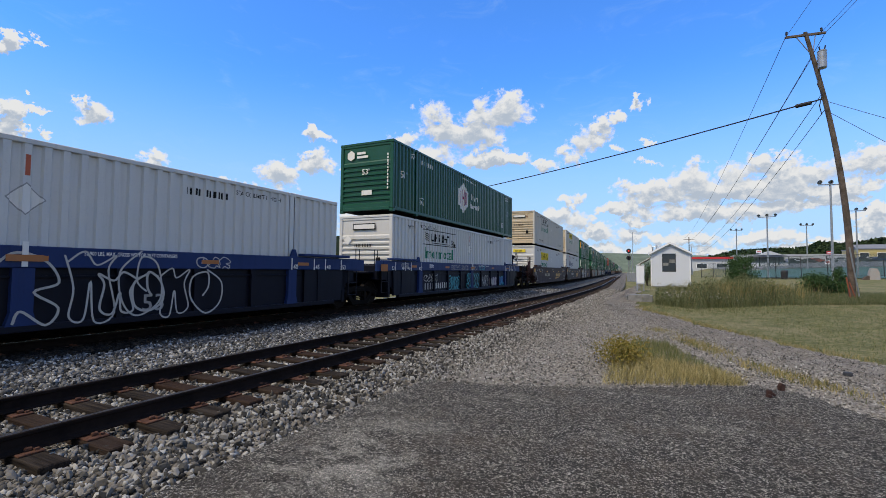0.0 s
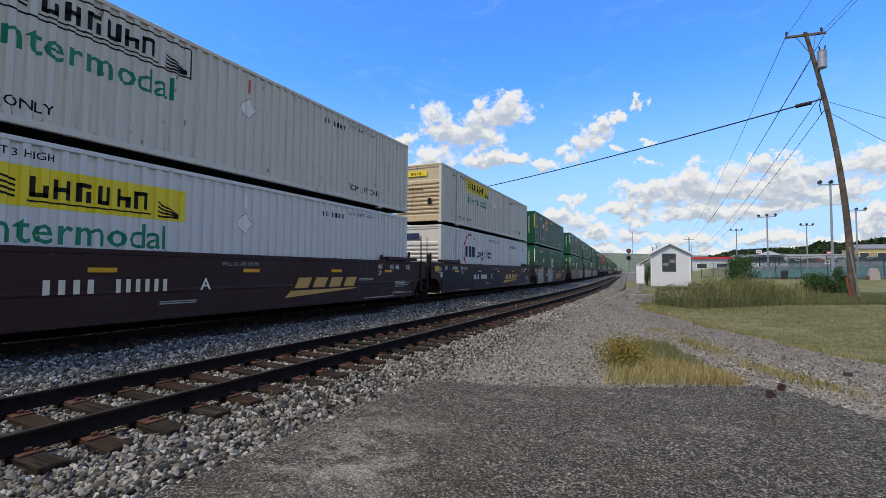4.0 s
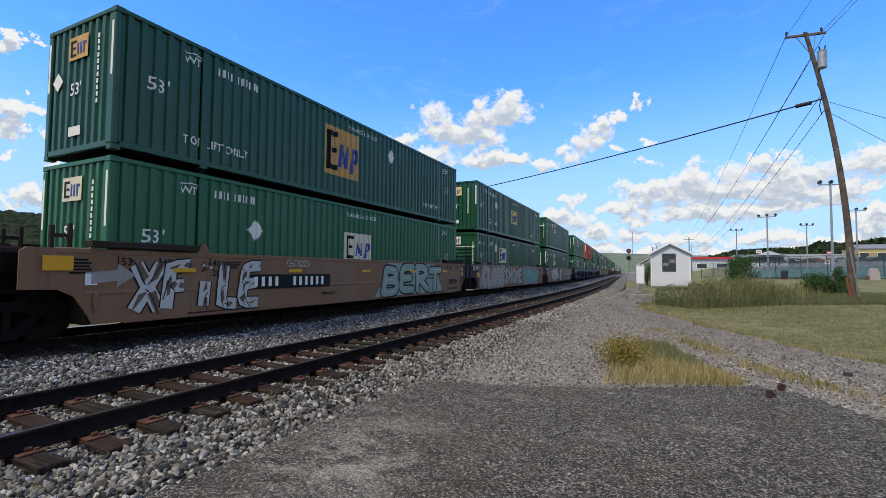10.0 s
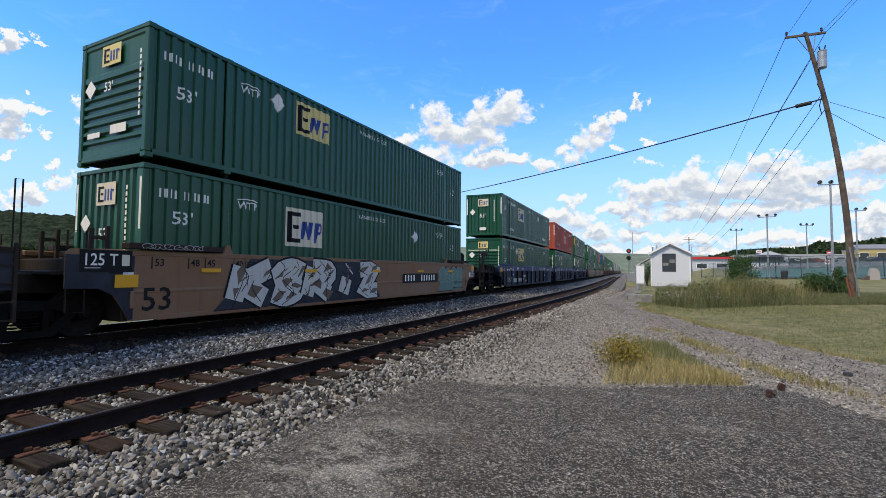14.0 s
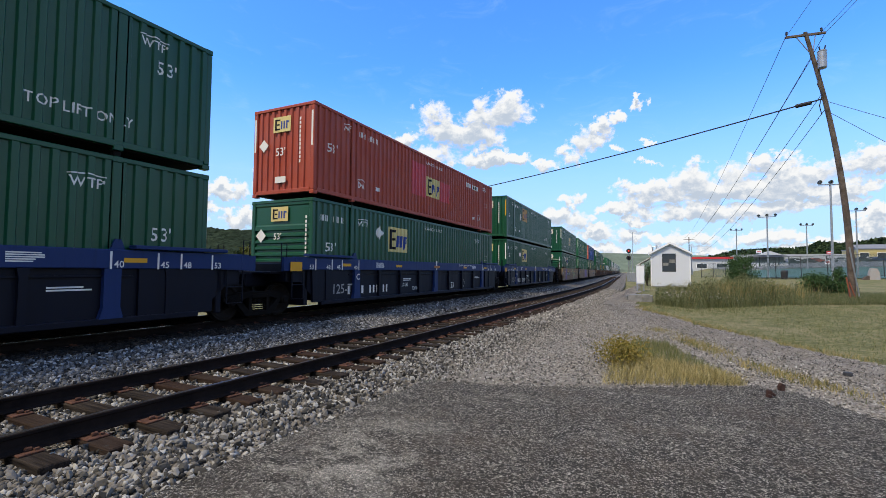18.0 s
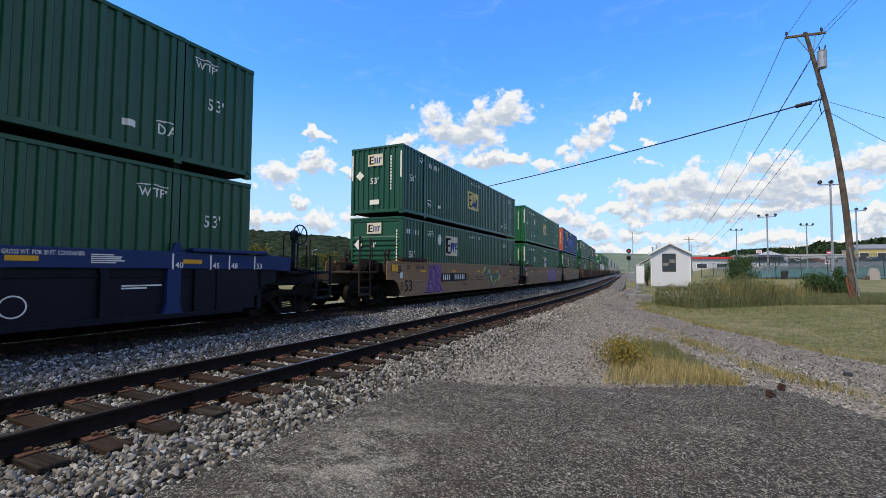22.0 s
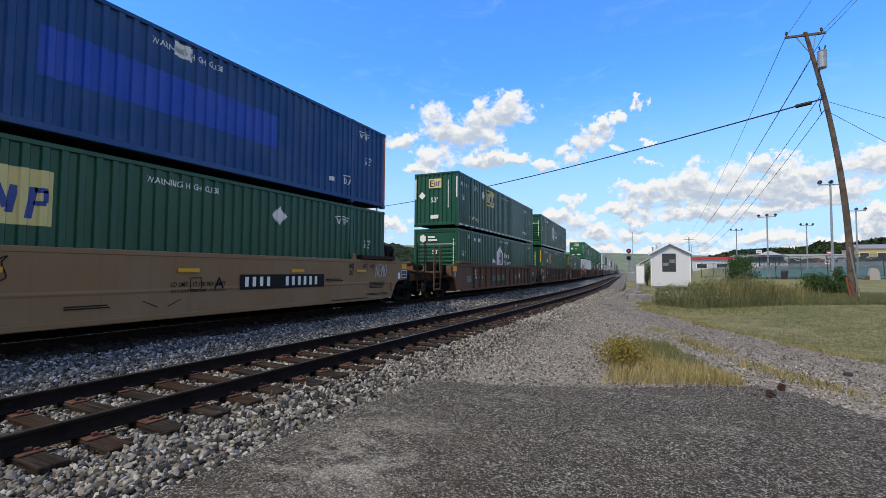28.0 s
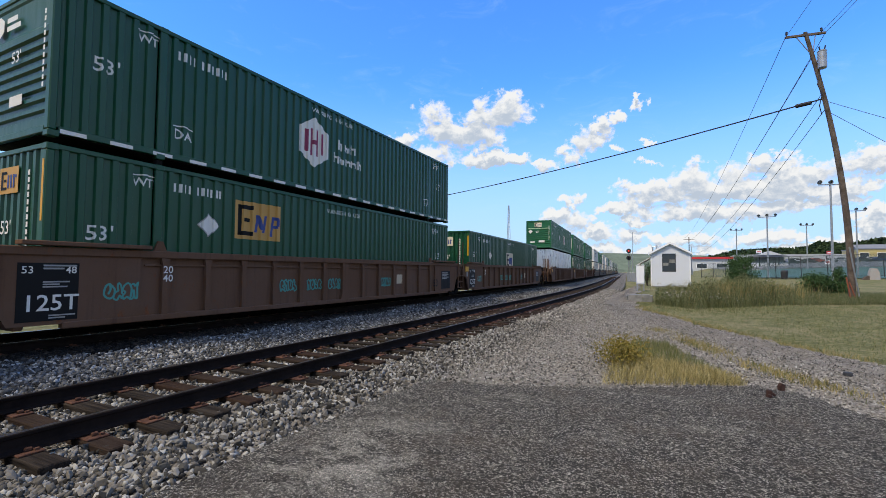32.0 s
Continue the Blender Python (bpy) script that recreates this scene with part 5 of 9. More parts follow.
def car_lettering(ob, ink, dark=INK_BLACK, at53=-7.7, big=True, seed=1):
    if big:
        car_mark(ob, "lettering", word("53", at53 - 0.40, 0.46, 0.46), dark, "large painted length number")
    z = S1 - 0.30
    for e in (-1, 1):
        for text, y in (("53", 7.95), ("48", 7.15), ("45", 6.75), ("40", 5.98)):
            h = 0.15
            car_mark(ob, "lettering", word(text, -y + 0.05 if e < 0 else y - 0.24, z, h), ink)
            car_mark(ob, "socket_mark", [rect(e * y - 0.012, z - 0.06, 0.024, h + 0.10)], ink)
        car_mark(ob, "lettering", word("20", -5.93 if e < 0 else 5.74, z - 0.22, 0.15), ink)
    dim = INK_GREY if ink is INK_WHITE else INK_BLACK
    for y, zz, w, n, h in ((-8.75, z + 0.08, 0.42, 5, 0.035), (-5.6, z + 0.1, 0.5, 4, 0.028), (4.6, 1.0, 0.9, 2, 0.03), (6.9, 0.86, 1.1, 5, 0.028), (6.7, 0.46, 1.5, 2, 0.024), (-2.2, 0.60, 0.9, 2, 0.025)):
        car_mark(ob, "fine_print", fine_print(y, zz, w, n, h, seed + int(y)), dim)
    car_mark(ob, "fine_print", [rect(-6.5, 0.315, 1.6, 0.035), rect(4.9, 0.315, 1.9, 0.035)], MAROON if ink is INK_BLACK else INK_GREY)
    car_mark(ob, "plate", [rect(-8.5, 1.0, 0.20, 0.24)], INK_WHITE, "small white label plate")


# ---- ground surfaces ----
def smooth(a, b, v):
    t = min(max((v - a) / (b - a), 0.0), 1.0)
    return t * t * (3 - 2 * t)


def rise(x, y):
    """The land: level at the crossing, a little higher along the lane and the lawn, climbing to the town."""
    town = float(np.interp(y, [60, 82, 112, 160, 175, 205, 260], [0, 0.55, 2.3, 3.45, 3.75, 4.4, 5.5]))
    return 0.45 * smooth(8, 36, y) * smooth(-4.2, -2.2, x) + town * float(np.interp(x, [0, 12, 20, 30, 48, 90], [0, 0.6, 0.86, 1.0, 1.2, 1.4]))


def cells(name, low, high, scale, joint, rough=0.9, patch=None, dist=0.03, strength=0.9):
    """Loose stone seen as a whole: cells of their own tint with dark joints."""
    m, T = material(name)
    v = T.n.new("ShaderNodeTexVoronoi")
    T.put(v.inputs["Vector"], T.at)
    v.inputs["Scale"].default_value = scale
    edge = T.voronoi(T.at, scale, "Distance", "DISTANCE_TO_EDGE")
    sepc = T.n.new("ShaderNodeSeparateColor")
    T.put(sepc.inputs[0], v.outputs["Color"])
    c = T.mix(sepc.outputs[0], low, high)
    c = T.mix(T.math("MULTIPLY", sepc.outputs[1], 0.35), c, (0.30, 0.24, 0.18))
    c = T.mix(T.step(edge, 0.0, joint, 0.75, 0.0), c, tuple(x * 0.25 for x in low))
    if patch:
        c = T.mix(T.step(T.noise(T.at, 0.55, 5, 0.6), 0.42, 0.68, 0.0, 0.75), c, patch)
    c = T.mix(T.step(T.noise(T.at, 1.7, 4, 0.6), 0.40, 0.75, 0.0, 0.25), c, tuple(x * 0.5 for x in low))
    T.put(T.b.inputs["Base Color"], c)
    T.b.inputs["Roughness"].default_value = rough
    T.b.inputs["Specular IOR Level"].default_value = 0.08
    h = T.math("ADD", T.step(edge, 0.0, joint * 2.5), T.math("MULTIPLY", sepc.outputs[2], 0.6))
    T.put(T.b.inputs["Normal"], T.bump(h, strength, dist))
    return m


def asphalt_material():
    m, T = material("worn_asphalt")
    v = T.n.new("ShaderNodeTexVoronoi")
    T.put(v.inputs["Vector"], T.at)
    v.inputs["Scale"].default_value = 62.0
    sepc = T.n.new("ShaderNodeSeparateColor")
    T.put(sepc.inputs[0], v.outputs["Color"])
    edge = T.voronoi(T.at, 62.0, "Distance", "DISTANCE_TO_EDGE")
    fine = T.noise(T.at, 150.0, 4, 0.8)
    mid = T.noise(T.at, 17.0, 6, 0.8)
    broad = T.noise(T.vec("MULTIPLY", T.at, (0.7, 1.1, 1.0)), 1.3, 8, 0.72, 0.3)
    # a scoured area where wheels turn
    apart = T.vec("LENGTH", T.vec("MULTIPLY", T.vec("SUBTRACT", T.at, (-2.45, 3.3, 0.0)), (0.85, 0.60, 0.0)))
    bare = T.math("MULTIPLY", T.step(apart, 0.15, 0.95, 1.0, 0.0), T.step(broad, 0.43, 0.55))
    bare = T.math("MAXIMUM", bare, T.step(broad, 0.53, 0.68, 0.0, 0.55))
    stone = T.mix(T.step(sepc.outputs[0], 0.25, 0.95), (0.064, 0.061, 0.054), (0.50, 0.477, 0.41))
    stone = T.mix(bare, stone, T.mix(sepc.outputs[0], (0.26, 0.247, 0.215), (0.72, 0.683, 0.59)))
    stone = T.mix(T.step(sepc.outputs[1], 0.94, 0.97), stone, (0.46, 0.42, 0.36))
    c = T.mix(T.step(edge, 0.0, 0.20, 0.95, 0.0), stone, T.mix(bare, (0.026, 0.0248, 0.022), (0.15, 0.147, 0.125)))
    c = T.mix(T.step(fine, 0.56, 0.72, 0.0, 0.45), c, T.mix(bare, (0.22, 0.21, 0.182), (0.46, 0.437, 0.38)))
    c = T.mix(T.math("MULTIPLY", T.step(mid, 0.46, 0.60, 0.0, 0.66), T.math("SUBTRACT", 1.0, T.math("MULTIPLY", bare, 0.85))), c, (0.042, 0.0402, 0.036))
    lump = T.n.new("ShaderNodeTexVoronoi")
    T.put(lump.inputs["Vector"], T.at)
    lump.inputs["Scale"].default_value = 23.0
    sepl = T.n.new("ShaderNodeSeparateColor")
    T.put(sepl.inputs[0], lump.outputs["Color"])
    pale = T.math("MULTIPLY", T.step(sepl.outputs[0], 0.80, 0.86), T.step(lump.outputs["Distance"], 0.22, 0.34, 1.0, 0.0))
    c = T.mix(T.math("MULTIPLY", pale, 0.85), c, (0.55, 0.522, 0.45))
    c = T.mix(T.step(T.noise(T.at, 4.5, 7, 0.75), 0.48, 0.66, 0.0, 0.42), c, (0.040, 0.0383, 0.034))
    c = T.mix(T.step(T.noise(T.at, 0.9, 5, 0.7), 0.46, 0.66, 0.0, 0.38), c, (0.105, 0.082, 0.062))
    # one long crack
    w = T.vec("ADD", T.at, T.vec("SCALE", (1.0, 0.6, 0.0), None, T.math("MULTIPLY", T.math("SUBTRACT", T.noise(T.at, 1.4, 6, 0.7), 0.5), 0.9)))
    sx = T.n.new("ShaderNodeSeparateXYZ")
    T.put(sx.inputs[0], w)
    crack = T.math("ABSOLUTE", T.math("SUBTRACT", sx.outputs[0], 1.05))
    c = T.mix(T.step(crack, 0.0, 0.012, 0.85, 0.0), c, (0.008, 0.008, 0.008))
    T.put(T.b.inputs["Base Color"], T.vec("MULTIPLY", c, (1.22, 1.18, 1.12)))
    T.b.inputs["Roughness"].default_value = 0.95
    T.b.inputs["Specular IOR Level"].default_value = 0.10
    T.put(T.b.inputs["Normal"], T.bump(T.math("ADD", T.step(edge, 0.0, 0.35), T.math("ADD", fine, mid)), 1.0, 0.016))
    return m


def lawn_material():
    m, T = material("mown_grass")
    a, b, c3 = T.noise(T.at, 0.35, 5, 0.6), T.noise(T.at, 6.0, 6, 0.7), T.noise(T.vec("MULTIPLY", T.at, (1.0, 0.6, 1.0)), 38.0, 4, 0.7)
    c = T.mix(T.step(b, 0.36, 0.64), (0.090, 0.098, 0.044), (0.235, 0.220, 0.110))
    c = T.mix(T.step(a, 0.44, 0.66, 0.0, 0.6), c, (0.29, 0.245, 0.145))
    c = T.mix(T.step(c3, 0.45, 0.72, 0.0, 0.45), c, (0.050, 0.060, 0.020))
    T.put(T.b.inputs["Base Color"], c)
    c = T.mix(T.step(T.noise(T.at, 1.6, 5, 0.65), 0.45, 0.68, 0.0, 0.6), c, (0.070, 0.088, 0.034))
    T.put(T.b.inputs["Base Color"], c)
    T.b.inputs["Roughness"].default_value = 0.95
    T.b.inputs["Specular IOR Level"].default_value = 0.05
    T.put(T.b.inputs["Normal"], T.bump(T.math("ADD", b, c3), 0.8, 0.05))
    return m


ASPHALT = asphalt_material()
LAWN = lawn_material()
BALLAST = cells("crushed_stone_bed", (0.055, 0.053, 0.049), (0.36, 0.345, 0.315), 22.0, 0.12)
GRAVEL = cells("fine_lane_gravel", (0.11, 0.10, 0.085), (0.60, 0.55, 0.46), 32.0, 0.09, patch=(0.27, 0.247, 0.208), dist=0.02)
LANE = cells("packed_lane_gravel", (0.11, 0.099, 0.082), (0.50, 0.45, 0.37), 40.0, 0.10, patch=(0.22, 0.197, 0.16), dist=0.014)


def sheet(name, xs, ys, height, mat, label, category, keep=None):
    s = Shape()
    n = len(xs)
    s.v = [(x, y, height(x, y)) for y in ys for x in xs]
    for j in range(len(ys) - 1):
        for i in range(n - 1):
            k = j * n + i
            if keep is None or keep((xs[i] + xs[i + 1]) / 2, (ys[j] + ys[j + 1]) / 2):
                s.f.append((k, k + 1, k + n + 1, k + n))
    ob = new(name, s.mesh(name, mat, True))
    return tagged(ob, label, category, "", "structure")


def steps(a, b, d):
    n = max(1, int(round((b - a) / d)))
    return [a + (b - a) * i / n for i in range(n + 1)]


sheet("ground", [-4000, -1500, -500, -150, -60] + steps(-30, 30, 1.0) + [36, 42, 48, 60, 75, 90, 120, 300, 900, 2500, 4000],
      [-2500, -400, -80] + steps(-20, 60, 1.0) + [66, 74, 82, 89, 97, 104, 112, 124, 142, 160, 175, 190, 205, 230, 260, 400, 900, 2000, 4500],
      lambda x, y: rise(x, y) - 0.07 - 0.25 * smooth(-2.2, -4.2, x) + (0.03 * noise.noise((x * 0.3, y * 0.3, 0)) if abs(x) < 30 and -20 < y < 60 and x > -2 else 0.0), LAWN, "mown grass with dry patches round the railway yard", "grass")

# stone bed under both tracks
PROFILE = [(-3.0, -0.075), (-3.3, -0.06), (-4.2, -0.09), (-4.7, -0.115), (-7.2, -0.115), (-7.8, -0.07), (-8.5, 0.01), (-9.2, 0.085), (-9.7, 0.105), (-12.4, 0.105), (-12.9, 0.08), (-14.0, -0.09)]


def bed_height(x):
    return float(np.interp(-x, [-p[0] for p in PROFILE], [p[1] for p in PROFILE]))


def bed():
    s = Shape()
    us = steps(-14.0, -3.0, 0.2)
    ss = steps(-14, 40, 0.25) + steps(42, 120, 3)[0:] + [150, 200, 300, 450, 600, 800]
    for q in ss:
        m = track_pose(q, 0, 0)
        for u in us:
            wob = 0.022 * noise.noise((u * 2.1, q * 2.1, 1)) if q < 60 else 0
            s.v.append(tuple(m @ Vector((u, 0, bed_height(u) + wob))))
    n = len(us)
    for j in range(len(ss) - 1):
        for i in range(n - 1):
            k = j * n + i
            s.f.append((k, k + 1, k + n + 1, k + n))
    return s


ob = new("ballast_bed", bed().mesh("ballast_bed", BALLAST, True))
tagged(ob, "grey crushed-stone track bed under two railway tracks", "track bed", "", "structure")
# oily strip; the shade under the train is painted into its black
OILY_SHADE = cells("oil_and_shade_bed", (0.006, 0.0055, 0.005), (0.030, 0.027, 0.023), 22.0, 0.12)
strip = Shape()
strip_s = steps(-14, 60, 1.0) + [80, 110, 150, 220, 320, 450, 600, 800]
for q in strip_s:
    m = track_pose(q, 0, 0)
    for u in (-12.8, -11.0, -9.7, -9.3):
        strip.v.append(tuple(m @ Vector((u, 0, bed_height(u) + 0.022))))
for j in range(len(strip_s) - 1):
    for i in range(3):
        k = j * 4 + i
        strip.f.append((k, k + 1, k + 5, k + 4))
tagged(new("oily_bed", strip.mesh("oily_bed", OILY_SHADE, True)), "oily ballast strip along the main track, blackened with the train's painted-in shade", "track bed", "", "structure")

LANE_EDGE = [(-20, 22.0), (2, 8.7), (6, 6.3), (10.88, 3.44), (12.63, 2.41), (14.6, 1.35), (17.45, 0.06), (19.0, -0.6), (20.0, -1.15), (30, -1.75), (60, -3.2), (90, -6.5)]
MID_STRIP = [(5.8, 3.5), (7.76, 2.35), (9.15, 1.55), (10.5, 0.95), (12.8, 0.16), (14.0, -0.35)]


def lane_edge(y):
    return float(np.interp(y, [p[0] for p in LANE_EDGE], [p[1] for p in LANE_EDGE])) + 0.12 * math.sin(y * 1.9) + 0.08 * math.sin(y * 4.7 + 1)


sheet("gravel_yard", steps(-3.2, 9.0, 0.2), steps(-6, 30, 0.2) + steps(32, 90, 2.0), lambda x, y: rise(x, y) - 0.03 + 0.012 * noise.noise((x * 3, y * 3, 5)) - 0.02 * smooth(0, -2, x + 2.0), GRAVEL,
      "loose grey gravel beside the tracks and the crossing", "gravel", lambda x, y: x < lane_edge(y) and (y < 30 or x < lane_edge(y)))
sheet("lane", steps(-3.0, 9.0, 0.1), steps(3, 46, 0.1), lambda x, y: rise(x, y) - 0.022 + 0.012 * noise.noise((x * 3, y * 3, 5)), LANE,
      "packed gravel lane with wheel ruts", "lane", lambda x, y: lane_edge(y) - 1.25 < x + 0.5 * noise.noise((x * 1.7, y * 1.7, 3)) < lane_edge(y) - 0.35 and noise.noise((x * 2.3, y * 2.3, 8)) < 0.25)


def slab():
    """Asphalt with a ragged edge, 7 cm thick."""
    corners = [(-3.15, -8), (-3.30, 1.0), (-3.36, 2.7), (-3.32, 4.0), (-3.28, 5.2), (-3.20, 5.98), (-2.07, 6.24), (-0.77, 6.80), (1.03, 7.86), (1.45, 7.70), (2.0, 6.9), (2.6, 5.9), (3.5, 4.3), (5.2, 1.5), (10.5, -8)]
    pts = []
    for (a, b), (c, d) in zip(corners, corners[1:]):
        k = max(1, int(math.hypot(c - a, d - b) / 0.12))
        for i in range(k):
            t = i / k
            x, y = a + (c - a) * t, b + (d - b) * t
            j = 0.035 if y < 7.2 and x < 1.2 else 0.22
            pts.append((x + j * noise.noise((x * 4, y * 4, 2)), y + j * noise.noise((x * 4, y * 4, 7))))
    pts.append(corners[-1])
    return Shape().prism(pts, -0.07, 0.004, "z")


ob = new("asphalt_pad", slab().mesh("asphalt_pad", ASPHALT))
tagged(ob, "dark worn asphalt of the level crossing approach", "asphalt", "", "structure")

# ---- rails and ties ----
RAIL_SIDE = plain("rusty_rail_flank", (0.013, 0.009, 0.0075), 0.85, 0.4, 3.0, 0.0, 0.25, None, 0.08)
RAIL_TOP = plain("worn_rail_head", (0.16, 0.145, 0.135), 0.35, 0.3, 5.0, 0.9)
RAIL_BRIGHT = plain("polished_rail_head", (0.55, 0.54, 0.52), 0.18, 0.15, 5.0, 1.0)
PLATE = plain("rusty_tie_plate", (0.085, 0.036, 0.022), 0.85, 0.4, 12.0, 0.2, 0.3, (0.13, 0.06, 0.035))
SECTION = [(-0.070, 0.0), (0.070, 0.0), (0.070, 0.012), (0.020, 0.028), (0.009, 0.045), (0.009, 0.125), (0.034, 0.140), (0.037, 0.168), (0.028, 0.176), (-0.028, 0.176), (-0.037, 0.168), (-0.034, 0.140), (-0.009, 0.125), (-0.009, 0.045), (-0.020, 0.028), (-0.070, 0.012)]


def tie_material():
    m, T = material("weathered_tie_wood")
    p = T.vec("ADD", T.at, T.vec("MULTIPLY", (5.0, 9.0, 3.0), T.random))
    g = T.noise(T.vec("MULTIPLY", p, (1.2, 22.0, 22.0)), 1.0, 6, 0.7)
    c = T.mix(T.step(g, 0.3, 0.7), (0.006, 0.005, 0.0045), (0.046, 0.036, 0.027))
    c = T.mix(T.step(T.random, 0.3, 0.9, 0.0, 0.5), c, (0.040, 0.020, 0.012))
    T.put(T.b.inputs["Base Color"], c)
    T.b.inputs["Roughness"].default_value = 0.95
    T.b.inputs["Specular IOR Level"].default_value = 0.1
    T.put(T.b.inputs["Normal"], T.bump(g, 0.9, 0.025))
    return m


TIE = tie_material()
TIE_AT = {}


def rail(x, z, q, bright):
    s = Shape()
    ss = steps(-16, 70, 2.0) + [80, 100, 130, 170, 230, 300, 400, 600, 800]
    n = len(SECTION)
    for k in ss:
        m = track_pose(k, x, z)
        s.v += [tuple(m @ Vector((q + a, 0, b - 0.176))) for a, b in SECTION]
    for j in range(len(ss) - 1):
        for i in range(n):
            i2 = (i + 1) % n
            s.f.append((j * n + i, j * n + i2, (j + 1) * n + i2, (j + 1) * n + i))
    me = s.mesh("rail", [RAIL_SIDE, bright], False)
    for p in me.polygons:
        if p.index % n == 8:
            p.material_index = 1
    return me


for tx, tz, bright, word_ in ((SIDE_X, SIDE_Z, RAIL_TOP, "dull rusty"), (MAIN_X, MAIN_Z, RAIL_BRIGHT, "polished")):
    tr = thing("railway_track", pose(0, 0, 0), word_ + " steel railway track on wooden ties in crushed stone", "railway track", "tracks")
    for q in (-0.755, 0.755):
        part("rail", rail(tx, tz, q, bright), bright, tr)
    rnd = random.Random(3 if tx == SIDE_X else 4)
    k, s_at = 0, -8.0
    TIE_AT[tx] = []
    tie_me = [Shape().box(-1.32, 1.32, -0.115, 0.115, -0.16, 0.0, 0.012).mesh("tie", TIE) for _ in range(1)][0]
    plate_me = Shape().box(-0.18, 0.18, -0.10, 0.10, 0.0, 0.02, 0.006).box(-0.12, -0.085, -0.03, 0.03, 0.02, 0.055, 0.008).box(0.085, 0.12, -0.03, 0.03, 0.02, 0.055, 0.008).box(-0.15, -0.12, -0.07, -0.03, 0.02, 0.04).box(0.12, 0.15, 0.03, 0.07, 0.02, 0.04).mesh("tie_plate", PLATE)
    while s_at < (75 if tx == SIDE_X else 20):
        m = track_pose(s_at, tx, tz - 0.193)
        TIE_AT[tx].append(s_at)
        tie = part("tie", tie_me, TIE, tr, at=m @ pose(rnd.uniform(-0.09, 0.09), 0, rnd.uniform(-0.012, 0.006), 0, 0, rnd.uniform(-1.2, 1.2)))
        if s_at < 24:
            for q in (-0.755, 0.755):
                part("tie_plate", plate_me, PLATE, tie, at=(q, 0, 0.0))
        s_at += rnd.uniform(0.50, 0.60)
        k += 1
    far = Shape()
    while s_at < 160:
        m = track_pose(s_at, tx, tz - 0.193)
        h = Shape().box(-1.3, 1.3, -0.115, 0.115, -0.1, 0.0)
        b0 = len(far.v)
        far.v += [tuple(m @ Vector(p)) for p in h.v]
        far.f += [tuple(b0 + i for i in f) for f in h.f]
        s_at += 0.55
    part("distant_ties", far, TIE, tr)["kind"] = "stuff"


# ---- scattered pieces in bulk ----
def bulk(name, verts, faces, mat, label, category, parent=None):
    """Many small pieces in one mesh, from arrays of triangles."""
    me = bpy.data.meshes.new(name)
    nv, nf = len(verts), len(faces)
    me.vertices.add(nv)
    me.vertices.foreach_set("co", np.asarray(verts, np.float32).ravel())
    me.loops.add(nf * 3)
    me.loops.foreach_set("vertex_index", np.asarray(faces, np.int32).ravel())
    me.polygons.add(nf)
    me.polygons.foreach_set("loop_start", np.arange(0, nf * 3, 3, dtype=np.int32))
    me.update(calc_edges=True)
    me.validate()
    me.materials.append(mat)
    ob = new(name, me)
    if parent is not None:
        ob.parent = parent
        ob["kind"] = "stuff"
        return ob
    return tagged(ob, label, category, "", "stuff")


def turns(rng, n):
    q = rng.normal(size=(n, 4))
    q /= np.linalg.norm(q, axis=1, keepdims=True)
    w, x, y, z = q.T
    return np.stack([np.stack([1 - 2 * (y * y + z * z), 2 * (x * y - z * w), 2 * (x * z + y * w)], -1), np.stack([2 * (x * y + z * w), 1 - 2 * (x * x + z * z), 2 * (y * z - x * w)], -1), np.stack([2 * (x * z - y * w), 2 * (y * z + x * w), 1 - 2 * (x * x + y * y)], -1)], 1)


def stone_forms(rng, n):
    """Angular broken stones with 20 faces."""
    bm = bmesh.new()
    bmesh.ops.create_icosphere(bm, subdivisions=1, radius=1.0)
    v = np.array([p.co for p in bm.verts])
    f = np.array([[q.index for q in p.verts] for p in bm.faces])
    bm.free()
    out = []
    for _ in range(n):
        k = v * (1 + rng.uniform(-0.25, 0.25, (len(v), 1)))
        for nrm in rng.normal(size=(6, 3)):
            nrm /= np.linalg.norm(nrm)
            over = np.maximum(k @ nrm - rng.uniform(0.30, 0.62), 0)
            k = k - over[:, None] * nrm
        out.append(k * (1.55, 1.15, 0.85))
    return np.array(out), f


STONE, _, ramp = island("crushed_stone", (0.020, 0.0190, 0.017), (0.52, 0.50, 0.445), 0.85, 0.55, 55.0)
ramp.color_ramp.elements.new(0.35).color = (0.085, 0.081, 0.071, 1)
ramp.color_ramp.elements.new(0.55).color = (0.21, 0.185, 0.150, 1)
ramp.color_ramp.elements.new(0.8).color = (0.27, 0.26, 0.235, 1)
rng = np.random.default_rng(11)
GREY_STONE, _, ramp = island("blue_grey_crushed_stone", (0.026, 0.026, 0.0255), (0.56, 0.555, 0.535), 0.85, 0.5, 55.0)
ramp.color_ramp.elements.new(0.4).color = (0.095, 0.095, 0.093, 1)
ramp.color_ramp.elements.new(0.8).color = (0.235, 0.232, 0.222, 1)
YARD_STONE, _, ramp = island("yard_gravel_stone", (0.06, 0.057, 0.05), (0.66, 0.62, 0.54), 0.85, 0.5, 55.0)
ramp.color_ramp.elements.new(0.35).color = (0.17, 0.16, 0.14, 1)
ramp.color_ramp.elements.new(0.6).color = (0.29, 0.262, 0.22, 1)
ramp.color_ramp.elements.new(0.85).color = (0.36, 0.34, 0.30, 1)
FORMS, STONE_F = stone_forms(rng, 24)


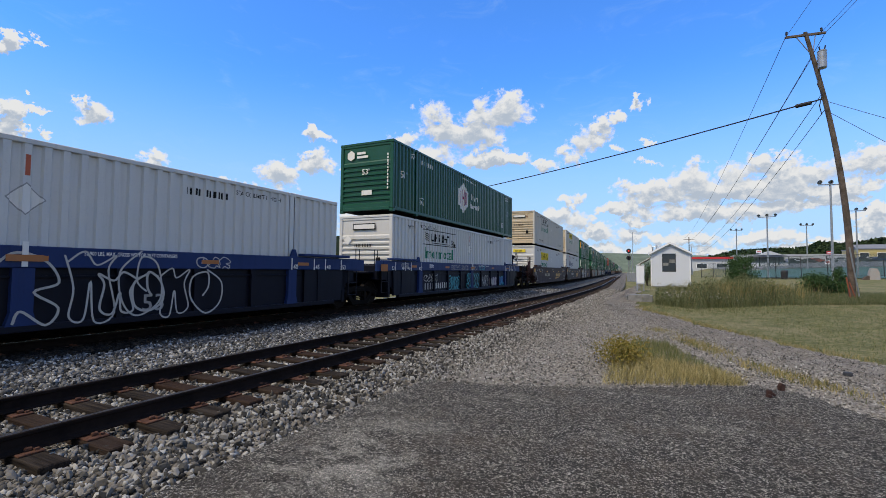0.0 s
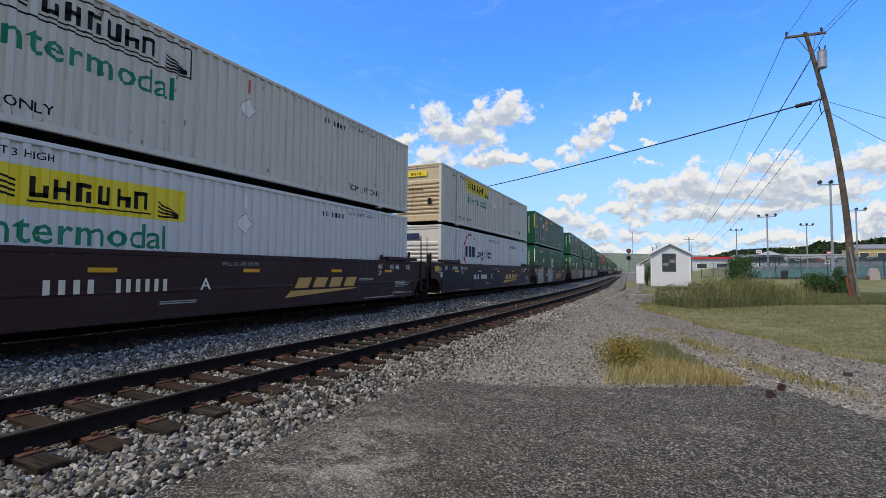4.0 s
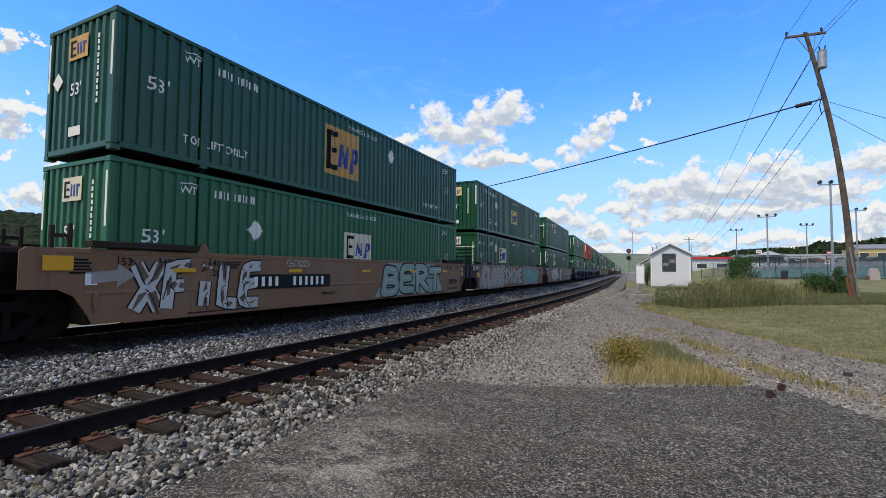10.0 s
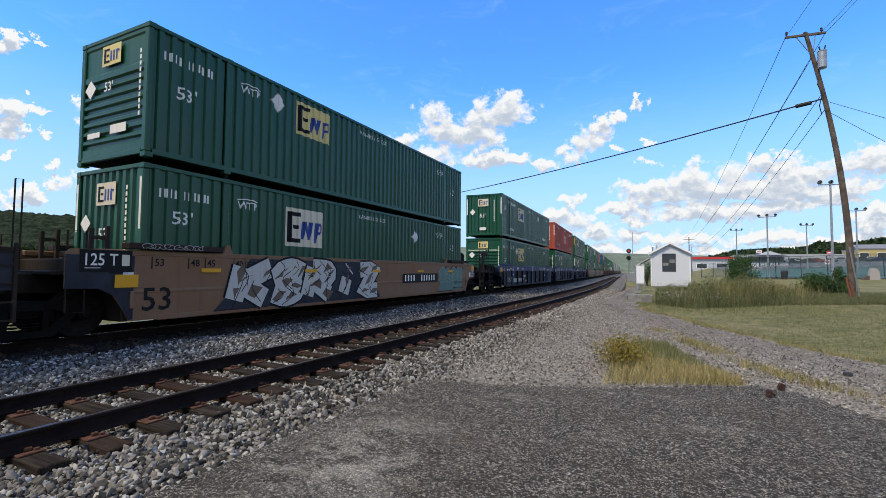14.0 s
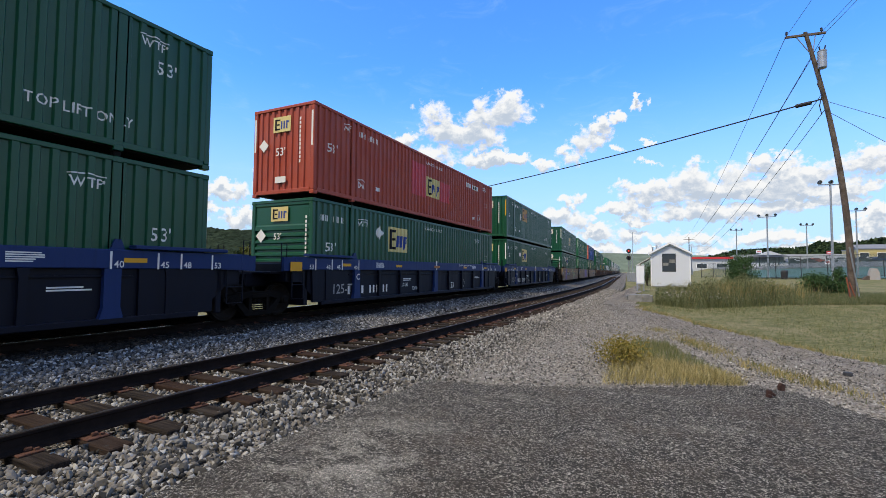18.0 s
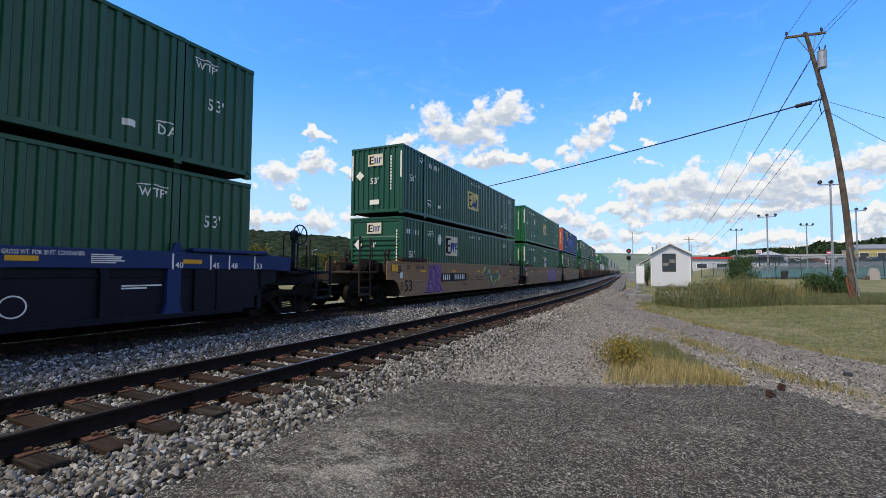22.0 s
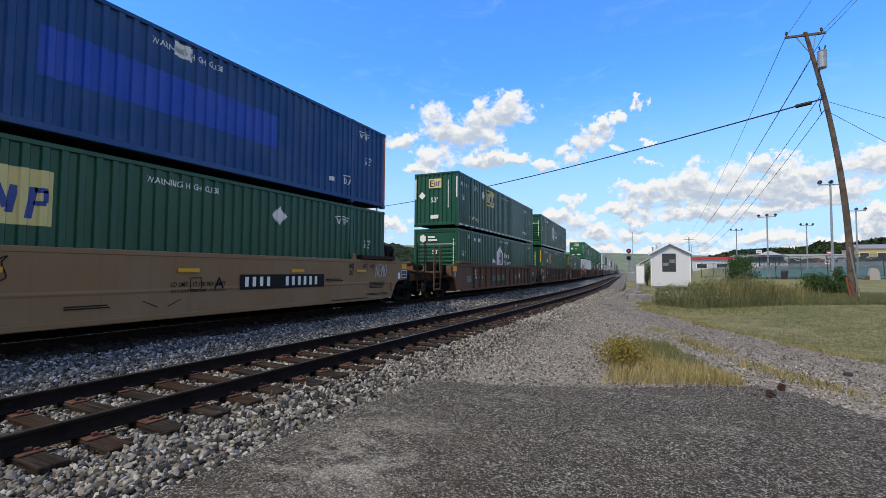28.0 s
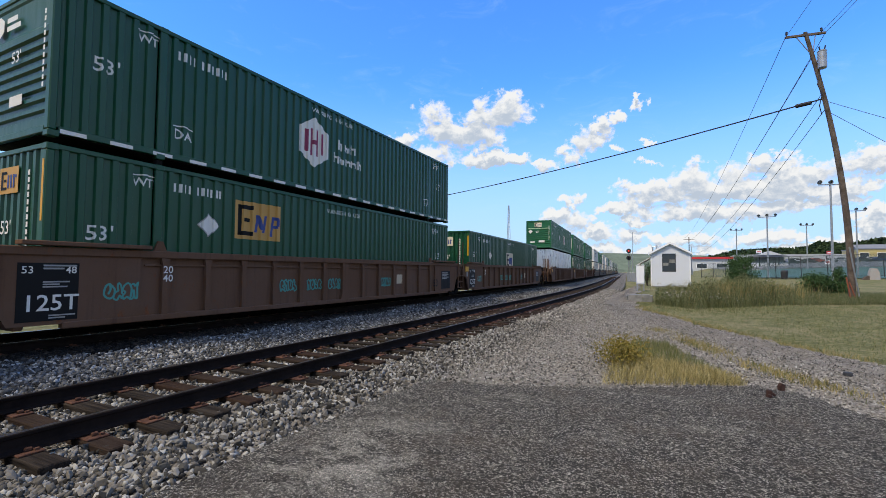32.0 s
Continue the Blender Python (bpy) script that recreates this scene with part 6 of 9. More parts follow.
def stones(name, xy, height, size, label, category, mat=STONE):
    n = len(xy)
    form = FORMS[rng.integers(0, len(FORMS), n)]
    sz = rng.uniform(*size, n)
    v = np.einsum("nij,nkj->nki", turns(rng, n), form) * sz[:, None, None]
    v[:, :, 0] += xy[:, 0, None]
    v[:, :, 1] += xy[:, 1, None]
    v[:, :, 2] += (height + sz * rng.uniform(-0.1, 0.45, n))[:, None]
    f = (STONE_F[None] + (np.arange(n) * len(FORMS[0]))[:, None, None]).reshape(-1, 3)
    return bulk(name, v.reshape(-1, 3), f, mat, label, category)


def on_bed(n, u0, u1, s0, s1, power=1.0):
    """Random places on the bed, denser towards the crossing."""
    u, q = rng.uniform(u0, u1, n), s0 + (s1 - s0) * rng.uniform(0, 1, n) ** power
    a = np.clip(q - BEND_FROM, 0, 50)
    x = u - BEND * a * a / 2
    ok = np.ones(n, bool)
    z = np.interp(-u, [-p[0] for p in PROFILE], [p[1] for p in PROFILE])
    for tx, tz in ((SIDE_X, SIDE_Z), (MAIN_X, MAIN_Z)):
        for r in (-0.755, 0.755):
            ok &= np.abs(u - tx - r) > 0.10
        near = (np.abs(u - tx) < 1.36) & (np.min(np.abs(q[:, None] - np.array(TIE_AT[tx])[None, :]), 1) < 0.135)
        ok &= ~(near & (rng.uniform(0, 1, n) < 0.80))
    return np.stack([x, q], 1)[ok], z[ok], u[ok]


xy, hz, across = on_bed(66000, -10.2, -3.05, 0.3, 15.0, 1.4)
main = across + 0.25 * np.sin(xy[:, 1] * 1.7) + rng.normal(size=len(across)) * 0.15 < -6.9
# stones beneath the cars: oil plus the train's shade in one dark colour
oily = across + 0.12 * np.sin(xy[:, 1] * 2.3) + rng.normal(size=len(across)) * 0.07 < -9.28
OILY_SHADE_STONE, _, ramp = island("oil_and_shade_stone", (0.006, 0.0055, 0.005), (0.030, 0.027, 0.023), 0.85, 0.6, 55.0)
stones("oily_ballast_stones", xy[oily], hz[oily], (0.017, 0.043), "oily ballast stones beside the main track, the train's shade in their colour", "ballast", OILY_SHADE_STONE)
xy, hz, across, main = xy[~oily], hz[~oily], across[~oily], main[~oily]
stones("main_ballast_stones", xy[main], hz[main], (0.017, 0.043), "loose blue-grey crushed ballast stones of the main track", "ballast", GREY_STONE)
xy, hz = xy[~main], hz[~main]
stones("ballast_stones", xy, hz, (0.017, 0.043), "loose grey and tan crushed ballast stones", "ballast")
xy, hz, across = on_bed(13000, -10.0, -3.05, 15.0, 45.0, 1.4)
main = across < -6.9
stones("distant_main_stones", xy[main], hz[main], (0.03, 0.06), "blue-grey crushed ballast stones along the main track", "ballast", GREY_STONE)
xy, hz = xy[~main], hz[~main]
stones("distant_ballast_stones", xy, hz, (0.03, 0.06), "grey crushed ballast stones along the tracks", "ballast", YARD_STONE)
n = 70000
gx, gy = rng.uniform(-3.4, 4.5, n), 2.0 + 24 * rng.uniform(0, 1, n) ** 1.3
edge = np.interp(gy, [p[0] for p in LANE_EDGE], [p[1] for p in LANE_EDGE])
far_edge = np.interp(gx, [-3.4, -3.2, -2.07, -0.77, 1.03, 1.45, 2.0, 2.6, 3.5, 5.2], [1.0, 6.0, 6.25, 6.82, 7.88, 7.7, 6.7, 5.6, 4.0, 1.2])
keep = (gx < edge - 1.3 - 0.5 * rng.uniform(0, 1, n)) & (gy > far_edge + 0.02)
gx, gy = gx[keep], gy[keep]
stones("gravel_stones", np.stack([gx, gy], 1), np.array([rise(a, b) - 0.03 for a, b in zip(gx, gy)]), (0.008, 0.024), "loose gravel stones of the yard", "gravel", YARD_STONE)
n = 5200
gy = 3.5 + 18 * rng.uniform(0, 1, n) ** 1.2
gx = np.interp(gy, [p[0] for p in LANE_EDGE], [p[1] for p in LANE_EDGE]) - rng.uniform(0.15, 1.6, n)
stones("lane_stones", np.stack([gx, gy], 1), np.array([rise(a, b) - 0.024 for a, b in zip(gx, gy)]), (0.006, 0.017), "small stones strewn over the packed lane", "gravel")
n = 90000
gx, gy = rng.uniform(-3.3, 6.0, n), 1.6 + 6.2 * rng.uniform(0, 1, n) ** 1.1
keep = gy < np.interp(gx, [-3.3, -3.2, -2.07, -0.77, 1.03, 1.45, 2.0, 2.6, 3.5, 5.2, 6.0], [1.0, 5.9, 6.15, 6.72, 7.75, 7.6, 6.7, 5.7, 4.1, 1.3, 0.2])
gx, gy = gx[keep], gy[keep]
n = len(gx)
octa = np.array([(1, 0, 0), (0, 1, 0), (-1, 0, 0), (0, -1, 0), (0, 0, 1)], float)
sz = rng.uniform(0.0035, 0.0085, n) * np.where(rng.uniform(0, 1, n) < 0.03, 1.7, 1.0)
v = np.einsum("nij,kj->nki", turns(rng, n) * 0.4 + np.eye(3)[None] * 0.6, octa) * (sz[:, None, None] * rng.uniform(0.7, 1.3, (n, 5, 1)))
v += np.stack([gx, gy, np.full(n, 0.0045)], 1)[:, None, :]
f = (np.array([(0, 1, 4), (1, 2, 4), (2, 3, 4), (3, 0, 4)])[None] + (np.arange(n) * 5)[:, None, None]).reshape(-1, 3)
GRAIN, _, ramp = island("asphalt_grain", (0.030, 0.028, 0.025), (0.62, 0.59, 0.52), 0.9, 0.3, 90.0)
ramp.color_ramp.elements.new(0.5).color = (0.085, 0.080, 0.071, 1)
ramp.color_ramp.elements.new(0.8).color = (0.24, 0.225, 0.195, 1)
bulk("asphalt_grains", v.reshape(-1, 3), f, GRAIN, "coarse aggregate grains standing out of the worn asphalt", "asphalt")
# single stones by the asphalt
pebbles = [Shape() for _ in range(6)]
for i, s in enumerate(pebbles):
    s.v, s.f = [tuple(p * 0.045) for p in FORMS[i]], [tuple(int(a) for a in q) for q in STONE_F]
pebbles = [s.mesh("stone", STONE) for s in pebbles]
bed_thing = bpy.data.objects["ballast_bed"]
rnd = random.Random(5)
for i in range(290):
    x, y = rnd.uniform(-5.0, -3.45), rnd.uniform(0.6, 6.5)
    part("stone", pebbles[i % 6], STONE, bed_thing, at=pose(x, y, bed_height(x) + 0.035, rnd.uniform(0, 360), rnd.uniform(0, 360), rnd.uniform(0, 360)) @ Matrix.Scale(rnd.uniform(0.7, 1.25), 4))


# ---- grass, weeds and bushes ----
def blades(name, xy, z, tall, width, mat, label, category, lean=0.35):
    n = len(xy)
    h = rng.uniform(*tall, n)
    a = rng.uniform(0, 2 * np.pi, n)
    w = width * rng.uniform(0.6, 1.3, n)
    side = np.stack([np.cos(a), np.sin(a), np.zeros(n)], 1) * w[:, None] / 2
    b = rng.uniform(0, 2 * np.pi, n)
    ln = h * rng.uniform(0.05, lean, n)
    off = np.stack([np.cos(b) * ln, np.sin(b) * ln, np.zeros(n)], 1)
    root = np.concatenate([xy, np.reshape(z, (n, 1)) - 0.01], 1)
    up = np.stack([np.zeros(n), np.zeros(n), h], 1)
    v = np.stack([root - side, root + side, root + up * 0.55 + off * 0.35 + side * 0.8, root + up * 0.55 + off * 0.35 - side * 0.8, root + up + off], 1)
    f = np.array([[0, 1, 2], [0, 2, 3], [3, 2, 4]])
    return bulk(name, v.reshape(-1, 3), (f[None] + (np.arange(n) * 5)[:, None, None]).reshape(-1, 3), mat, label, category)


def leaf_cloud(name, centre, size, mat, label, category, parent=None):
    """Leaves: small bent quads in every direction round the given places."""
    n = len(centre)
    q = np.array([[-0.5, 0, 0], [0, -0.3, 0.08], [0.5, 0, 0], [0, 0.3, 0.08]])
    v = np.einsum("nij,kj->nki", turns(rng, n), q) * rng.uniform(*size, n)[:, None, None] + centre[:, None, :]
    f = np.array([[0, 1, 2], [0, 2, 3]])
    return bulk(name, v.reshape(-1, 3), (f[None] + (np.arange(n) * 4)[:, None, None]).reshape(-1, 3), mat, label, category, parent)


def tinted(name, low, mid, high, rough=0.7):
    m, T, r = island(name, low, high, rough, 0.2, 30.0)
    r.color_ramp.elements.new(0.55).color = (*mid, 1)
    return m


DRY = tinted("dry_grass_blades", (0.085, 0.105, 0.030), (0.30, 0.235, 0.085), (0.40, 0.33, 0.16))
FRESH = tinted("green_grass_blades", (0.085, 0.105, 0.036), (0.165, 0.170, 0.072), (0.28, 0.25, 0.13))
LEAF = tinted("dark_bush_leaves", (0.026, 0.060, 0.018), (0.048, 0.095, 0.030), (0.085, 0.140, 0.048), 0.6)
WEED = tinted("weed_leaves", (0.080, 0.105, 0.040), (0.145, 0.158, 0.070), (0.20, 0.19, 0.10))
STRAW = tinted("pale_straw_blades", (0.14, 0.135, 0.045), (0.36, 0.285, 0.115), (0.50, 0.42, 0.21))
GOLD = tinted("yellowing_weed_leaves", (0.10, 0.10, 0.02), (0.22, 0.17, 0.035), (0.30, 0.22, 0.05))
FLOWER = tinted("pale_seed_heads", (0.30, 0.30, 0.24), (0.42, 0.41, 0.35), (0.55, 0.54, 0.48))
FOREST = tinted("distant_tree_leaves", (0.014, 0.028, 0.010), (0.028, 0.048, 0.016), (0.050, 0.072, 0.026))
BARK = plain("tree_bark", (0.085, 0.065, 0.05), 0.9, 0.4, 8.0)


def stems(base, spread, tall, n, r=0.006):
    s = Shape()
    k = random.Random(9)
    for i in range(n):
        a = k.uniform(0, 6.283)
        d = k.uniform(0.3, 1.0) * spread
        s.tube(base, (base[0] + d * math.cos(a), base[1] + d * math.sin(a), base[2] + tall * k.uniform(0.7, 1.0)), r, 5, r * 0.4)
    return s


def inside(poly, n):
    """Random places in a four-cornered field."""
    a, b = rng.uniform(0, 1, (n, 1)), rng.uniform(0, 1, (n, 1))
    p = [np.array(q) for q in poly]
    return (p[0] * (1 - a) + p[1] * a) * (1 - b) + (p[3] * (1 - a) + p[2] * a) * b


xy = inside([(-0.90, 7.02), (1.00, 8.0), (0.62, 8.5), (-0.95, 9.9)], 7500)
blades("tall_grass", xy, np.array([rise(*p) - 0.02 for p in xy]), (0.05, 0.21), 0.006, STRAW, "dry yellow grass tuft growing at the asphalt's edge", "grass", 1.1)
xy = inside([(-0.8, 9.3), (0.8, 8.4), (-0.1, 11.4), (-0.75, 11.2)], 3600)
blades("tall_grass", xy, np.array([rise(*p) - 0.02 for p in xy]), (0.05, 0.20), 0.008, FRESH, "green grass behind the dry tuft", "grass", 0.5)
c = rng.normal(size=(3200, 3)) * (0.20, 0.30, 0.12) + (-0.80, 8.7, 0.22)
ob = thing("weed_bush", pose(0, 0, 0), "low yellowing weed bush at the asphalt's edge", "bush")
leaf_cloud("leaves", c, (0.02, 0.05), GOLD, "", "", ob)
part("stem", lambda: stems((-0.80, 8.7, -0.04), 0.22, 0.34, 9), BARK, ob)


t = rng.uniform(5.8, 14.0, 3600)
mx = np.interp(t, [p[0] for p in MID_STRIP], [p[1] for p in MID_STRIP])
xy = np.stack([mx + rng.normal(size=len(t)) * 0.16, t], 1)
keep = np.sin(t * 2.3) + rng.uniform(-0.6, 1.2, len(t)) > 0.0
blades("lane_grass", xy[keep], np.array([rise(*p) - 0.03 for p in xy[keep]]), (0.04, 0.13), 0.012, DRY, "strip of dry grass between the wheel ruts", "grass", 0.9)
t = rng.uniform(3, 21, 3400)
ex = np.interp(t, [p[0] for p in LANE_EDGE], [p[1] for p in LANE_EDGE])
xy = np.stack([ex + np.abs(rng.normal(size=len(t))) * 0.28 - 0.14, t], 1)
blades("verge_grass", xy, np.array([rise(*p) - 0.05 for p in xy]), (0.04, 0.11), 0.012, DRY, "straw-coloured grass along the lane's verge", "grass", 0.9)
n = 42000
t = 8 + 17 * rng.uniform(0, 1, n) ** 0.8
ex = np.interp(t, [p[0] for p in LANE_EDGE], [p[1] for p in LANE_EDGE])
xy = np.stack([ex + 13 * rng.uniform(0, 1, n) ** 1.2, t], 1)
blades("lawn_grass", xy, np.array([rise(*p) - 0.07 for p in xy]), (0.03, 0.075), 0.012, FRESH, "short mown lawn with some dry blades", "grass", 0.8)

# the overgrown bank behind the lawn
BANK_X, BANK_Y = [-0.6, 1, 4.6, 8, 16, 30], [22.3, 21.0, 24.4, 26.2, 29.5, 33.0]


def bank_top(x, y, back):
    """How high the weeds stand: tallest below the big bush, low towards the pole."""
    t = 0.55 + 0.22 * np.sin(x * 1.3) * np.sin(y * 0.9 + 1) + 0.16 * np.sin(x * 3.1 + y) + 0.10 * np.sin(x * 7.3 - y * 2.1)
    return np.abs(t) * np.clip(back * 5 + 0.2, 0, 1) * np.interp(x, [-0.6, 0.6, 2.2, 3.4, 4.6, 5.6, 9.0, 30], [0.75, 1.05, 1.5, 1.55, 1.0, 0.62, 0.42, 0.4])


n = 52000
wx, wy = -0.6 + 17.0 * rng.uniform(0, 1, n) ** 1.25, rng.uniform(0, 1, n)
y = np.interp(wx, BANK_X, BANK_Y) + wy * 5.0
z = 0.33 + bank_top(wx, y, wy) * rng.uniform(0, 1, n) ** 0.7
leaf_cloud("weed_bank", np.stack([wx, y, z], 1), (0.03, 0.085), WEED, "overgrown bank of mixed olive-green weeds", "weeds")
n = 26000
wx, wy = -0.6 + 17.0 * rng.uniform(0, 1, n) ** 1.25, rng.uniform(0, 1, n)
xy = np.stack([wx, np.interp(wx, BANK_X, BANK_Y) - 0.15 + wy * 5.0], 1)
tops = bank_top(wx, xy[:, 1], wy)
for low_, high_, k in ((0.15, 0.45, tops < 0.5), (0.4, 0.85, (tops >= 0.5) & (tops < 0.85)), (0.6, 1.25, tops >= 0.85)):
    blades("bank_grass", xy[k], np.array([rise(*p) - 0.05 for p in xy[k]]), (low_, high_), 0.013, WEED, "tall grass and stalks growing on the weedy bank", "grass", 0.55)
n = 5200
wx, wy = rng.normal(size=n) * 1.3 + 3.0, rng.uniform(0.15, 1, n)
xy = np.stack([wx, np.interp(wx, BANK_X, BANK_Y) + wy * 4.0], 1)
blades("bank_straw", xy, np.array([rise(*q) for q in xy]), (0.35, 1.15), 0.011, DRY, "drying brown grass heads standing in the weeds", "grass", 0.6)
c = np.concatenate([rng.normal(size=(k, 3)) * (0.40, 0.22, 0.10) + p for k, p in ((170, (0.35, 21.75, 0.72)), (60, (1.6, 21.6, 0.62)), (24, (2.4, 22.4, 0.58)), (50, (4.2, 24.9, 1.25)))])
leaf_cloud("seed_heads", c, (0.025, 0.06), FLOWER, "pale flower heads in the weeds", "flowers")


def bush(x, y, z, w, d, h, n, label, mat=LEAF, name="bush"):
    """Many-stemmed shrub; leaves gathered in uneven clumps."""
    ob = thing(name, pose(x, y, z), label, "bush")
    part("stem", lambda: stems((0, 0, -0.05), w * 0.4, h * 0.8, 11, 0.03), BARK, ob)
    k = 26
    cc = rng.normal(size=(k, 3))
    cc /= np.linalg.norm(cc, axis=1, keepdims=True)
    cc = cc * (w / 2, d / 2, h / 2) * rng.uniform(0.35, 0.85, (k, 1)) + (0, 0, h * 0.52)
    p = np.concatenate([rng.normal(size=(n // k, 3)) * (w * 0.11, d * 0.11, h * 0.085) + q for q in cc])
    p[:, 2] = np.maximum(p[:, 2], 0.02)
    leaf_cloud("leaves", p, (0.05, 0.12), mat, "", "", ob)
    return ob


bush(4.40, 36.90, 0.42, 1.95, 1.8, 2.45, 8000, "large dark green bush on the weedy bank")
bush(6.55, 29.03, 0.36, 1.45, 1.3, 1.35, 4200, "round dark green bush near the utility pole")
bush(7.48, 29.49, 0.36, 1.4, 1.2, 0.95, 3000, "bush sprawling beside the utility pole")
bush(8.69, 33.45, 0.40, 0.7, 0.7, 1.75, 1800, "vine-covered stump rising from the bank")
bush(-1.79, 43.87, 0.42, 1.0, 1.2, 2.1, 1500, "bush beside the white shed")


# ---- shed, cabinet and signal ----
SIDING = paint("white_metal_siding", (0.58, 0.60, 0.63), 0.5, 0.14, 0.0, (0.45, 0.43, 0.40))
TRIM = paint("white_trim_paint", (0.78, 0.78, 0.78), 0.5, 0.1)
ROOFING = paint("pale_roof_sheet", (0.50, 0.50, 0.50), 0.5, 0.2)
CONCRETE = plain("weathered_concrete", (0.20, 0.195, 0.18), 0.9, 0.3, 4.0)
DARK = plain("dark_painted_steel", (0.03, 0.03, 0.032), 0.6, 0.3, 6.0)
GALV = plain("galvanised_steel", (0.33, 0.34, 0.35), 0.45, 0.2, 6.0, 0.6)
POLE_WOOD = plain("weathered_pole_wood", (0.11, 0.080, 0.058), 0.9, 0.4, 3.0, 0.0, 0.4, (0.17, 0.13, 0.10))
WIRE = plain("black_cable", (0.015, 0.015, 0.016), 0.6, 0.1)
STEEL_WIRE = plain("grey_line_wire", (0.10, 0.11, 0.12), 0.5, 0.1)
glass, TG = material("window_glass")
TG.b.inputs["Base Color"].default_value = (0.03, 0.035, 0.04, 1)
TG.b.inputs["Roughness"].default_value = 0.06
TG.put(TG.b.inputs["Normal"], TG.bump(TG.noise(TG.at, 1.5, 2), 0.1, 0.02))
GLASS = glass
red_glow, TR = material("red_signal_lens")
TR.b.inputs["Base Color"].default_value = (0.4, 0.01, 0.01, 1)
TR.b.inputs["Emission Color"].default_value = (1.0, 0.05, 0.03, 1)
TR.b.inputs["Emission Strength"].default_value = 0.7
RED_LENS = red_glow

sh = thing("shed", pose(0.05, 42.6, 0.42), "small white metal shed with gabled roof and one window", "shed")
wx0, wx1, wz0, wz1 = -0.62, 0.42, 1.22, 2.76
part("front_wall", Shape().prism([(-1.5, 0), (wx0, 0), (wx0, 2.8), (-1.5, 2.8)], 0, 0.1, "y").prism([(wx1, 0), (1.5, 0), (1.5, 2.8), (wx1, 2.8)], 0, 0.1, "y").prism([(wx0, 0), (wx1, 0), (wx1, wz0), (wx0, wz0)], 0, 0.1, "y").prism([(wx0, wz1), (wx1, wz1), (wx1, 2.8), (wx0, 2.8)], 0, 0.1, "y").prism([(-1.5, 2.8), (1.5, 2.8), (0.0, 3.60)], 0, 0.1, "y"), SIDING, sh)
for sg in (-1, 1):
    part("side_wall", Shape().box(*sorted((sg * 1.5, sg * 1.4)), 0.1, 4.0, 0, 2.8), SIDING, sh)
    part("roof_slope", Shape().prism([(0, 3.62), (sg * 1.66, 2.72), (sg * 1.66, 2.80), (0, 3.71)], -0.18, 4.2, "y"), ROOFING, sh)
    part("barge_board", Shape().prism([(0, 3.57), (sg * 1.68, 2.64), (sg * 1.68, 2.80), (0, 3.73)], -0.215, -0.185, "y"), TRIM, sh)
    part("corner_trim", Shape().box(*sorted((sg * 1.505, sg * 1.43)), -0.02, -0.003, 0, 2.74), TRIM, sh)
part("back_wall", Shape().prism([(-1.4, 0), (1.4, 0), (1.4, 2.8), (0, 3.55), (-1.4, 2.8)], 3.9, 4.0, "y"), SIDING, sh)
part("footing", Shape().box(-1.46, 1.46, 0.04, 3.96, -0.3, 0.0), CONCRETE, sh)
win = part("window_frame", Shape().box(wx0, wx0 + 0.05, 0.0, 0.09, wz0, wz1).box(wx1 - 0.05, wx1, 0.0, 0.09, wz0, wz1).box(wx0 + 0.05, wx1 - 0.05, 0.0, 0.09, wz0, wz0 + 0.05).box(wx0 + 0.05, wx1 - 0.05, 0.0, 0.09, wz1 - 0.05, wz1).box(-0.12, -0.08, 0.01, 0.07, wz0 + 0.05, wz1 - 0.05).box(wx0 + 0.05, wx1 - 0.05, 0.01, 0.07, 1.70, 1.735).box(wx0 + 0.05, wx1 - 0.05, 0.01, 0.07, 2.22, 2.255), DARK, sh, "dark steel window frame")
for i, (a, b) in enumerate(((wx0 + 0.05, -0.12), (-0.08, wx1 - 0.05))):
    for c0, c1 in ((wz0 + 0.05, 1.70), (1.735, 2.22), (2.255, wz1 - 0.05)):
        part("pane", Shape().box(a, b, 0.035 + 0.006 * (i + c0 % 0.3), 0.043 + 0.006 * (i + c0 % 0.3), c0, c1), GLASS, win)
    # one grey panel before each column of panes
    part("window_board", Shape().box(a + 0.02, b - 0.02, 0.020, 0.030, 1.72 + 0.25 * i, 1.98 + 0.30 * i), CONCRETE, win, "grey panel over the panes")
part("awning", Shape().prism([(-1.5, 2.45), (-2.6, 1.8), (-2.6, 1.87), (-1.5, 2.55)], 1.0, 3.4, "y"), ROOFING, sh)
part("vent_pipe", Shape().tube((-1.35, 1.0, 2.7), (-1.35, 1.0, 3.4), 0.05, 8).tube((-1.15, 1.4, 2.8), (-1.05, 1.4, 3.55), 0.03, 6).tube((-1.5, 1.4, 3.4), (-0.85, 1.4, 3.5), 0.02, 5), GALV, sh)
part("meter_box", Shape().box(1.50, 1.66, 0.3, 0.6, 1.0, 1.5, 0.02).tube((1.58, 0.45, 1.5), (1.58, 0.45, 3.3), 0.03, 6), GALV, sh)

cb = thing("signal_cabinet", pose(-1.75, 32.70, 0.42, 0, 0, 6), "white steel signal cabinet standing on legs", "cabinet")
part("body", Shape().box(-0.24, 0.24, -0.20, 0.20, 0.40, 1.62, 0.02), TRIM, cb)
part("lid", Shape().box(-0.27, 0.27, -0.23, 0.23, 1.62, 1.67, 0.015), TRIM, cb)
part("door", Shape().box(-0.21, 0.21, -0.218, -0.202, 0.45, 1.57, 0.005), TRIM, cb)
for sx in (-0.20, 0.20):
    for sy in (-0.16, 0.16):
        part("leg", Shape().box(sx - 0.03, sx + 0.03, sy - 0.03, sy + 0.03, -0.05, 0.40), GALV, cb)
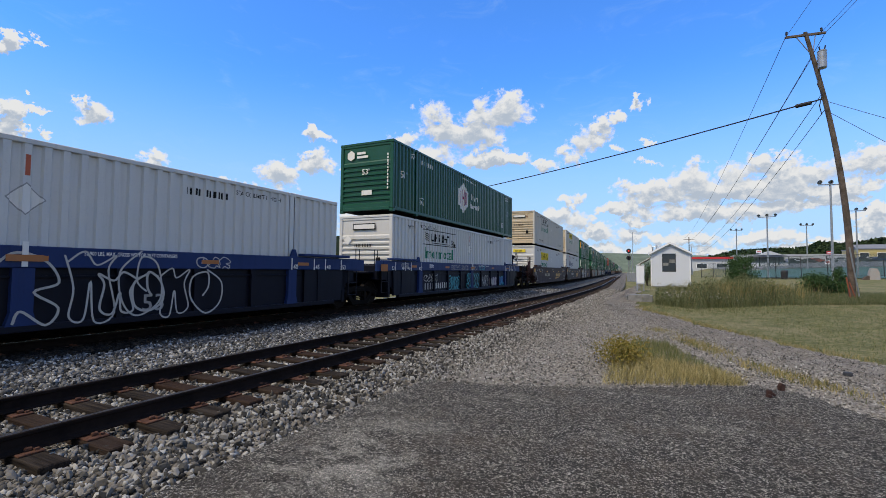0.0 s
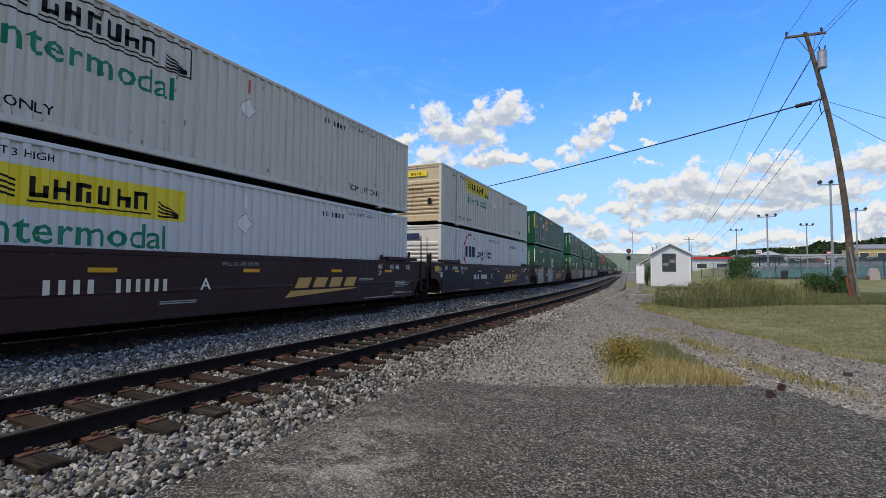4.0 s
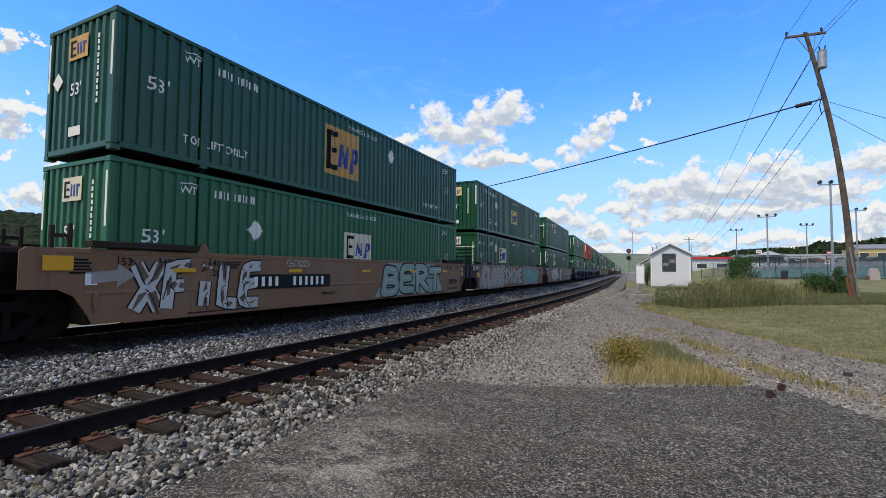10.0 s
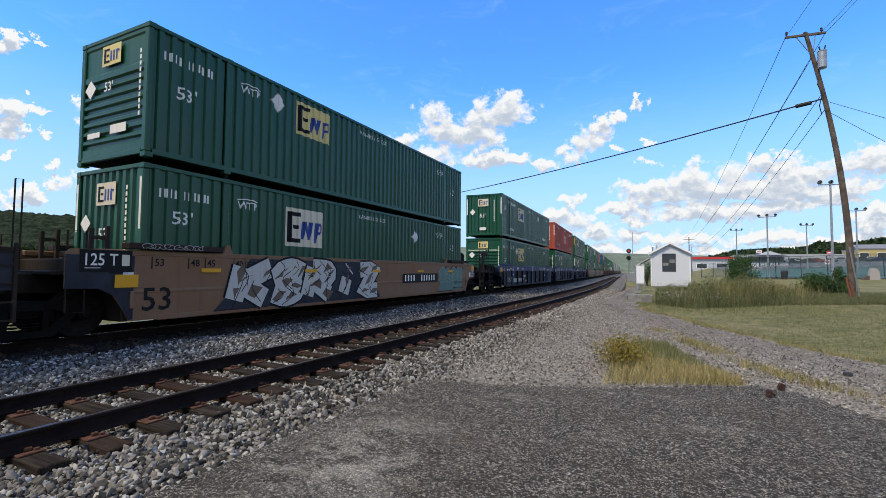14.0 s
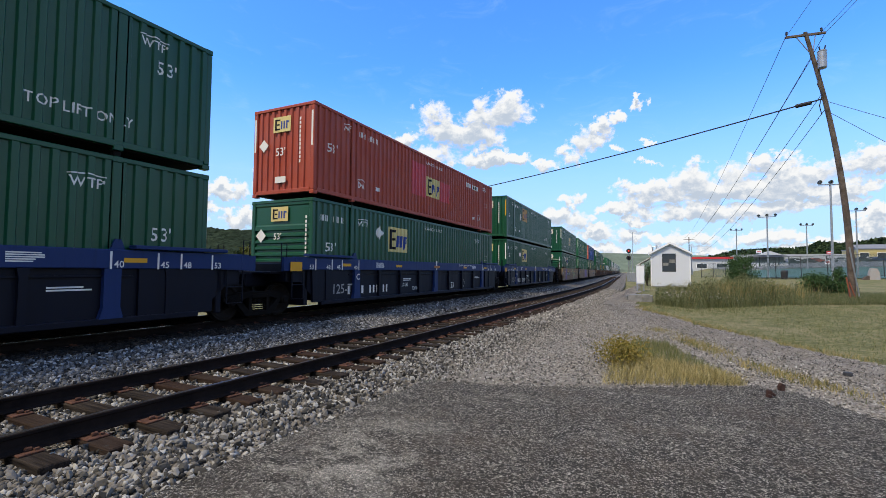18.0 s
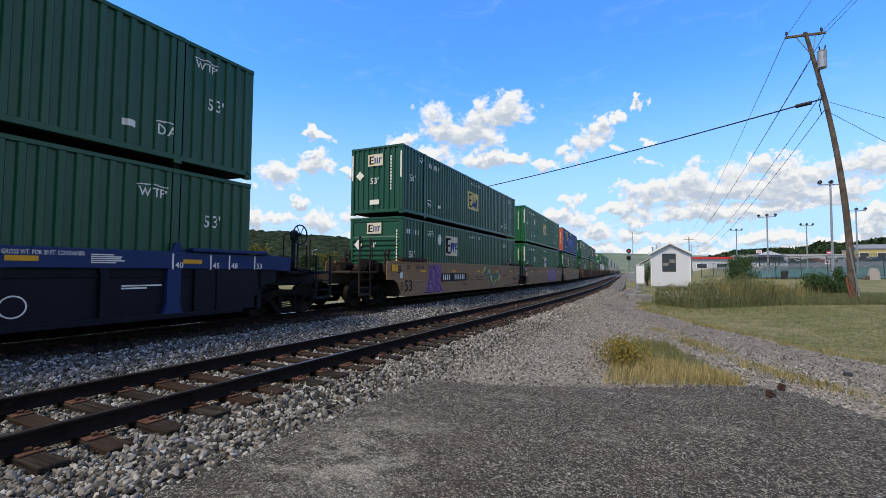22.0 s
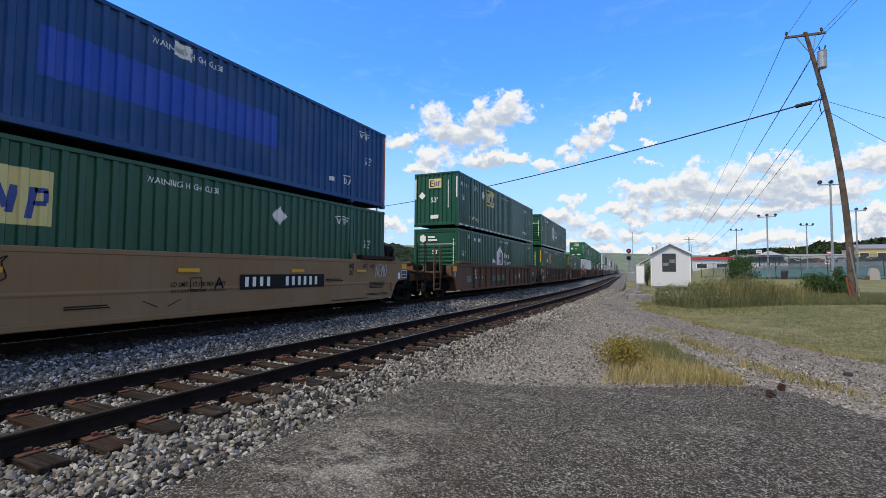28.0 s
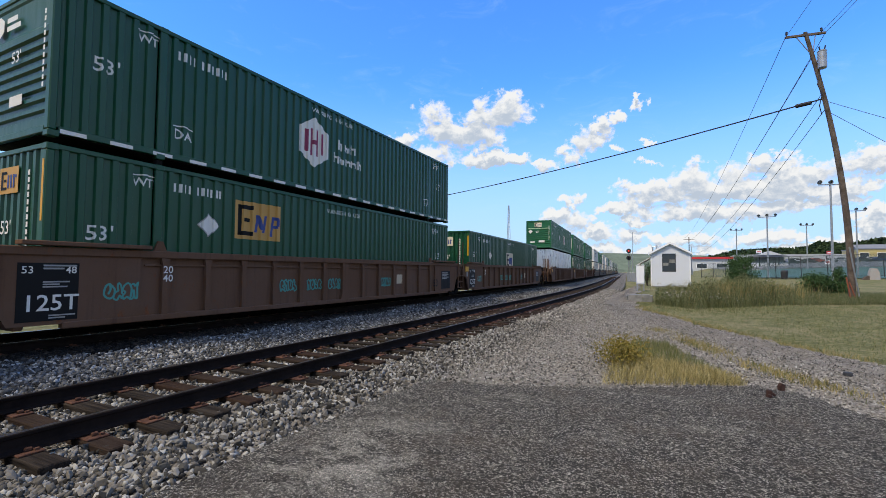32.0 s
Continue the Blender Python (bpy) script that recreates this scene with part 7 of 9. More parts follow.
solo("concrete_block", Shape().prism([(-0.55, 0), (0.55, 0), (0.55, 0.30), (0.35, 0.36), (-0.5, 0.33)], -0.35, 0.35, "y").box(-0.62, -0.55, -0.25, 0.25, 0.0, 0.28), CONCRETE, "weathered concrete culvert block beside the lane", "block", at=pose(-1.31, 23.97, 0.18))

sg = thing("railway_signal", pose(-5.64, 75.52, 0.2), "railway signal mast with red light and black backplates", "signal")
part("mast", Shape().tube((0, 0, 0), (0, 0, 4.7), 0.07, 8), GALV, sg)
part("base_case", Shape().box(-0.25, 1.0, -0.3, 0.3, -0.1, 1.3, 0.03), GALV, sg)
for z, lit_ in ((4.65, True), (3.55, False)):
    hd = part("signal_head", Shape().lathe([(-0.12, 0.0), (-0.12, 0.36), (-0.08, 0.36), (-0.08, 0.0)], (0, -0.05, z), "y", 16).box(-0.16, 0.16, -0.12, 0.25, z - 0.16, z + 0.16, 0.02), DARK, sg)
    part("lens", Shape().lathe([(-0.02, 0.0), (-0.02, 0.12), (0.02, 0.0)], (0, -0.20, z), "y", 12), RED_LENS if lit_ else DARK, hd)
    part("hood", Shape().lathe([(-0.22, 0.15), (0.0, 0.15)], (0, -0.17, z), "y", 12), DARK, hd)
part("mast_ladder", Shape().box(0.2, 0.24, 0.1, 0.14, 0, 4.6).box(0.46, 0.50, 0.1, 0.14, 0, 4.6), GALV, sg)
solo("antenna_mast", Shape().tube((0, 0, 0), (0, 0, 8.3), 0.06, 6, 0.04).tube((-0.5, 0, 8.25), (0.5, 0, 8.25), 0.025, 5), GALV, "thin grey radio mast near the signal", "mast", at=pose(-5.82, 86.62, 0.3))

# ---- utility poles and wires ----
FOOT, TOP = Vector((7.56, 27.37, 0.30)), Vector((5.78, 25.83, 12.75))
AX = (TOP - FOOT).normalized()


def on_pole(h):
    """A place up the bent pole."""
    s = h / (TOP - FOOT).length
    return FOOT + AX * h + Vector((0.894, 0.448, 0)) * (2.0 * s * max(1 - s, 0.0))


def bent_shaft():
    s, n = Shape(), 14
    hs = [-0.4 + 0.82 * i for i in range(17)]
    for h in hs:
        p, r = on_pole(h), 0.155 - 0.0058 * h
        s.v += [(p.x + r * math.cos(2 * math.pi * k / n), p.y + r * math.sin(2 * math.pi * k / n), p.z) for k in range(n)]
    for j in range(len(hs) - 1):
        s.f += [(j * n + k, j * n + (k + 1) % n, (j + 1) * n + (k + 1) % n, (j + 1) * n + k) for k in range(n)]
    s.f.append(tuple((len(hs) - 1) * n + k for k in range(n)))
    return s


GUARD = paint("faded_orange_plastic", (0.26, 0.07, 0.03), 0.6, 0.35)
up = thing("utility_pole", pose(0, 0, 0), "leaning weathered wooden utility pole with transformer and crossarm", "utility pole")
part("shaft", bent_shaft(), POLE_WOOD, up)
arm_l, arm_r = Vector((4.95, 25.43, 12.55)), Vector((6.62, 26.25, 12.80))
arm = part("crossarm", Shape().tube(arm_l, arm_r, 0.065, 4), POLE_WOOD, up)
for p in (arm_l.lerp(arm_r, 0.03), arm_l.lerp(arm_r, 0.9)):
    part("insulator", Shape().lathe([(0, 0.02), (0.05, 0.02), (0.06, 0.06), (0.10, 0.06), (0.12, 0.04), (0.18, 0.055), (0.22, 0.0)], (p.x, p.y, p.z + 0.06), "z", 8), DARK, arm)
part("brace", Shape().tube(on_pole(11.6), arm_l.lerp(arm_r, 0.25), 0.02, 5).tube(on_pole(11.6), arm_l.lerp(arm_r, 0.75), 0.02, 5), GALV, up)
tr_at = on_pole(11.35) + Vector((0.27, -0.10, 0))
tf = part("transformer", Shape().lathe([(-0.42, 0.0), (-0.42, 0.15), (-0.38, 0.175), (0.34, 0.175), (0.38, 0.19), (0.43, 0.14), (0.46, 0.0)], tuple(tr_at), "z", 16), GALV, up, "grey can transformer")
part("bushing", Shape().tube(tr_at + Vector((0.07, 0, 0.40)), tr_at + Vector((0.12, -0.07, 0.62)), 0.03, 6).tube(tr_at + Vector((-0.07, 0, 0.40)), tr_at + Vector((-0.12, -0.07, 0.6)), 0.03, 6), DARK, tf)
part("bracket", Shape().tube(tr_at, on_pole(11.35), 0.05, 5), GALV, up)
part("guy_guard", Shape().tube(FOOT + Vector((-0.10, -0.26, 0.0)), FOOT + Vector((-0.26, -0.28, 1.15)), 0.030, 6).tube(FOOT + Vector((0.10, -0.26, 0.0)), FOOT + Vector((-0.16, -0.28, 0.95)), 0.022, 6), GUARD, up, "faded orange plastic guard")
part("ground_pipe", Shape().tube(FOOT + Vector((0.24, -0.18, 0)), FOOT + AX * 2.6 + Vector((0.2, -0.14, 0)), 0.03, 6), GALV, up)
part("hanging_cable", Shape().pipe([tuple(tr_at + Vector(q)) for q in ((-0.1, -0.1, -0.4), (-0.25, -0.2, -1.2), (-0.1, -0.25, -1.7), (-0.2, -0.2, -2.2), (-0.1, -0.1, -2.6))], 0.02, 5), WIRE, up)


def wire(name, a, b, sag, r, mat, label, n=24):
    a, b = Vector(a), Vector(b)
    s = Shape()
    pts = [tuple(a.lerp(b, i / n) - Vector((0, 0, sag * 4 * (i / n) * (1 - i / n)))) for i in range(n + 1)]
    s.pipe(pts, r, 5)
    return solo(name, s, mat, label, "cable", "wires on the poles")


p2 = Vector((-32.56, 46.36, 0.0))
far_pole = Vector((4.68, 136.65, 0.4))
HOOK = on_pole(9.62)
wire("cable", HOOK, p2 + Vector((0, 0, 9.4)), 0.55, 0.035, WIRE, "thick black cable strung across the tracks")
loop = HOOK.lerp(p2 + Vector((0, 0, 9.4)), 0.02)
solo("cable_closure", Shape().lathe([(-0.3, 0.0), (-0.3, 0.09), (0.3, 0.09), (0.3, 0.0)], (0, 0, 0), "x", 10), WIRE, "black splice closure hung on the cable", "cable closure", at=Matrix.Translation(HOOK.lerp(p2 + Vector((0, 0, 9.4)), 0.018) - Vector((0, 0, 0.06))) @ Matrix.Rotation(math.atan2(p2.y - HOOK.y, p2.x - HOOK.x), 4, "Z"))
for a, b, sag in ((arm_l, far_pole + Vector((-1, 0, 10.3)), 1.5), (on_pole(11.6), far_pole + Vector((0, 0, 9.7)), 1.6), (arm_r, far_pole + Vector((1, 0, 10.3)), 1.4)):
    wire("line_wire", a, b, sag, 0.014, STEEL_WIRE, "thin power line running to a distant pole")
for h0, h1, sag in ((9.9, 8.2, 2.6), (9.2, 6.8, 2.6)):
    wire("line_wire", on_pole(h0), far_pole + Vector((0.2, 0, h1)), sag, 0.015, STEEL_WIRE, "dark telephone line running to a distant pole")
wire("line_wire", arm_l, (6.5, -14.0, 12.6), 0.8, 0.010, STEEL_WIRE, "thin power line passing overhead")
wire("line_wire", arm_r, (9.5, -14.0, 12.6), 0.8, 0.010, STEEL_WIRE, "thin power line passing overhead")
wire("line_wire", arm_r - Vector((0.2, 0, 0)), (9.0, -14.0, 12.2), 0.8, 0.010, STEEL_WIRE, "thin power line passing overhead")
wire("line_wire", on_pole(9.5), (30.0, 36.0, 2.6), 0.4, 0.012, STEEL_WIRE, "service wire slanting down from the pole")
wire("line_wire", on_pole(9.0), (24.0, 40.0, 1.8), 0.2, 0.012, STEEL_WIRE, "service wire slanting down from the pole")


def plain_pole(x, y, z, tall, arm_w, label, turn=0):
    ob = thing("utility_pole", pose(x, y, z, 0, 0, turn), label, "utility pole")
    part("shaft", Shape().tube((0, 0, -0.3), (0, 0, tall), 0.16, 8, 0.10), POLE_WOOD, ob)
    part("crossarm", Shape().box(-arm_w, arm_w, -0.06, 0.06, tall - 0.7, tall - 0.58), POLE_WOOD, ob)
    return ob


plain_pole(far_pole.x, far_pole.y, 0.4, 10.6, 1.3, "distant wooden utility pole with crossarm")
plain_pole(p2.x, p2.y, -0.07, 11.6, 0.5, "wooden utility pole on the far side of the tracks", 30)
plain_pole(-94.75, 120.40, 0.0, 11, 1.2, "distant wooden utility pole beyond the field")
plain_pole(-156.12, 156.80, 0.0, 11, 1.2, "distant wooden utility pole beyond the field")
plain_pole(-192.28, 82.72, 0.0, 11, 1.2, "distant wooden utility pole beyond the field")
tw = thing("radio_tower", pose(-79.67, 239.88, 0.0), "tall lattice radio tower far beyond the train", "tower")
for i in range(3):
    a = 2.094 * i
    part("tower_leg", Shape().tube((1.6 * math.cos(a), 1.6 * math.sin(a), 0), (0.35 * math.cos(a), 0.35 * math.sin(a), 38.0), 0.16, 5, 0.10), GALV, tw)
lat = Shape()
for k in range(22):
    z0, z1 = k * 1.72, (k + 1) * 1.72
    f0, f1 = 1.6 - 1.25 * z0 / 38, 1.6 - 1.25 * z1 / 38
    for i in range(3):
        a, b = 2.094 * i, 2.094 * (i + 1)
        lat.tube((f0 * math.cos(a), f0 * math.sin(a), z0), (f1 * math.cos(b), f1 * math.sin(b), z1), 0.07, 4)
part("lattice", lat, GALV, tw)
for px_, py_ in ((-68.01, 89.03), (-120.30, 129.98)):
    sl = thing("street_lamp", pose(px_, py_, 0.0), "grey street lamp by the road beyond the tracks", "street lamp", "street lamps")
    part("post", Shape().tube((0, 0, 0), (0, 0, 8.4), 0.09, 6), GALV, sl)
    part("arm", Shape().tube((0, 0, 8.4), (1.8, 0, 8.9), 0.05, 5).box(1.6, 2.4, -0.15, 0.15, 8.82, 8.98, 0.03), GALV, sl)

# ---- court, fences and town beyond ----
def floodlight(x, y, tall, turn=0):
    ob = thing("floodlight_post", pose(x, y, 0.42, 0, 0, turn), "tall grey floodlight post beside the sports court", "floodlight", "court floodlights")
    part("post", Shape().tube((0, 0, -0.1), (0, 0, tall), 0.13, 8, 0.09), GALV, ob)
    part("crossbar", Shape().box(-1.15, 1.15, -0.05, 0.05, tall - 0.08, tall + 0.02), GALV, ob)
    for a in (-1.05, 0.0, 1.05):
        part("lamp_head", Shape().lathe([(-0.18, 0.21), (0.08, 0.16), (0.18, 0.05), (0.18, 0.0)], (a, 0, tall + 0.22), "y", 12), GALV, ob)
    return ob


for x, y, top_ in ((15.1, 59.9, 11.2), (13.56, 84.7, 10.6), (23.9, 110.0, 11.2), (13.95, 124.0, 11.7), (24.4, 85.6, 11.1)):
    floodlight(x, y, top_ - 0.42 - 0.3, random.Random(int(x)).uniform(-20, 20))
COURT = plain("green_court_surface", (0.055, 0.115, 0.095), 0.8, 0.2, 1.5)
PARKING = plain("grey_parking_asphalt", (0.16, 0.16, 0.16), 0.9, 0.2, 1.0)
sheet("sports_court", steps(12.5, 60, 2.5), steps(82.5, 112, 1.5), lambda x, y: rise(x, y) + 0.03, COURT, "green painted sports court behind a chain-link fence", "court")
sheet("parking_lot", steps(13, 118, 5.0), steps(116, 200, 4.0), lambda x, y: rise(x, y) + 0.03, PARKING, "grey asphalt parking lot beyond the sports court", "parking lot")


MESH = plain("green_vinyl_mesh", (0.055, 0.085, 0.080), 0.6, 0.2, 3.0)


def chain_fence(x0, x1, y, z, tall, step, label, climb=0.0):
    ob = thing("chain_link_fence", pose(0, y, z, 0, -climb, 0), label, "fence")
    k = x0
    while k <= x1 + 0.01:
        part("fence_post", lambda: Shape().tube((0, 0, -0.1), (0, 0, tall), 0.045, 6), DARK, ob, key=("fpost", tall), at=(k, 0, 0))
        k += step
    part("top_rail", Shape().tube((x0, 0, tall), (x1, 0, tall), 0.03, 5), DARK, ob)
    part("bottom_rail", Shape().tube((x0, 0, 0.08), (x1, 0, 0.08), 0.03, 5), DARK, ob)
    s = Shape()
    k = x0 - tall
    while k < x1:
        for d in (1, -1):
            a, b = (k, k + tall) if d > 0 else (k + tall, k)
            p, q = Vector((a, 0, 0)), Vector((b, 0, tall))
            if min(a, b) >= x0 and max(a, b) <= x1:
                s.tube(p, q, 0.017, 3, None, False)
        k += 0.22
    part("wire_mesh", s, MESH, ob)["kind"] = "stuff"
    return ob


chain_fence(11.0, 32.0, 81.5, 0.40, 3.05, 3.0, "dark chain-link fence round the sports court", 2.0)
chain_fence(13.0, 46.0, 112.5, 2.15, 1.7, 3.0, "dark chain-link fence behind the sports court", 1.1)
chain_fence(5.0, 10.4, 92.0, 0.75, 2.5, 1.8, "black fence panels beside the sports court")

ROOF_WHITE = paint("white_roof_sheet", (0.48, 0.49, 0.50), 0.4, 0.1)
RED_TRIM = paint("red_roof_trim", (0.50, 0.03, 0.035), 0.5, 0.1)
CREAM = paint("cream_wall_paint", (0.36, 0.34, 0.29), 0.6, 0.15)
YELLOW_WALL = paint("yellow_wall_paint", (0.42, 0.34, 0.14), 0.6, 0.15)
SLATE = paint("grey_shingle_roof", (0.17, 0.18, 0.20), 0.8, 0.2)
BLUE_SIGN = paint("blue_sign_face", (0.03, 0.07, 0.40), 0.4, 0.05)


def building(x, y, w, d, h, wall, roof_mat, label, gable=0.0, bays=4, trim=None, turn=0, z=0.41, name="building"):
    ob = thing(name, pose(x, y, z, 0, 0, turn), label, "building", "town buildings")
    part("wall", Shape().box(-w / 2, w / 2, 0, d, -0.4, h), wall, ob)
    if gable:
        part("roof", Shape().prism([(-0.4, h), (d + 0.4, h), (d / 2, h + gable)], -w / 2 - 0.4, w / 2 + 0.4, "x"), roof_mat, ob)
    else:
        part("roof", Shape().box(-w / 2 - 0.2, w / 2 + 0.2, -0.2, d + 0.2, h, h + 0.35), roof_mat, ob)
    if trim:
        part("fascia", Shape().box(-w / 2 - 0.25, w / 2 + 0.25, -0.6, -0.21, h - 0.35, h + 0.4), trim, ob)
    for i in range(bays):
        u = -w / 2 + w * (i + 0.5) / bays
        wn = part("window", Shape().box(u - w / bays * 0.28, u + w / bays * 0.28, -0.06, -0.004, 0.9, min(h - 1.0, 2.6)), TRIM, ob)
        part("pane", Shape().box(u - w / bays * 0.25, u + w / bays * 0.25, -0.09, -0.064, 1.0, min(h - 1.1, 2.5)), GLASS, wn)
    part("door", Shape().box(w * 0.30, w * 0.30 + 1.0, -0.05, -0.003, 0, 2.1), DARK, ob)
    return ob


building(10.49, 189.93, 19, 14, 4.6, ROOF_WHITE, ROOF_WHITE, "low white store with red roof trim", 0, 3, RED_TRIM, 0, 2.2)
pv = thing("pavilion", pose(24.55, 151.3, rise(24.55, 151.3) - 0.3), "open pavilion with white gable and dark posts by the court", "pavilion", "town buildings")
part("roof", Shape().prism([(-4.8, 2.9), (4.8, 2.9), (2.2, 3.8), (-2.2, 3.8)], 0, 7, "y"), SLATE, pv, "grey hipped roof")
part("gable", Shape().prism([(-2.7, 3.4), (2.9, 3.4), (0.1, 4.5)], -0.3, 4.0, "y"), ROOF_WHITE, pv, "white gable")
for i in range(5):
    part("pillar", lambda: Shape().box(-0.12, 0.12, -0.12, 0.12, 0, 2.9), DARK, pv, key=("pavpost",), at=(-4.4 + 2.2 * i, 0.4, 0))
part("low_wall", Shape().box(-4.6, 4.4, 1.2, 1.4, 0, 1.3), TRIM, pv)
part("back_wall", Shape().box(-4.6, 4.4, 6.0, 6.2, 0, 2.9), SLATE, pv)
building(52.54, 211.00, 58, 18, 3.1, ROOF_WHITE, ROOF_WHITE, "long white commercial building across the lot", 0, 11, None, 0, 5.2)
building(77.0, 248.0, 12, 12, 4.6, CREAM, SLATE, "cream house with grey pitched roof", 2.5, 4, None, 0, 7.0)
building(74.0, 205.0, 32, 14, 3.7, YELLOW_WALL, SLATE, "low yellow building across the lot", 0, 7, None, 0, 6.3)


def sign(x, y, z, w, h, mat, label):
    ob = thing("road_sign", pose(x, y, 0.41), label, "sign", "store signs")
    part("post", Shape().tube((0, 0, 0), (0, 0, z), 0.12, 6), GALV, ob)
    part("face", Shape().box(-w / 2, w / 2, -0.15, 0.15, z - h / 2, z + h / 2, 0.03), mat, ob)
    part("bars", Shape().box(-w * 0.36, w * 0.36, -0.17, -0.152, z - h * 0.18, z + h * 0.16), TRIM if mat is not TRIM else RED_TRIM, ob)


sign(44.3, 178.72, 7.6, 1.35, 1.05, RED_TRIM, "red store sign on a post")
sign(30.36, 160.71, 4.7, 0.9, 0.9, BLUE_SIGN, "blue sign in the parking lot")
sign(24.80, 168.91, 7.7, 1.45, 0.9, TRIM, "white store sign on a post")
sign(31.20, 127.30, 3.7, 0.85, 1.0, TRIM, "white notice board by the court")
bin_ = thing("trash_can", pose(14.7, 80.0, rise(14.7, 80.0) - 0.07), "black trash can by the court fence", "trash can")
part("can", Shape().lathe([(0, 0.0), (0, 0.38), (1.1, 0.46), (1.1, 0.0)], (0, 0, 0), "z", 14), DARK, bin_)
part("lid", Shape().lathe([(1.102, 0.0), (1.102, 0.48), (1.25, 0.40), (1.32, 0.0)], (0, 0, 0), "z", 14), DARK, bin_)
# a painted tree stump, shaped as a plain slab
st = thing("painted_stump", pose(24.14, 79.25, rise(24.14, 79.25) - 0.07) @ Matrix.Scale(0.78, 4), "painted pale stump standing on the grass", "boulder")
part("rock", Shape().prism([(-0.75, -0.1), (0.8, -0.1), (0.72, 1.2), (0.45, 1.9), (-0.35, 2.0), (-0.6, 1.3)], -0.4, 0.4, "y"), plain("pale_painted_stump", (0.50, 0.48, 0.45), 0.85, 0.35, 3.0, 0.0, 0.3, (0.33, 0.29, 0.26)), st)
part("rubble", Shape().prism([(-1.6, -0.1), (-0.6, -0.1), (-0.65, 0.7), (-1.1, 0.5)], -0.5, 0.5, "y"), BARK, st)


def parked_car(x, y, turn, mat, label):
    ob = thing("parked_car", pose(x, y, rise(x, y) + 0.03, 0, 0, turn), label, "car", "parked cars")
    part("body", lambda: Shape().prism([(-2.2, 0.35), (2.2, 0.35), (2.25, 0.75), (1.9, 0.95), (1.0, 1.0), (0.35, 1.45), (-1.1, 1.47), (-1.75, 1.02), (-2.2, 0.95)], -0.85, 0.85, "y"), mat, ob, key=("carbody",))
    part("windows", lambda: Shape().prism([(-1.5, 1.02), (0.85, 1.02), (0.3, 1.38), (-1.05, 1.40)], -0.86, 0.86, "y"), GLASS, ob, key=("carglass",))
    for wx_ in (-1.35, 1.35):
        for wy_ in (-0.8, 0.8):
            part("wheel", lambda: Shape().lathe([(-0.1, 0.0), (-0.1, 0.33), (0.1, 0.33), (0.1, 0.0)], (0, 0, 0), "y", 14), DARK, ob, key=("carwheel",), at=(wx_, wy_, 0.33))


CARS_AT = [(25.02, 169.23), (31.26, 177.95), (34.43, 176.18), (38.20, 184.78), (39.46, 179.82), (43.74, 189.80), (49.42, 187.05), (52.89, 180.95), (57.12, 187.55), (57.83, 183.43)]
PAINTS = [(TRIM, "white"), (GALV, "silver"), (NAVY, "dark blue"), (TRIM, "white"), (DARK, "black"), (RED, "red"), (GALV, "silver"), (DARK, "black"), (TRIM, "white"), (NAVY_TOP, "blue")]
for (x, y), (mt, nm), k in zip(CARS_AT, PAINTS, range(20)):
    parked_car(x, y, (k * 37) % 24 - 12, mt, nm + " car parked in the lot beyond the court")


# ---- woods and hills ----
def ridge(name, line, depth, size, n, mat, label, lumps=1.0, full=None):
    """A wooded slope: (x, y, top height) along its crest; its trees are leaf clumps of many sizes."""
    t = rng.uniform(0, len(line) - 1.001, n)
    i = t.astype(int)
    f = (t - i)[:, None]
    p = np.array(line)
    c = p[i] * (1 - f) + p[i + 1] * f
    tree = np.sin(t * 47.0) * 0.5 + np.sin(t * 111.0 + 1) * 0.3 + np.sin(t * 263.0) * 0.25
    down = rng.uniform(0, 1, n) ** 1.5
    way = np.array([0.0 - c[:, 0], 0.0 - c[:, 1]]).T
    way /= np.linalg.norm(way, axis=1, keepdims=True)
    fall = full if full else depth
    z = c[:, 2] * 0.97 * (1 - down * depth / fall) + lumps * np.abs(tree) + rng.uniform(-0.2, 0.3, n) * size[1]
    xy = c[:, :2] + way * (down * depth)[:, None]
    return leaf_cloud(name, np.stack([xy[:, 0], xy[:, 1], np.maximum(z, 0.3)], 1), size, mat, label, "woods")


def slope(name, line, depth, mat, label):
    s = Shape()
    for x, y, z in line:
        k = math.hypot(x, y)
        for d, q in ((0, 0.97), (0.5, 0.5), (1.0, -0.02)):
            s.v.append((x * (1 - d * depth / k), y * (1 - d * depth / k), z * q))
        s.v.append((x * 1.3, y * 1.3, 0))
    for i in range(len(line) - 1):
        for j in range(2):
            s.f.append((i * 4 + j, i * 4 + j + 1, i * 4 + j + 5, i * 4 + j + 4))
        s.f.append((i * 4, i * 4 + 4, i * 4 + 7, i * 4 + 3))
    return tagged(new(name, s.mesh(name, mat, True)), label, "hill", "", "structure")


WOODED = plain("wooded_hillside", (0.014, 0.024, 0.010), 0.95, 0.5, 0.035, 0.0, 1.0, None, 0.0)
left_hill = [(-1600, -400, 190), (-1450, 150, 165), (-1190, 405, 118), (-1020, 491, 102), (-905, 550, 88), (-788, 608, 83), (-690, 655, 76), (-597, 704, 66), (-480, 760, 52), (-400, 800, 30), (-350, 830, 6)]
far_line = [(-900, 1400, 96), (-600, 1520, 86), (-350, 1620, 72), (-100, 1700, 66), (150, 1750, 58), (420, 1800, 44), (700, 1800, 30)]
# distance haze is put into this hillside's pale colour
slope("far_hill", far_line, 300, plain("haze_paled_hillside", (0.13, 0.16, 0.12), 0.95, 0.25, 0.02, 0.0, 0.5, None, 0.0), "far green hill beyond the railway, haze put into its pale colour")
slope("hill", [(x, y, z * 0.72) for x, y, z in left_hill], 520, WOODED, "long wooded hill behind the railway")


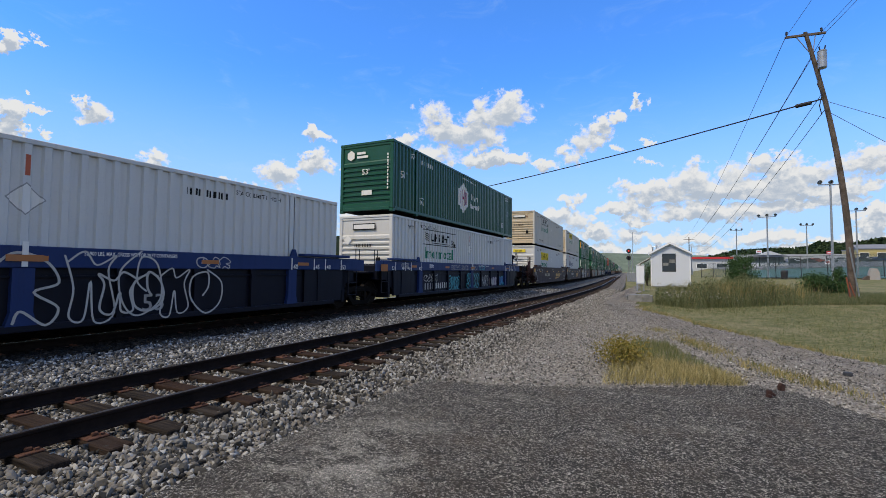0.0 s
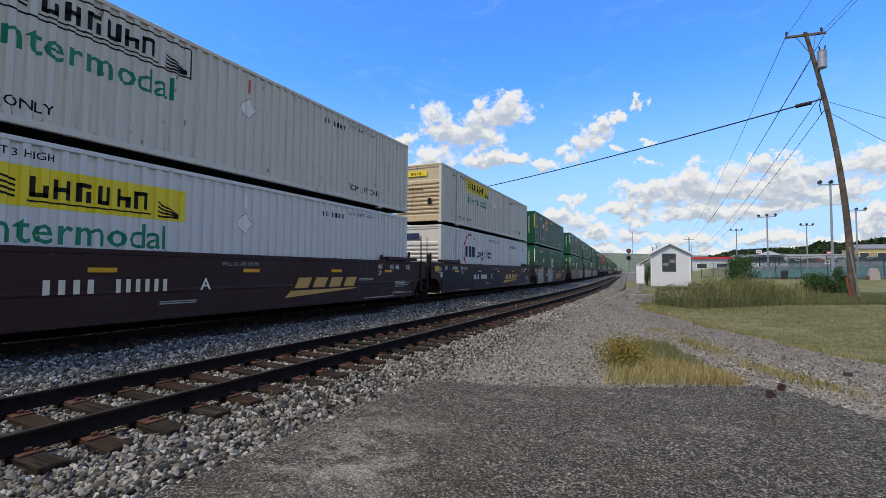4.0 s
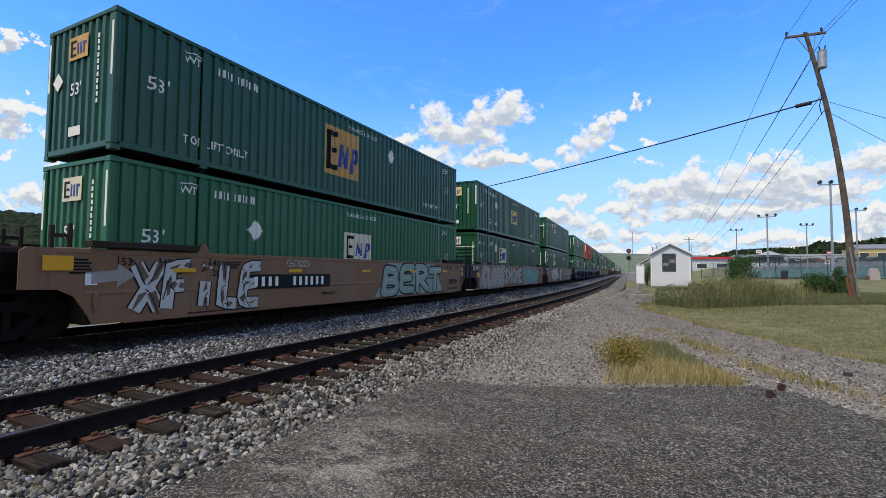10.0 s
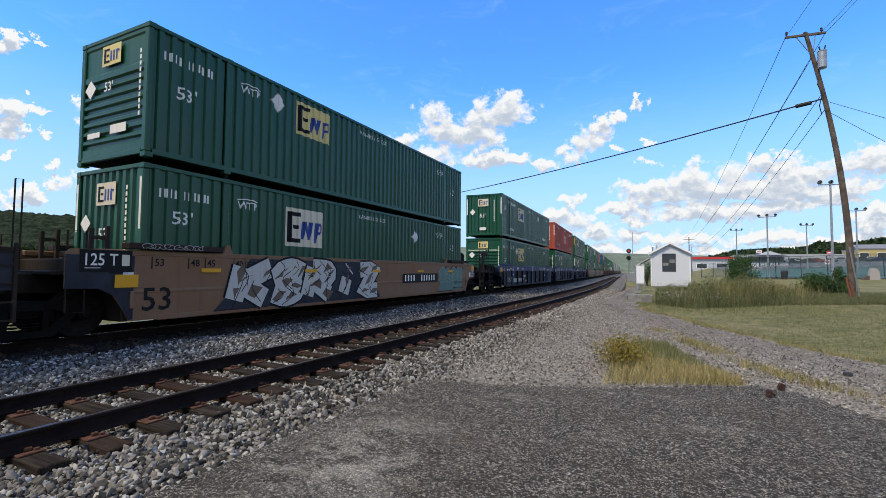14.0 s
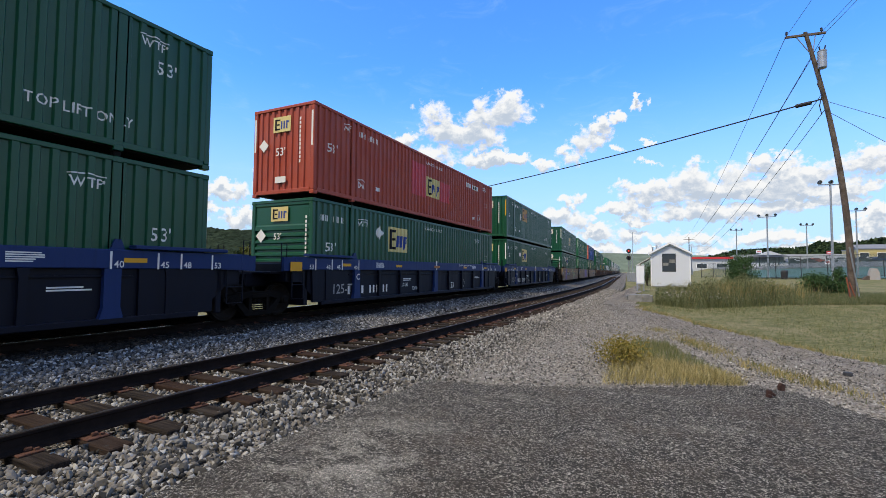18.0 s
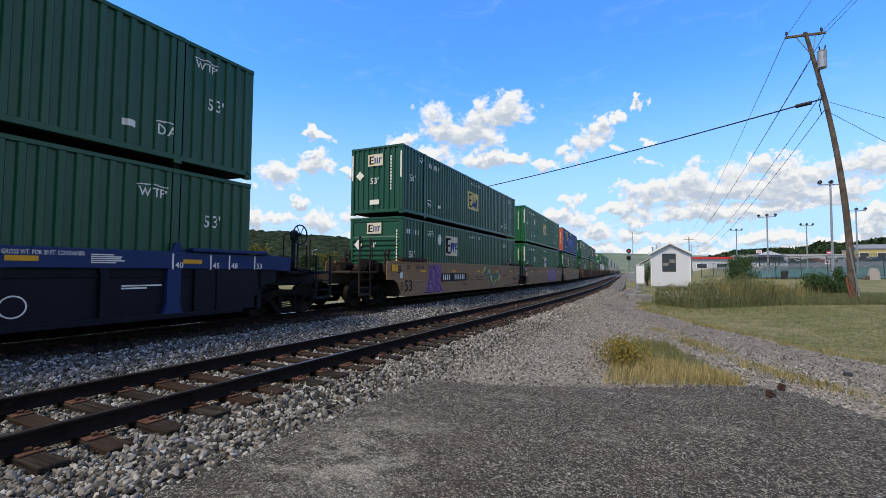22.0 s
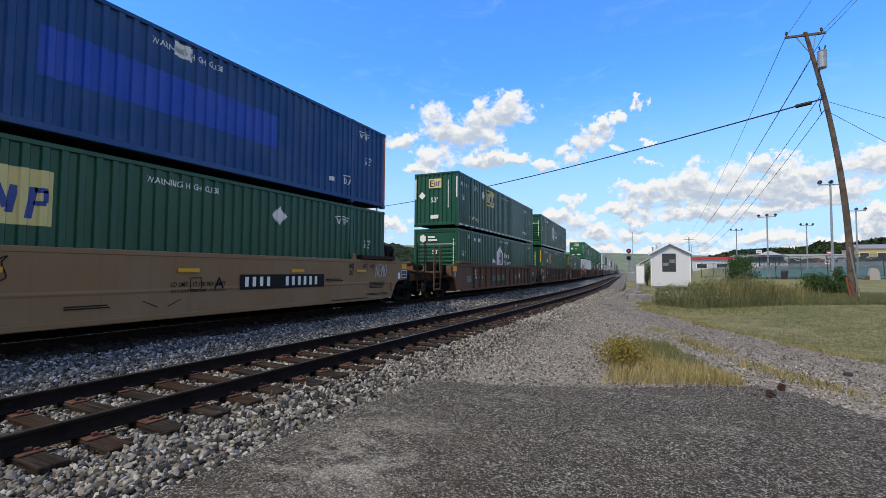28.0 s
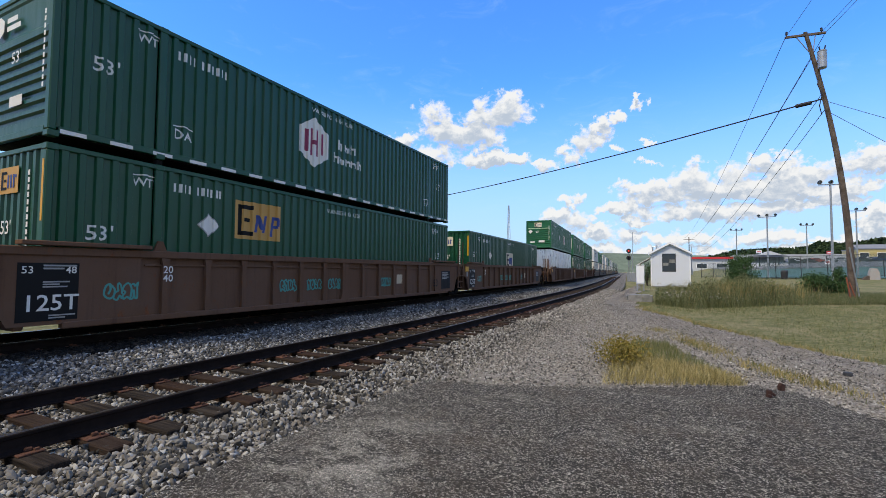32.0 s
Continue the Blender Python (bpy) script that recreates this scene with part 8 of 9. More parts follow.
def canopy(name, line, depth, lump, rows, mat, label):
    """Closed treetops on a slope: every crown a bump in one sheet."""
    s = Shape()
    pts = []
    for (x0, y0, z0), (x1, y1, z1) in zip(line, line[1:]):
        k = max(1, int(math.hypot(x1 - x0, y1 - y0) / (lump * 0.45)))
        pts += [(x0 + (x1 - x0) * i / k, y0 + (y1 - y0) * i / k, z0 + (z1 - z0) * i / k) for i in range(k)]
    for x, y, z in pts:
        k = math.hypot(x, y)
        for r in range(rows):
            d = (r / (rows - 1)) ** 1.4 * depth
            px, py = x * (1 - d / k), y * (1 - d / k)
            n = noise.voronoi((px / lump, py / lump, 0.0))[0][0]
            bump = lump * (0.55 - n) * 0.75 + lump * 0.5 * noise.noise((px / lump / 4, py / lump / 4, 3))
            s.v.append((px, py, max(0.0, z * 0.97 * (1 - d / depth)) + bump))
    for i in range(len(pts) - 1):
        for r in range(rows - 1):
            s.f.append((i * rows + r, i * rows + r + 1, (i + 1) * rows + r + 1, (i + 1) * rows + r))
    return tagged(new(name, s.mesh(name, mat, True)), label, "woods", "", "stuff")


canopy("hill_woods", left_hill, 500, 13.0, 60, plain("hill_treetops", (0.014, 0.023, 0.015), 0.95, 0.6, 0.09, 0.0, 1.0, (0.034, 0.048, 0.030), 0.0), "dark green forest covering the hill")
right_line = [(18, 345, 10.0), (38.7, 354, 16.5), (55, 362, 18.0), (66, 368, 18.5), (72, 371, 18.0), (82, 376, 20.0), (89, 379, 24.0), (100, 385, 22.5), (113, 391, 24.0), (126, 398, 27.0), (160, 410, 32.0), (230, 420, 36.0), (330, 420, 40.0)]
right_line = [(x, y, z * 0.90) for x, y, z in right_line]
slope("wooded_rise", right_line, 110, WOODED, "wooded rise behind the town")
ridge("town_woods", right_line, 100, (1.2, 3.2), 26000, FOREST, "dark trees on the rise behind the town", 1.6, 110)
ridge("track_woods", [(-92, 420, 12), (-74, 410, 15), (-62, 400, 14), (-52, 395, 9), (-40, 400, 7)], 12, (1.0, 2.6), 4200, FOREST, "clump of trees where the tracks vanish", 1.0)


def tree(x, y, tall, wide, seed, mat=FOREST):
    k = random.Random(seed)
    ob = thing("tree", pose(x, y, -0.07), "broad green tree standing in the field", "tree", "trees beyond the tracks")
    s = Shape().tube((0, 0, -0.2), (0, 0, tall * 0.5), wide * 0.045, 8, wide * 0.025)
    for i in range(7):
        a = i * 0.9 + k.random()
        s.tube((0, 0, tall * (0.25 + 0.03 * i)), (wide * 0.33 * math.cos(a), wide * 0.33 * math.sin(a), tall * (0.55 + 0.05 * i)), wide * 0.02, 6, wide * 0.006)
    part("trunk", s, BARK, ob)
    cc = [(wide * 0.5 * k.uniform(0.2, 0.8) * math.cos(a), wide * 0.5 * k.uniform(0.2, 0.8) * math.sin(a), tall * k.uniform(0.38, 0.92)) for a in [k.uniform(0, 6.283) for _ in range(22)]]
    p = np.concatenate([rng.normal(size=(75, 3)) * (wide * 0.10, wide * 0.10, tall * 0.055) + q for q in cc])
    leaf_cloud("crown", p, (0.35, 0.85), mat, "", "", ob)


OLIVE = tinted("olive_tree_leaves", (0.05, 0.06, 0.012), (0.10, 0.105, 0.022), (0.15, 0.14, 0.04))
for i, (x, y, tl, wd) in enumerate(((-93.85, 81.68, 7.5, 8.5), (-109.73, 90.51, 7.0, 7.0), (-130.69, 91.20, 8.0, 10.0), (-158.46, 88.47, 7.0, 9.0), (-150.92, 58.68, 7.5, 9.0), (-115.93, 132.17, 8.0, 10.0), (-114.48, 121.71, 7.0, 8.0), (-139.18, 42.18, 8.0, 9.0))):
    tree(x, y, tl, wd, i, OLIVE if i in (0, 5) else FOREST)

# ---- litter on the asphalt ----
RUST = plain("rusted_scrap", (0.045, 0.020, 0.014), 0.9, 0.5, 15.0, 0.2, 0.5, (0.085, 0.042, 0.03))
solo("rusty_stub", Shape().box(-0.055, 0.055, -0.05, 0.05, -0.02, 0.16, 0.015).box(-0.075, 0.02, -0.12, -0.03, 0.0, 0.07, 0.012).tube((0.06, -0.01, 0.10), (0.12, -0.02, 0.05), 0.03, 7), RUST, "rusty iron stub sticking out of the asphalt", "scrap", at=pose(1.14, 7.30, 0.004, 0, 6, 20) @ Matrix.Scale(0.55, 4))
solo("rusty_stub", Shape().prism([(-0.05, 0), (0.05, 0), (0.06, 0.11), (0.0, 0.14), (-0.05, 0.10)], -0.04, 0.04, "y"), RUST, "small rusty iron stub beside the asphalt", "scrap", at=pose(1.38, 7.90, -0.02, 0, 0, 40) @ Matrix.Scale(0.7, 4))
solo("dark_cap", Shape().lathe([(0, 0.0), (0, 0.07), (0.05, 0.06), (0.06, 0.0)], (0, 0, 0), "z", 12), DARK, "small dark cap lying on the lane", "litter", at=pose(2.55, 9.54, -0.015))


# ---- the train: boxes and platforms, front to back ----
def travelled(t):
    """How far the train has gone; it slows a little."""
    return 9.6977 * t - 0.00265 * t * t - 0.0000514 * t ** 3


MOVING = []          # thing, place along the track at the start, height above the rail


def seat(ob, s, z):
    MOVING.append((ob, s, z))
    return ob


# where the middle of each platform stands at the start, and its kind
STATIONS = [3.6, 23.23, 46.8, 66.39, 85.88, 109.67, 129.11, 148.76, 172.35, 192.09, 211.68, 235.49, 254.99, 274.7, 298.0, 317.92, 337.2]
for k in range(16):
    STATIONS.append(STATIONS[-1] + (23.6 if k % 3 == 0 else 19.63))
KINDS = "nnmmmbbbvvvtttrrr" + "rrrmmmtttmmmtttm"
START = pose(0, 0, 0)
CARS = []
for i, (s_at, k) in enumerate(zip(STATIONS, KINDS)):
    near = i > 0 and s_at - STATIONS[i - 1] > 21
    far = i + 1 < len(STATIONS) and STATIONS[i + 1] - s_at > 21
    turning = i < 18
    if k == "n":
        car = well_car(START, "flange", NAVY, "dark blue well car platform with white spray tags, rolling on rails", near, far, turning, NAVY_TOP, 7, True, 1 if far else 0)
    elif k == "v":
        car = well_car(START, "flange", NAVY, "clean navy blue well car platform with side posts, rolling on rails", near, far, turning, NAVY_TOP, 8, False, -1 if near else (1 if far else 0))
    elif k == "m":
        car = well_car(START, "smooth", MAROON, "maroon smooth-sided well car platform, rolling on rails", near, far, turning, None, 0, False, 1 if far else 0)
    elif k == "b":
        car = well_car(START, "smooth", BROWN, "faded brown well car platform with spray tags, rolling on rails", near, far, turning, None, 0, False, -1 if near else 0)
    elif k == "t":
        car = well_car(START, "smooth", TAN, "tan smooth-sided well car platform, rolling on rails", near, far, turning)
    else:
        car = well_car(START, "posts", RUSTY, "rusty brown well car platform with many side posts, rolling on rails", near, far, turning, None, 15)
    seat(car, s_at, 0.0)
    CARS.append((car, s_at))


def load(i, lower=None, upper=None):
    if lower is not None:
        seat(lower, CARS[i][1], FLOOR)
    if upper is not None:
        seat(upper, CARS[i][1], FLOOR + HIGH + STACK)
        for sg in (1, -1):
            for e in (1, -1):
                part("twist_lock", lambda: Shape().box(-0.07, 0.07, -0.07, 0.07, -STACK, 0.0, 0.015), GRIME, upper, key=("lock",), at=(sg * (HW - 0.10), e * POST, 0))


I4 = START
GL = GREEN_LIGHT
load(0, box_white(I4, WHITE, None, -5.5, "bars", "white corrugated container with black framed sign, alone on its car"))
load(1, box_white(I4, WHITE, None, -5.44, "bars", "white corrugated container with black framed sign, under a green box", False, None, 0.12), box_hexagon(I4, -0.86, 1.58, 0.80, "bars"))
load(2, box_white(I4, WHITE, BRIGHT_YELLOW, -5.2, "bars", "white container with bright yellow sign and green lettering"), box_white(I4, WHITE_OLD, None, -5.16, "bars", "grimy white container with framed sign, stacked on another", True, RUST_CREAM, 0.28))
load(3, box_ring(I4), box_white(I4, WHITE_OLD, BRIGHT_YELLOW, -4.85, "bars", "rust-stained cream container with yellow sign, stacked on another", True, RUST_CREAM, 0.32))
load(4, box_green(I4, -0.51, 0.98, LOGO_PALE, (-4.26, 1.66), body=GL, z53=1.4), box_green(I4, -3.64, 1.62, LOGO_ORANGE, (-4.35, 1.85), extra=("DA",), reflect=True))
load(5, box_green(I4, -0.86, 0.97, LOGO_PALE, (-4.53, 1.70), body=GL, end_panel=LOGO_PALE, z53=1.36), box_green(I4, -1.93, 0.77, LOGO_ORANGE, (1.95, 2.14), extra=("TOP",), end_panel=LOGO_ORANGE, size=(1.8, 1.6)))
load(6, box_green(I4, -3.76, 1.22, LOGO_PALE, (-4.48, 2.13), style="bars", alt=True), box_green(I4, -0.94, 1.08, LOGO_YELLOW, (-4.42, 1.89), extra=("DA",)))
load(7, box_green(I4, -4.15, 1.35, LOGO_PALE, (3.28, 2.11), end_panel=LOGO_PALE, z53=1.8, alt=True, size=(1.62, 1.12)), box_green(I4, -3.83, 1.68, LOGO_YELLOW, (-4.51, 2.34), style="bars", alt=True))
load(8, box_green(I4, -3.66, 1.42, LOGO_YELLOW, (-4.25, 2.13), style="bars", z53=1.4, alt=True), box_green(I4, -3.73, 1.48, LOGO_PALE, (3.03, 2.27), extra=("TOP",), z53=2.0))
red = box_green(I4, -0.62, 1.05, LOGO_YELLOW, None, body=RED, extra=("DA",), label="faded red corrugated container with yellow logo panel", size=(1.26, 0.90))
for y, z, w, h in ((-1.98, 0.95, 1.35, 1.45), (0.66, 1.0, 1.15, 0.95)):
    mark(red, "paint_patch", [rect(y, z, w, h)], RED_FRESH, "fresh red paint over an old sign", 0.0025)
mark(red, "number_plate", [rect(3.92, 2.26, 0.72, 0.24)], INK_WHITE, "white painted number strip", 0.003)
mark(red, "number_plate", [rect(4.78, 2.26, 0.98, 0.24)], INK_WHITE, "white painted number strip", 0.003)
mark(red, "fleet_mark", bars(4.0, 2.30, 0.15, 4) + bars(4.86, 2.30, 0.15, 6, 9, 0.9), INK_BLACK, "", 0.007)
load(9, box_green(I4, -3.77, 1.40, LOGO_YELLOW, (-4.4, 2.08), style="bars", z53=1.4, alt=True), red)
load(10, box_green(I4, -3.75, 1.40, LOGO_YELLOW, (-4.34, 1.93), z53=1.8, alt=True), box_green(I4, -3.61, 1.58, LOGO_ORANGE, (-4.19, 1.80), extra=("DA",), end_panel=LOGO_PALE, reflect=True))
load(11, box_green(I4, -3.80, 1.42, LOGO_PALE, (-4.48, 2.14), style="bars", end_panel=LOGO_PALE, z53=1.35, alt=True), box_green(I4, -0.90, 1.10, LOGO_YELLOW, None, extra=("DA",), end_panel=LOGO_PALE))
load(12, box_green(I4, -0.75, 0.98, LOGO_PALE, (-4.46, 1.70), body=GL, z53=1.38), box_green(I4, -0.84, 1.12, LOGO_YELLOW, (-4.46, 1.89), body=GL, extra=("DA",)))
blue = box_green(I4, -4.65, 1.58, LOGO_YELLOW, None, body=BLUE, extra=("DA",), label="blue corrugated container with orange ends, stacked on a green one", style="bars", size=(1.3, 1.05))
mark(blue, "paint_patch", [rect(-2.64, 1.05, 5.38, 0.90)], BLUE_FRESH, "fresh blue paint over an old sign", 0.0025)
for ch in blue.children:
    if ch.name.startswith(("corner_post", "end_wall")):
        me = ch.data.copy()
        me.materials[0] = ORANGE
        ch.data = me
mark(blue, "sticker", [rect(-0.27, 2.42, 0.45, 0.32)], INK_WHITE, "white square sticker")
load(13, box_green(I4, -3.85, 1.40, LOGO_YELLOW, (2.89, 2.18), z53=1.6, alt=True), blue)
load(14, box_hexagon(I4, -0.89, 1.50, 0.78, "bars", False, "green container with white hexagon badge and hazard placards", True), box_green(I4, -3.62, 1.66, LOGO_YELLOW, (-4.15, 2.17), extra=("TOP",), stripes=True, alt=True))
load(15, box_green(I4, -4.18, 1.45, LOGO_ORANGE, (-4.88, 1.71), reflect=True, z53=1.35), box_hexagon(I4, -1.38, 1.60, 0.78, "bars", True))
load(16, box_green(I4, -0.95, 0.95, LOGO_PALE, (-4.4, 1.62), reflect=True))


def tail_box(c, up):
    if c == "g":
        return box_green(I4, 0.6 if up else -0.8, 0.9, LOGO_PALE, (-2.2, 1.5), style="bars" if up else "upright", body=GREEN_LIGHT if up else GREEN)
    if c == "s":
        return container(I4, SILVER, "bare silver panelled container under a green one", "upright")
    return box_white(I4, WHITE if up else WHITE_OLD, None, -3.0, "bars")


for j, code in enumerate(("gs", "gg", "gg", "ww", "gw", "ww", "ww", "gw", "ww", "ww", "gg", "ww", "gg", "ww", "gg", "ww")):
    load(17 + j, tail_box(code[1], False), tail_box(code[0], True))

# marks on the platforms
navy0, navy1 = CARS[0][0], CARS[1][0]
PX = SX - 0.10          # face of a set-back sheet
TAG_SEA = paint("pale_sea_green_spray_paint", (0.21, 0.29, 0.225), 0.5, 0.35)
TAG_LILAC = paint("lilac_spray_paint", (0.26, 0.20, 0.33), 0.5, 0.3)
TAG_VIOLET = paint("violet_spray_paint", (0.15, 0.06, 0.20), 0.5, 0.2)
END_DARK = paint("dark_end_paint", (0.008, 0.010, 0.018), 0.6, 0.3, 0.0, (0.02, 0.015, 0.012))


def fitted(text, y, z, h, width):
    """A word drawn to a given width."""
    return word(text, y, z, h, width / (letters(text)[1] * h))


def sockets(c, size=0.13):
    """White socket bars with their lengths along the chord of a navy car."""
    for e in (-1, 1):
        for text, y in (("53", 8.1), ("48", 7.35), ("45", 6.85), ("40", 5.95)):
            car_mark(c, "socket_mark", [rect(e * y - 0.02, 1.30, 0.04, 0.34)], INK_WHITE)
            car_mark(c, "lettering", word(text, e * y + 0.05 if e > 0 else e * y - 0.27, 1.33, size), INK_WHITE, "", 0.016)


for c in (navy0, navy1):
    sockets(c)
    car_mark(c, "lettering", fitted("52,900 LBS. MAX. GROSS WT. FOR 20 FT CONTAINERS", 0.85, 1.545, 0.075, 1.75), INK_WHITE, "", 0.016)
    car_mark(c, "fine_print", fine_print(-5.2, 1.56, 0.5, 5, 0.02, 3), INK_WHITE)
    part("guide_plate", Shape().box(SX + 0.013, SX + 0.03, -0.04, 0.04, S1 - 0.34, S1 + 0.08), INK_WHITE, c)
    part("reflector", Shape().box(SX + 0.031, SX + 0.036, -0.25, 0.25, 1.42, 1.53), ORANGE_PLATE, c, "faded orange reflector")
for y, z, w, h, n, sd in ((-0.45, 0.36, 1.0, 1.22, 1, 13), (0.55, 0.36, 1.75, 1.24, 2, 14), (2.2, 0.34, 1.4, 0.95, 2, 18)):
    scrawl(navy0, y, z, w, h, n, TAG_WHITE, sd, 0.055, SX)
scrawl(navy0, 1.1, 0.45, 1.2, 0.78, 2, TAG_WHITE, 62, 0.06, SX)
scrawl(navy0, 3.05, 1.34, 0.85, 0.24, 3, TAG_WHITE, 63, 0.035)
car_mark(navy0, "lettering", word("53", 1.95, 0.44, 0.34), INK_GREY, "", 0.006, PX)
scrawl(navy1, -7.65, 1.40, 0.55, 0.2, 4, TAG_WHITE, 11, 0.03)
scrawl(navy1, -5.55, 0.82, 1.35, 0.30, 4, TAG_WHITE, 15, 0.04, PX)
car_mark(navy1, "fleet_mark", bars(-5.45, 0.46, 0.28, 4, 9, 0.9), INK_GREY, "", 0.004, PX)
car_mark(navy1, "fleet_mark", bars(-4.35, 0.48, 0.26, 6, 9, 0.85), INK_WHITE, "", 0.004, PX)
for y, w, sd in ((-2.85, 1.1, 21), (-1.55, 0.9, 22), (-0.3, 1.0, 25), (1.05, 0.9, 27)):
    scrawl(navy1, y, 1.36, w, 0.22, 5, TAG_CYAN if sd == 27 else TAG_WHITE, sd, 0.024)
tag(navy1, -2.95, 0.36, 1.4, 0.66, 4, NAVY, TAG_CYAN, 5, TAG_CYAN, SX - 0.10, "SUKO", 0.8, None, 0.12)
tag(navy1, -0.75, 0.36, 1.75, 0.78, 4, NAVY, TAG_CYAN, 6, TAG_CYAN, SX - 0.03, "SUKO", 0.9, None, 0.10)
line_tag(navy1, 1.65, 0.42, 1.15, 0.60, "MARZ", TAG_WHITE, 0.05, PX)
tag(navy1, 2.95, 0.42, 1.35, 0.52, 4, TAG_WHITE, TAG_VIOLET, 9, INK_GREY, PX, "MARZ", 1.2)
tag(navy1, 4.75, 0.42, 1.0, 0.52, 4, INK_BLUE, TAG_CYAN, 10, TAG_CYAN, PX, "SUK", 1.0)
for i in (2, 3, 4):
    c = CARS[i][0]
    car_lettering(c, INK_WHITE, INK_GREY, -7.75, i == 2, i)
    ink = INK_WHITE if i == 3 else LOGO_PALE
    car_mark(c, "fleet_mark", bars(-4.2, 0.84, 0.26, 4, 9, 0.86), ink, "fleet mark drawn as bars")
    car_mark(c, "fleet_mark", bars(-3.05, 0.84, 0.26, 6, 9, 0.70), ink, "fleet mark drawn as bars")
    car_mark(c, "lettering", word({2: "A", 3: "C", 4: "B"}[i], -1.28, 0.84, 0.26), INK_WHITE)
    car_mark(c, "lettering", fitted("WELL LD LMT 119,700", -0.75, 1.40, 0.09, 1.1), INK_GREY)
    for k in range(4):
        car_mark(c, "maker_logo", [[(1.62 + 0.72 * k, 0.78), (2.16 + 0.72 * k, 0.78), (2.32 + 0.72 * k, 1.08), (1.78 + 0.72 * k, 1.08)]], LOGO_ORANGE, "faded slanting logo drawn as a bar")
    car_mark(c, "maker_logo", [[(1.25, 0.52), (4.45, 0.70), (4.45, 0.73), (1.48, 0.71)]], LOGO_ORANGE, "faded slanting logo wedge")
car_mark(CARS[3][0], "overpaint", [[(-8.4, 0.40), (0.55, 0.40), (0.75, 0.75), (0.62, 1.1), (0.80, 1.5), (-8.4, 1.5)]], NAVY, "dark overpaint on the maroon sheet", 0.011)
for y, z, r in ((-5.2, 0.9, 0.28), (-0.5, 1.15, 0.3), (-2.1, 0.6, 0.22), (-3.9, 0.55, 0.2)):
    car_mark(CARS[3][0], "worn_spot", [[(y - r, z), (y - 0.3 * r, z - 0.8 * r), (y + 0.9 * r, z - 0.5 * r), (y + 0.6 * r, z + 0.6 * r), (y - 0.4 * r, z + 0.8 * r)]], MAROON, "spot where the maroon shows through", 0.0125)
tag(CARS[4][0], -7.95, 0.30, 2.3, 1.25, 4, TAG_CHROME, TAG_BLACK, 11, TAG_WHITE, CAR_X, None, 1.3, TAG_SILVER, 0.05)
tag(CARS[4][0], -3.15, 0.30, 2.3, 1.28, 4, TAG_CHROME, TAG_BLACK, 12, TAG_WHITE, CAR_X, None, 1.3, TAG_SILVER, 0.05)
b5, b6, b7 = CARS[5][0], CARS[6][0], CARS[7][0]
t11, t12, t13 = CARS[11][0], CARS[12][0], CARS[13][0]
for i in (5, 6, 7):
    car_lettering(CARS[i][0], INK_BLACK, INK_BLACK, -7.75, i == 7, i)
for c, y in ((b5, -4.87), (b7, 1.95), (t11, -4.7), (t13, 1.45)):
    car_mark(c, "mark_plate", [rect(y, 0.80, 3.07, 0.38)], INK_BLACK, "black mark panel", 0.024)
    car_mark(c, "fleet_mark", bars(y + 0.15, 0.87, 0.25, 4, 9, 0.92), INK_WHITE, "", 0.028)
    car_mark(c, "fleet_mark", bars(y + 1.50, 0.87, 0.25, 6, 9, 0.92), INK_WHITE, "", 0.028)
car_mark(b5, "spray_arrow", [[(-8.4, 1.02), (-7.95, 1.08), (-7.98, 0.94), (-7.62, 1.18), (-7.95, 1.40), (-7.97, 1.28), (-8.4, 1.24)]], TAG_CHROME, "grey sprayed arrow", 0.016)
piece(b5, -7.75, 0.36, 3.2, 1.15, "XFILE", 21)
scrawl(b5, -3.6, 1.40, 0.85, 0.18, 4, TAG_WHITE, 64, 0.03)
car_mark(b5, "spray_ground", [[(0.65, 0.33), (6.1, 0.33), (6.0, 0.62), (5.75, 0.95), (5.3, 1.58), (1.5, 1.58), (1.45, 1.2), (1.25, 0.85), (0.95, 0.62)]], TAG_SEA, "pale green sprayed ground of a tag", 0.0125)
tag(b5, 1.05, 0.34, 4.9, 1.24, 4, TAG_SEA, TAG_BLACK, 22, TAG_WHITE, CAR_X, "BERT", 0.85, None, 0.10)
scrawl(b6, -8.1, S1 + 0.05, 0.9, 0.10, 4, TAG_WHITE, 65, 0.02, SX + 0.09)
tag(b6, -7.7, 0.32, 4.25, 1.27, 5, TAG_CHROME, TAG_BLACK, 23, TAG_WHITE, CAR_X, "CLOSE", 1.0, TAG_SILVER, 0.06)
for k in range(4):
    car_mark(b6, "spray_bar", [rect((-8.0, -7.85, -3.55, -3.42)[k], 0.34, 0.09, 0.55)], TAG_CHROME, "silver sprayed bar", 0.016)
tag(b6, -3.25, 0.36, 4.3, 1.22, 5, TAG_CHROME, TAG_BLACK, 24, TAG_WHITE, CAR_X, "SHOME", 1.0, None, 0.09)
tag(b6, 1.75, 0.34, 4.4, 1.25, 5, TAG_TEAL, TAG_BLACK, 25, TAG_WHITE, CAR_X, None, 1.7, TAG_PINK, 0.07)
car_mark(b7, "spray_ground", [[(-6.5, 0.33), (0.4, 0.33), (0.1, 0.7), (-0.1, 1.1), (-0.45, 1.58), (-5.5, 1.58), (-5.85, 0.95)]], END_DARK, "dark blue sprayed ground of a piece", 0.0125)
piece(b7, -6.15, 0.33, 6.3, 1.26, "KSRIZ", 26)
tag(b7, 5.2, 0.78, 2.6, 0.68, 4, TAG_GREY_GREEN, TAG_SEA, 27, TAG_SEA, CAR_X, None, 0.8, None, 0.08)
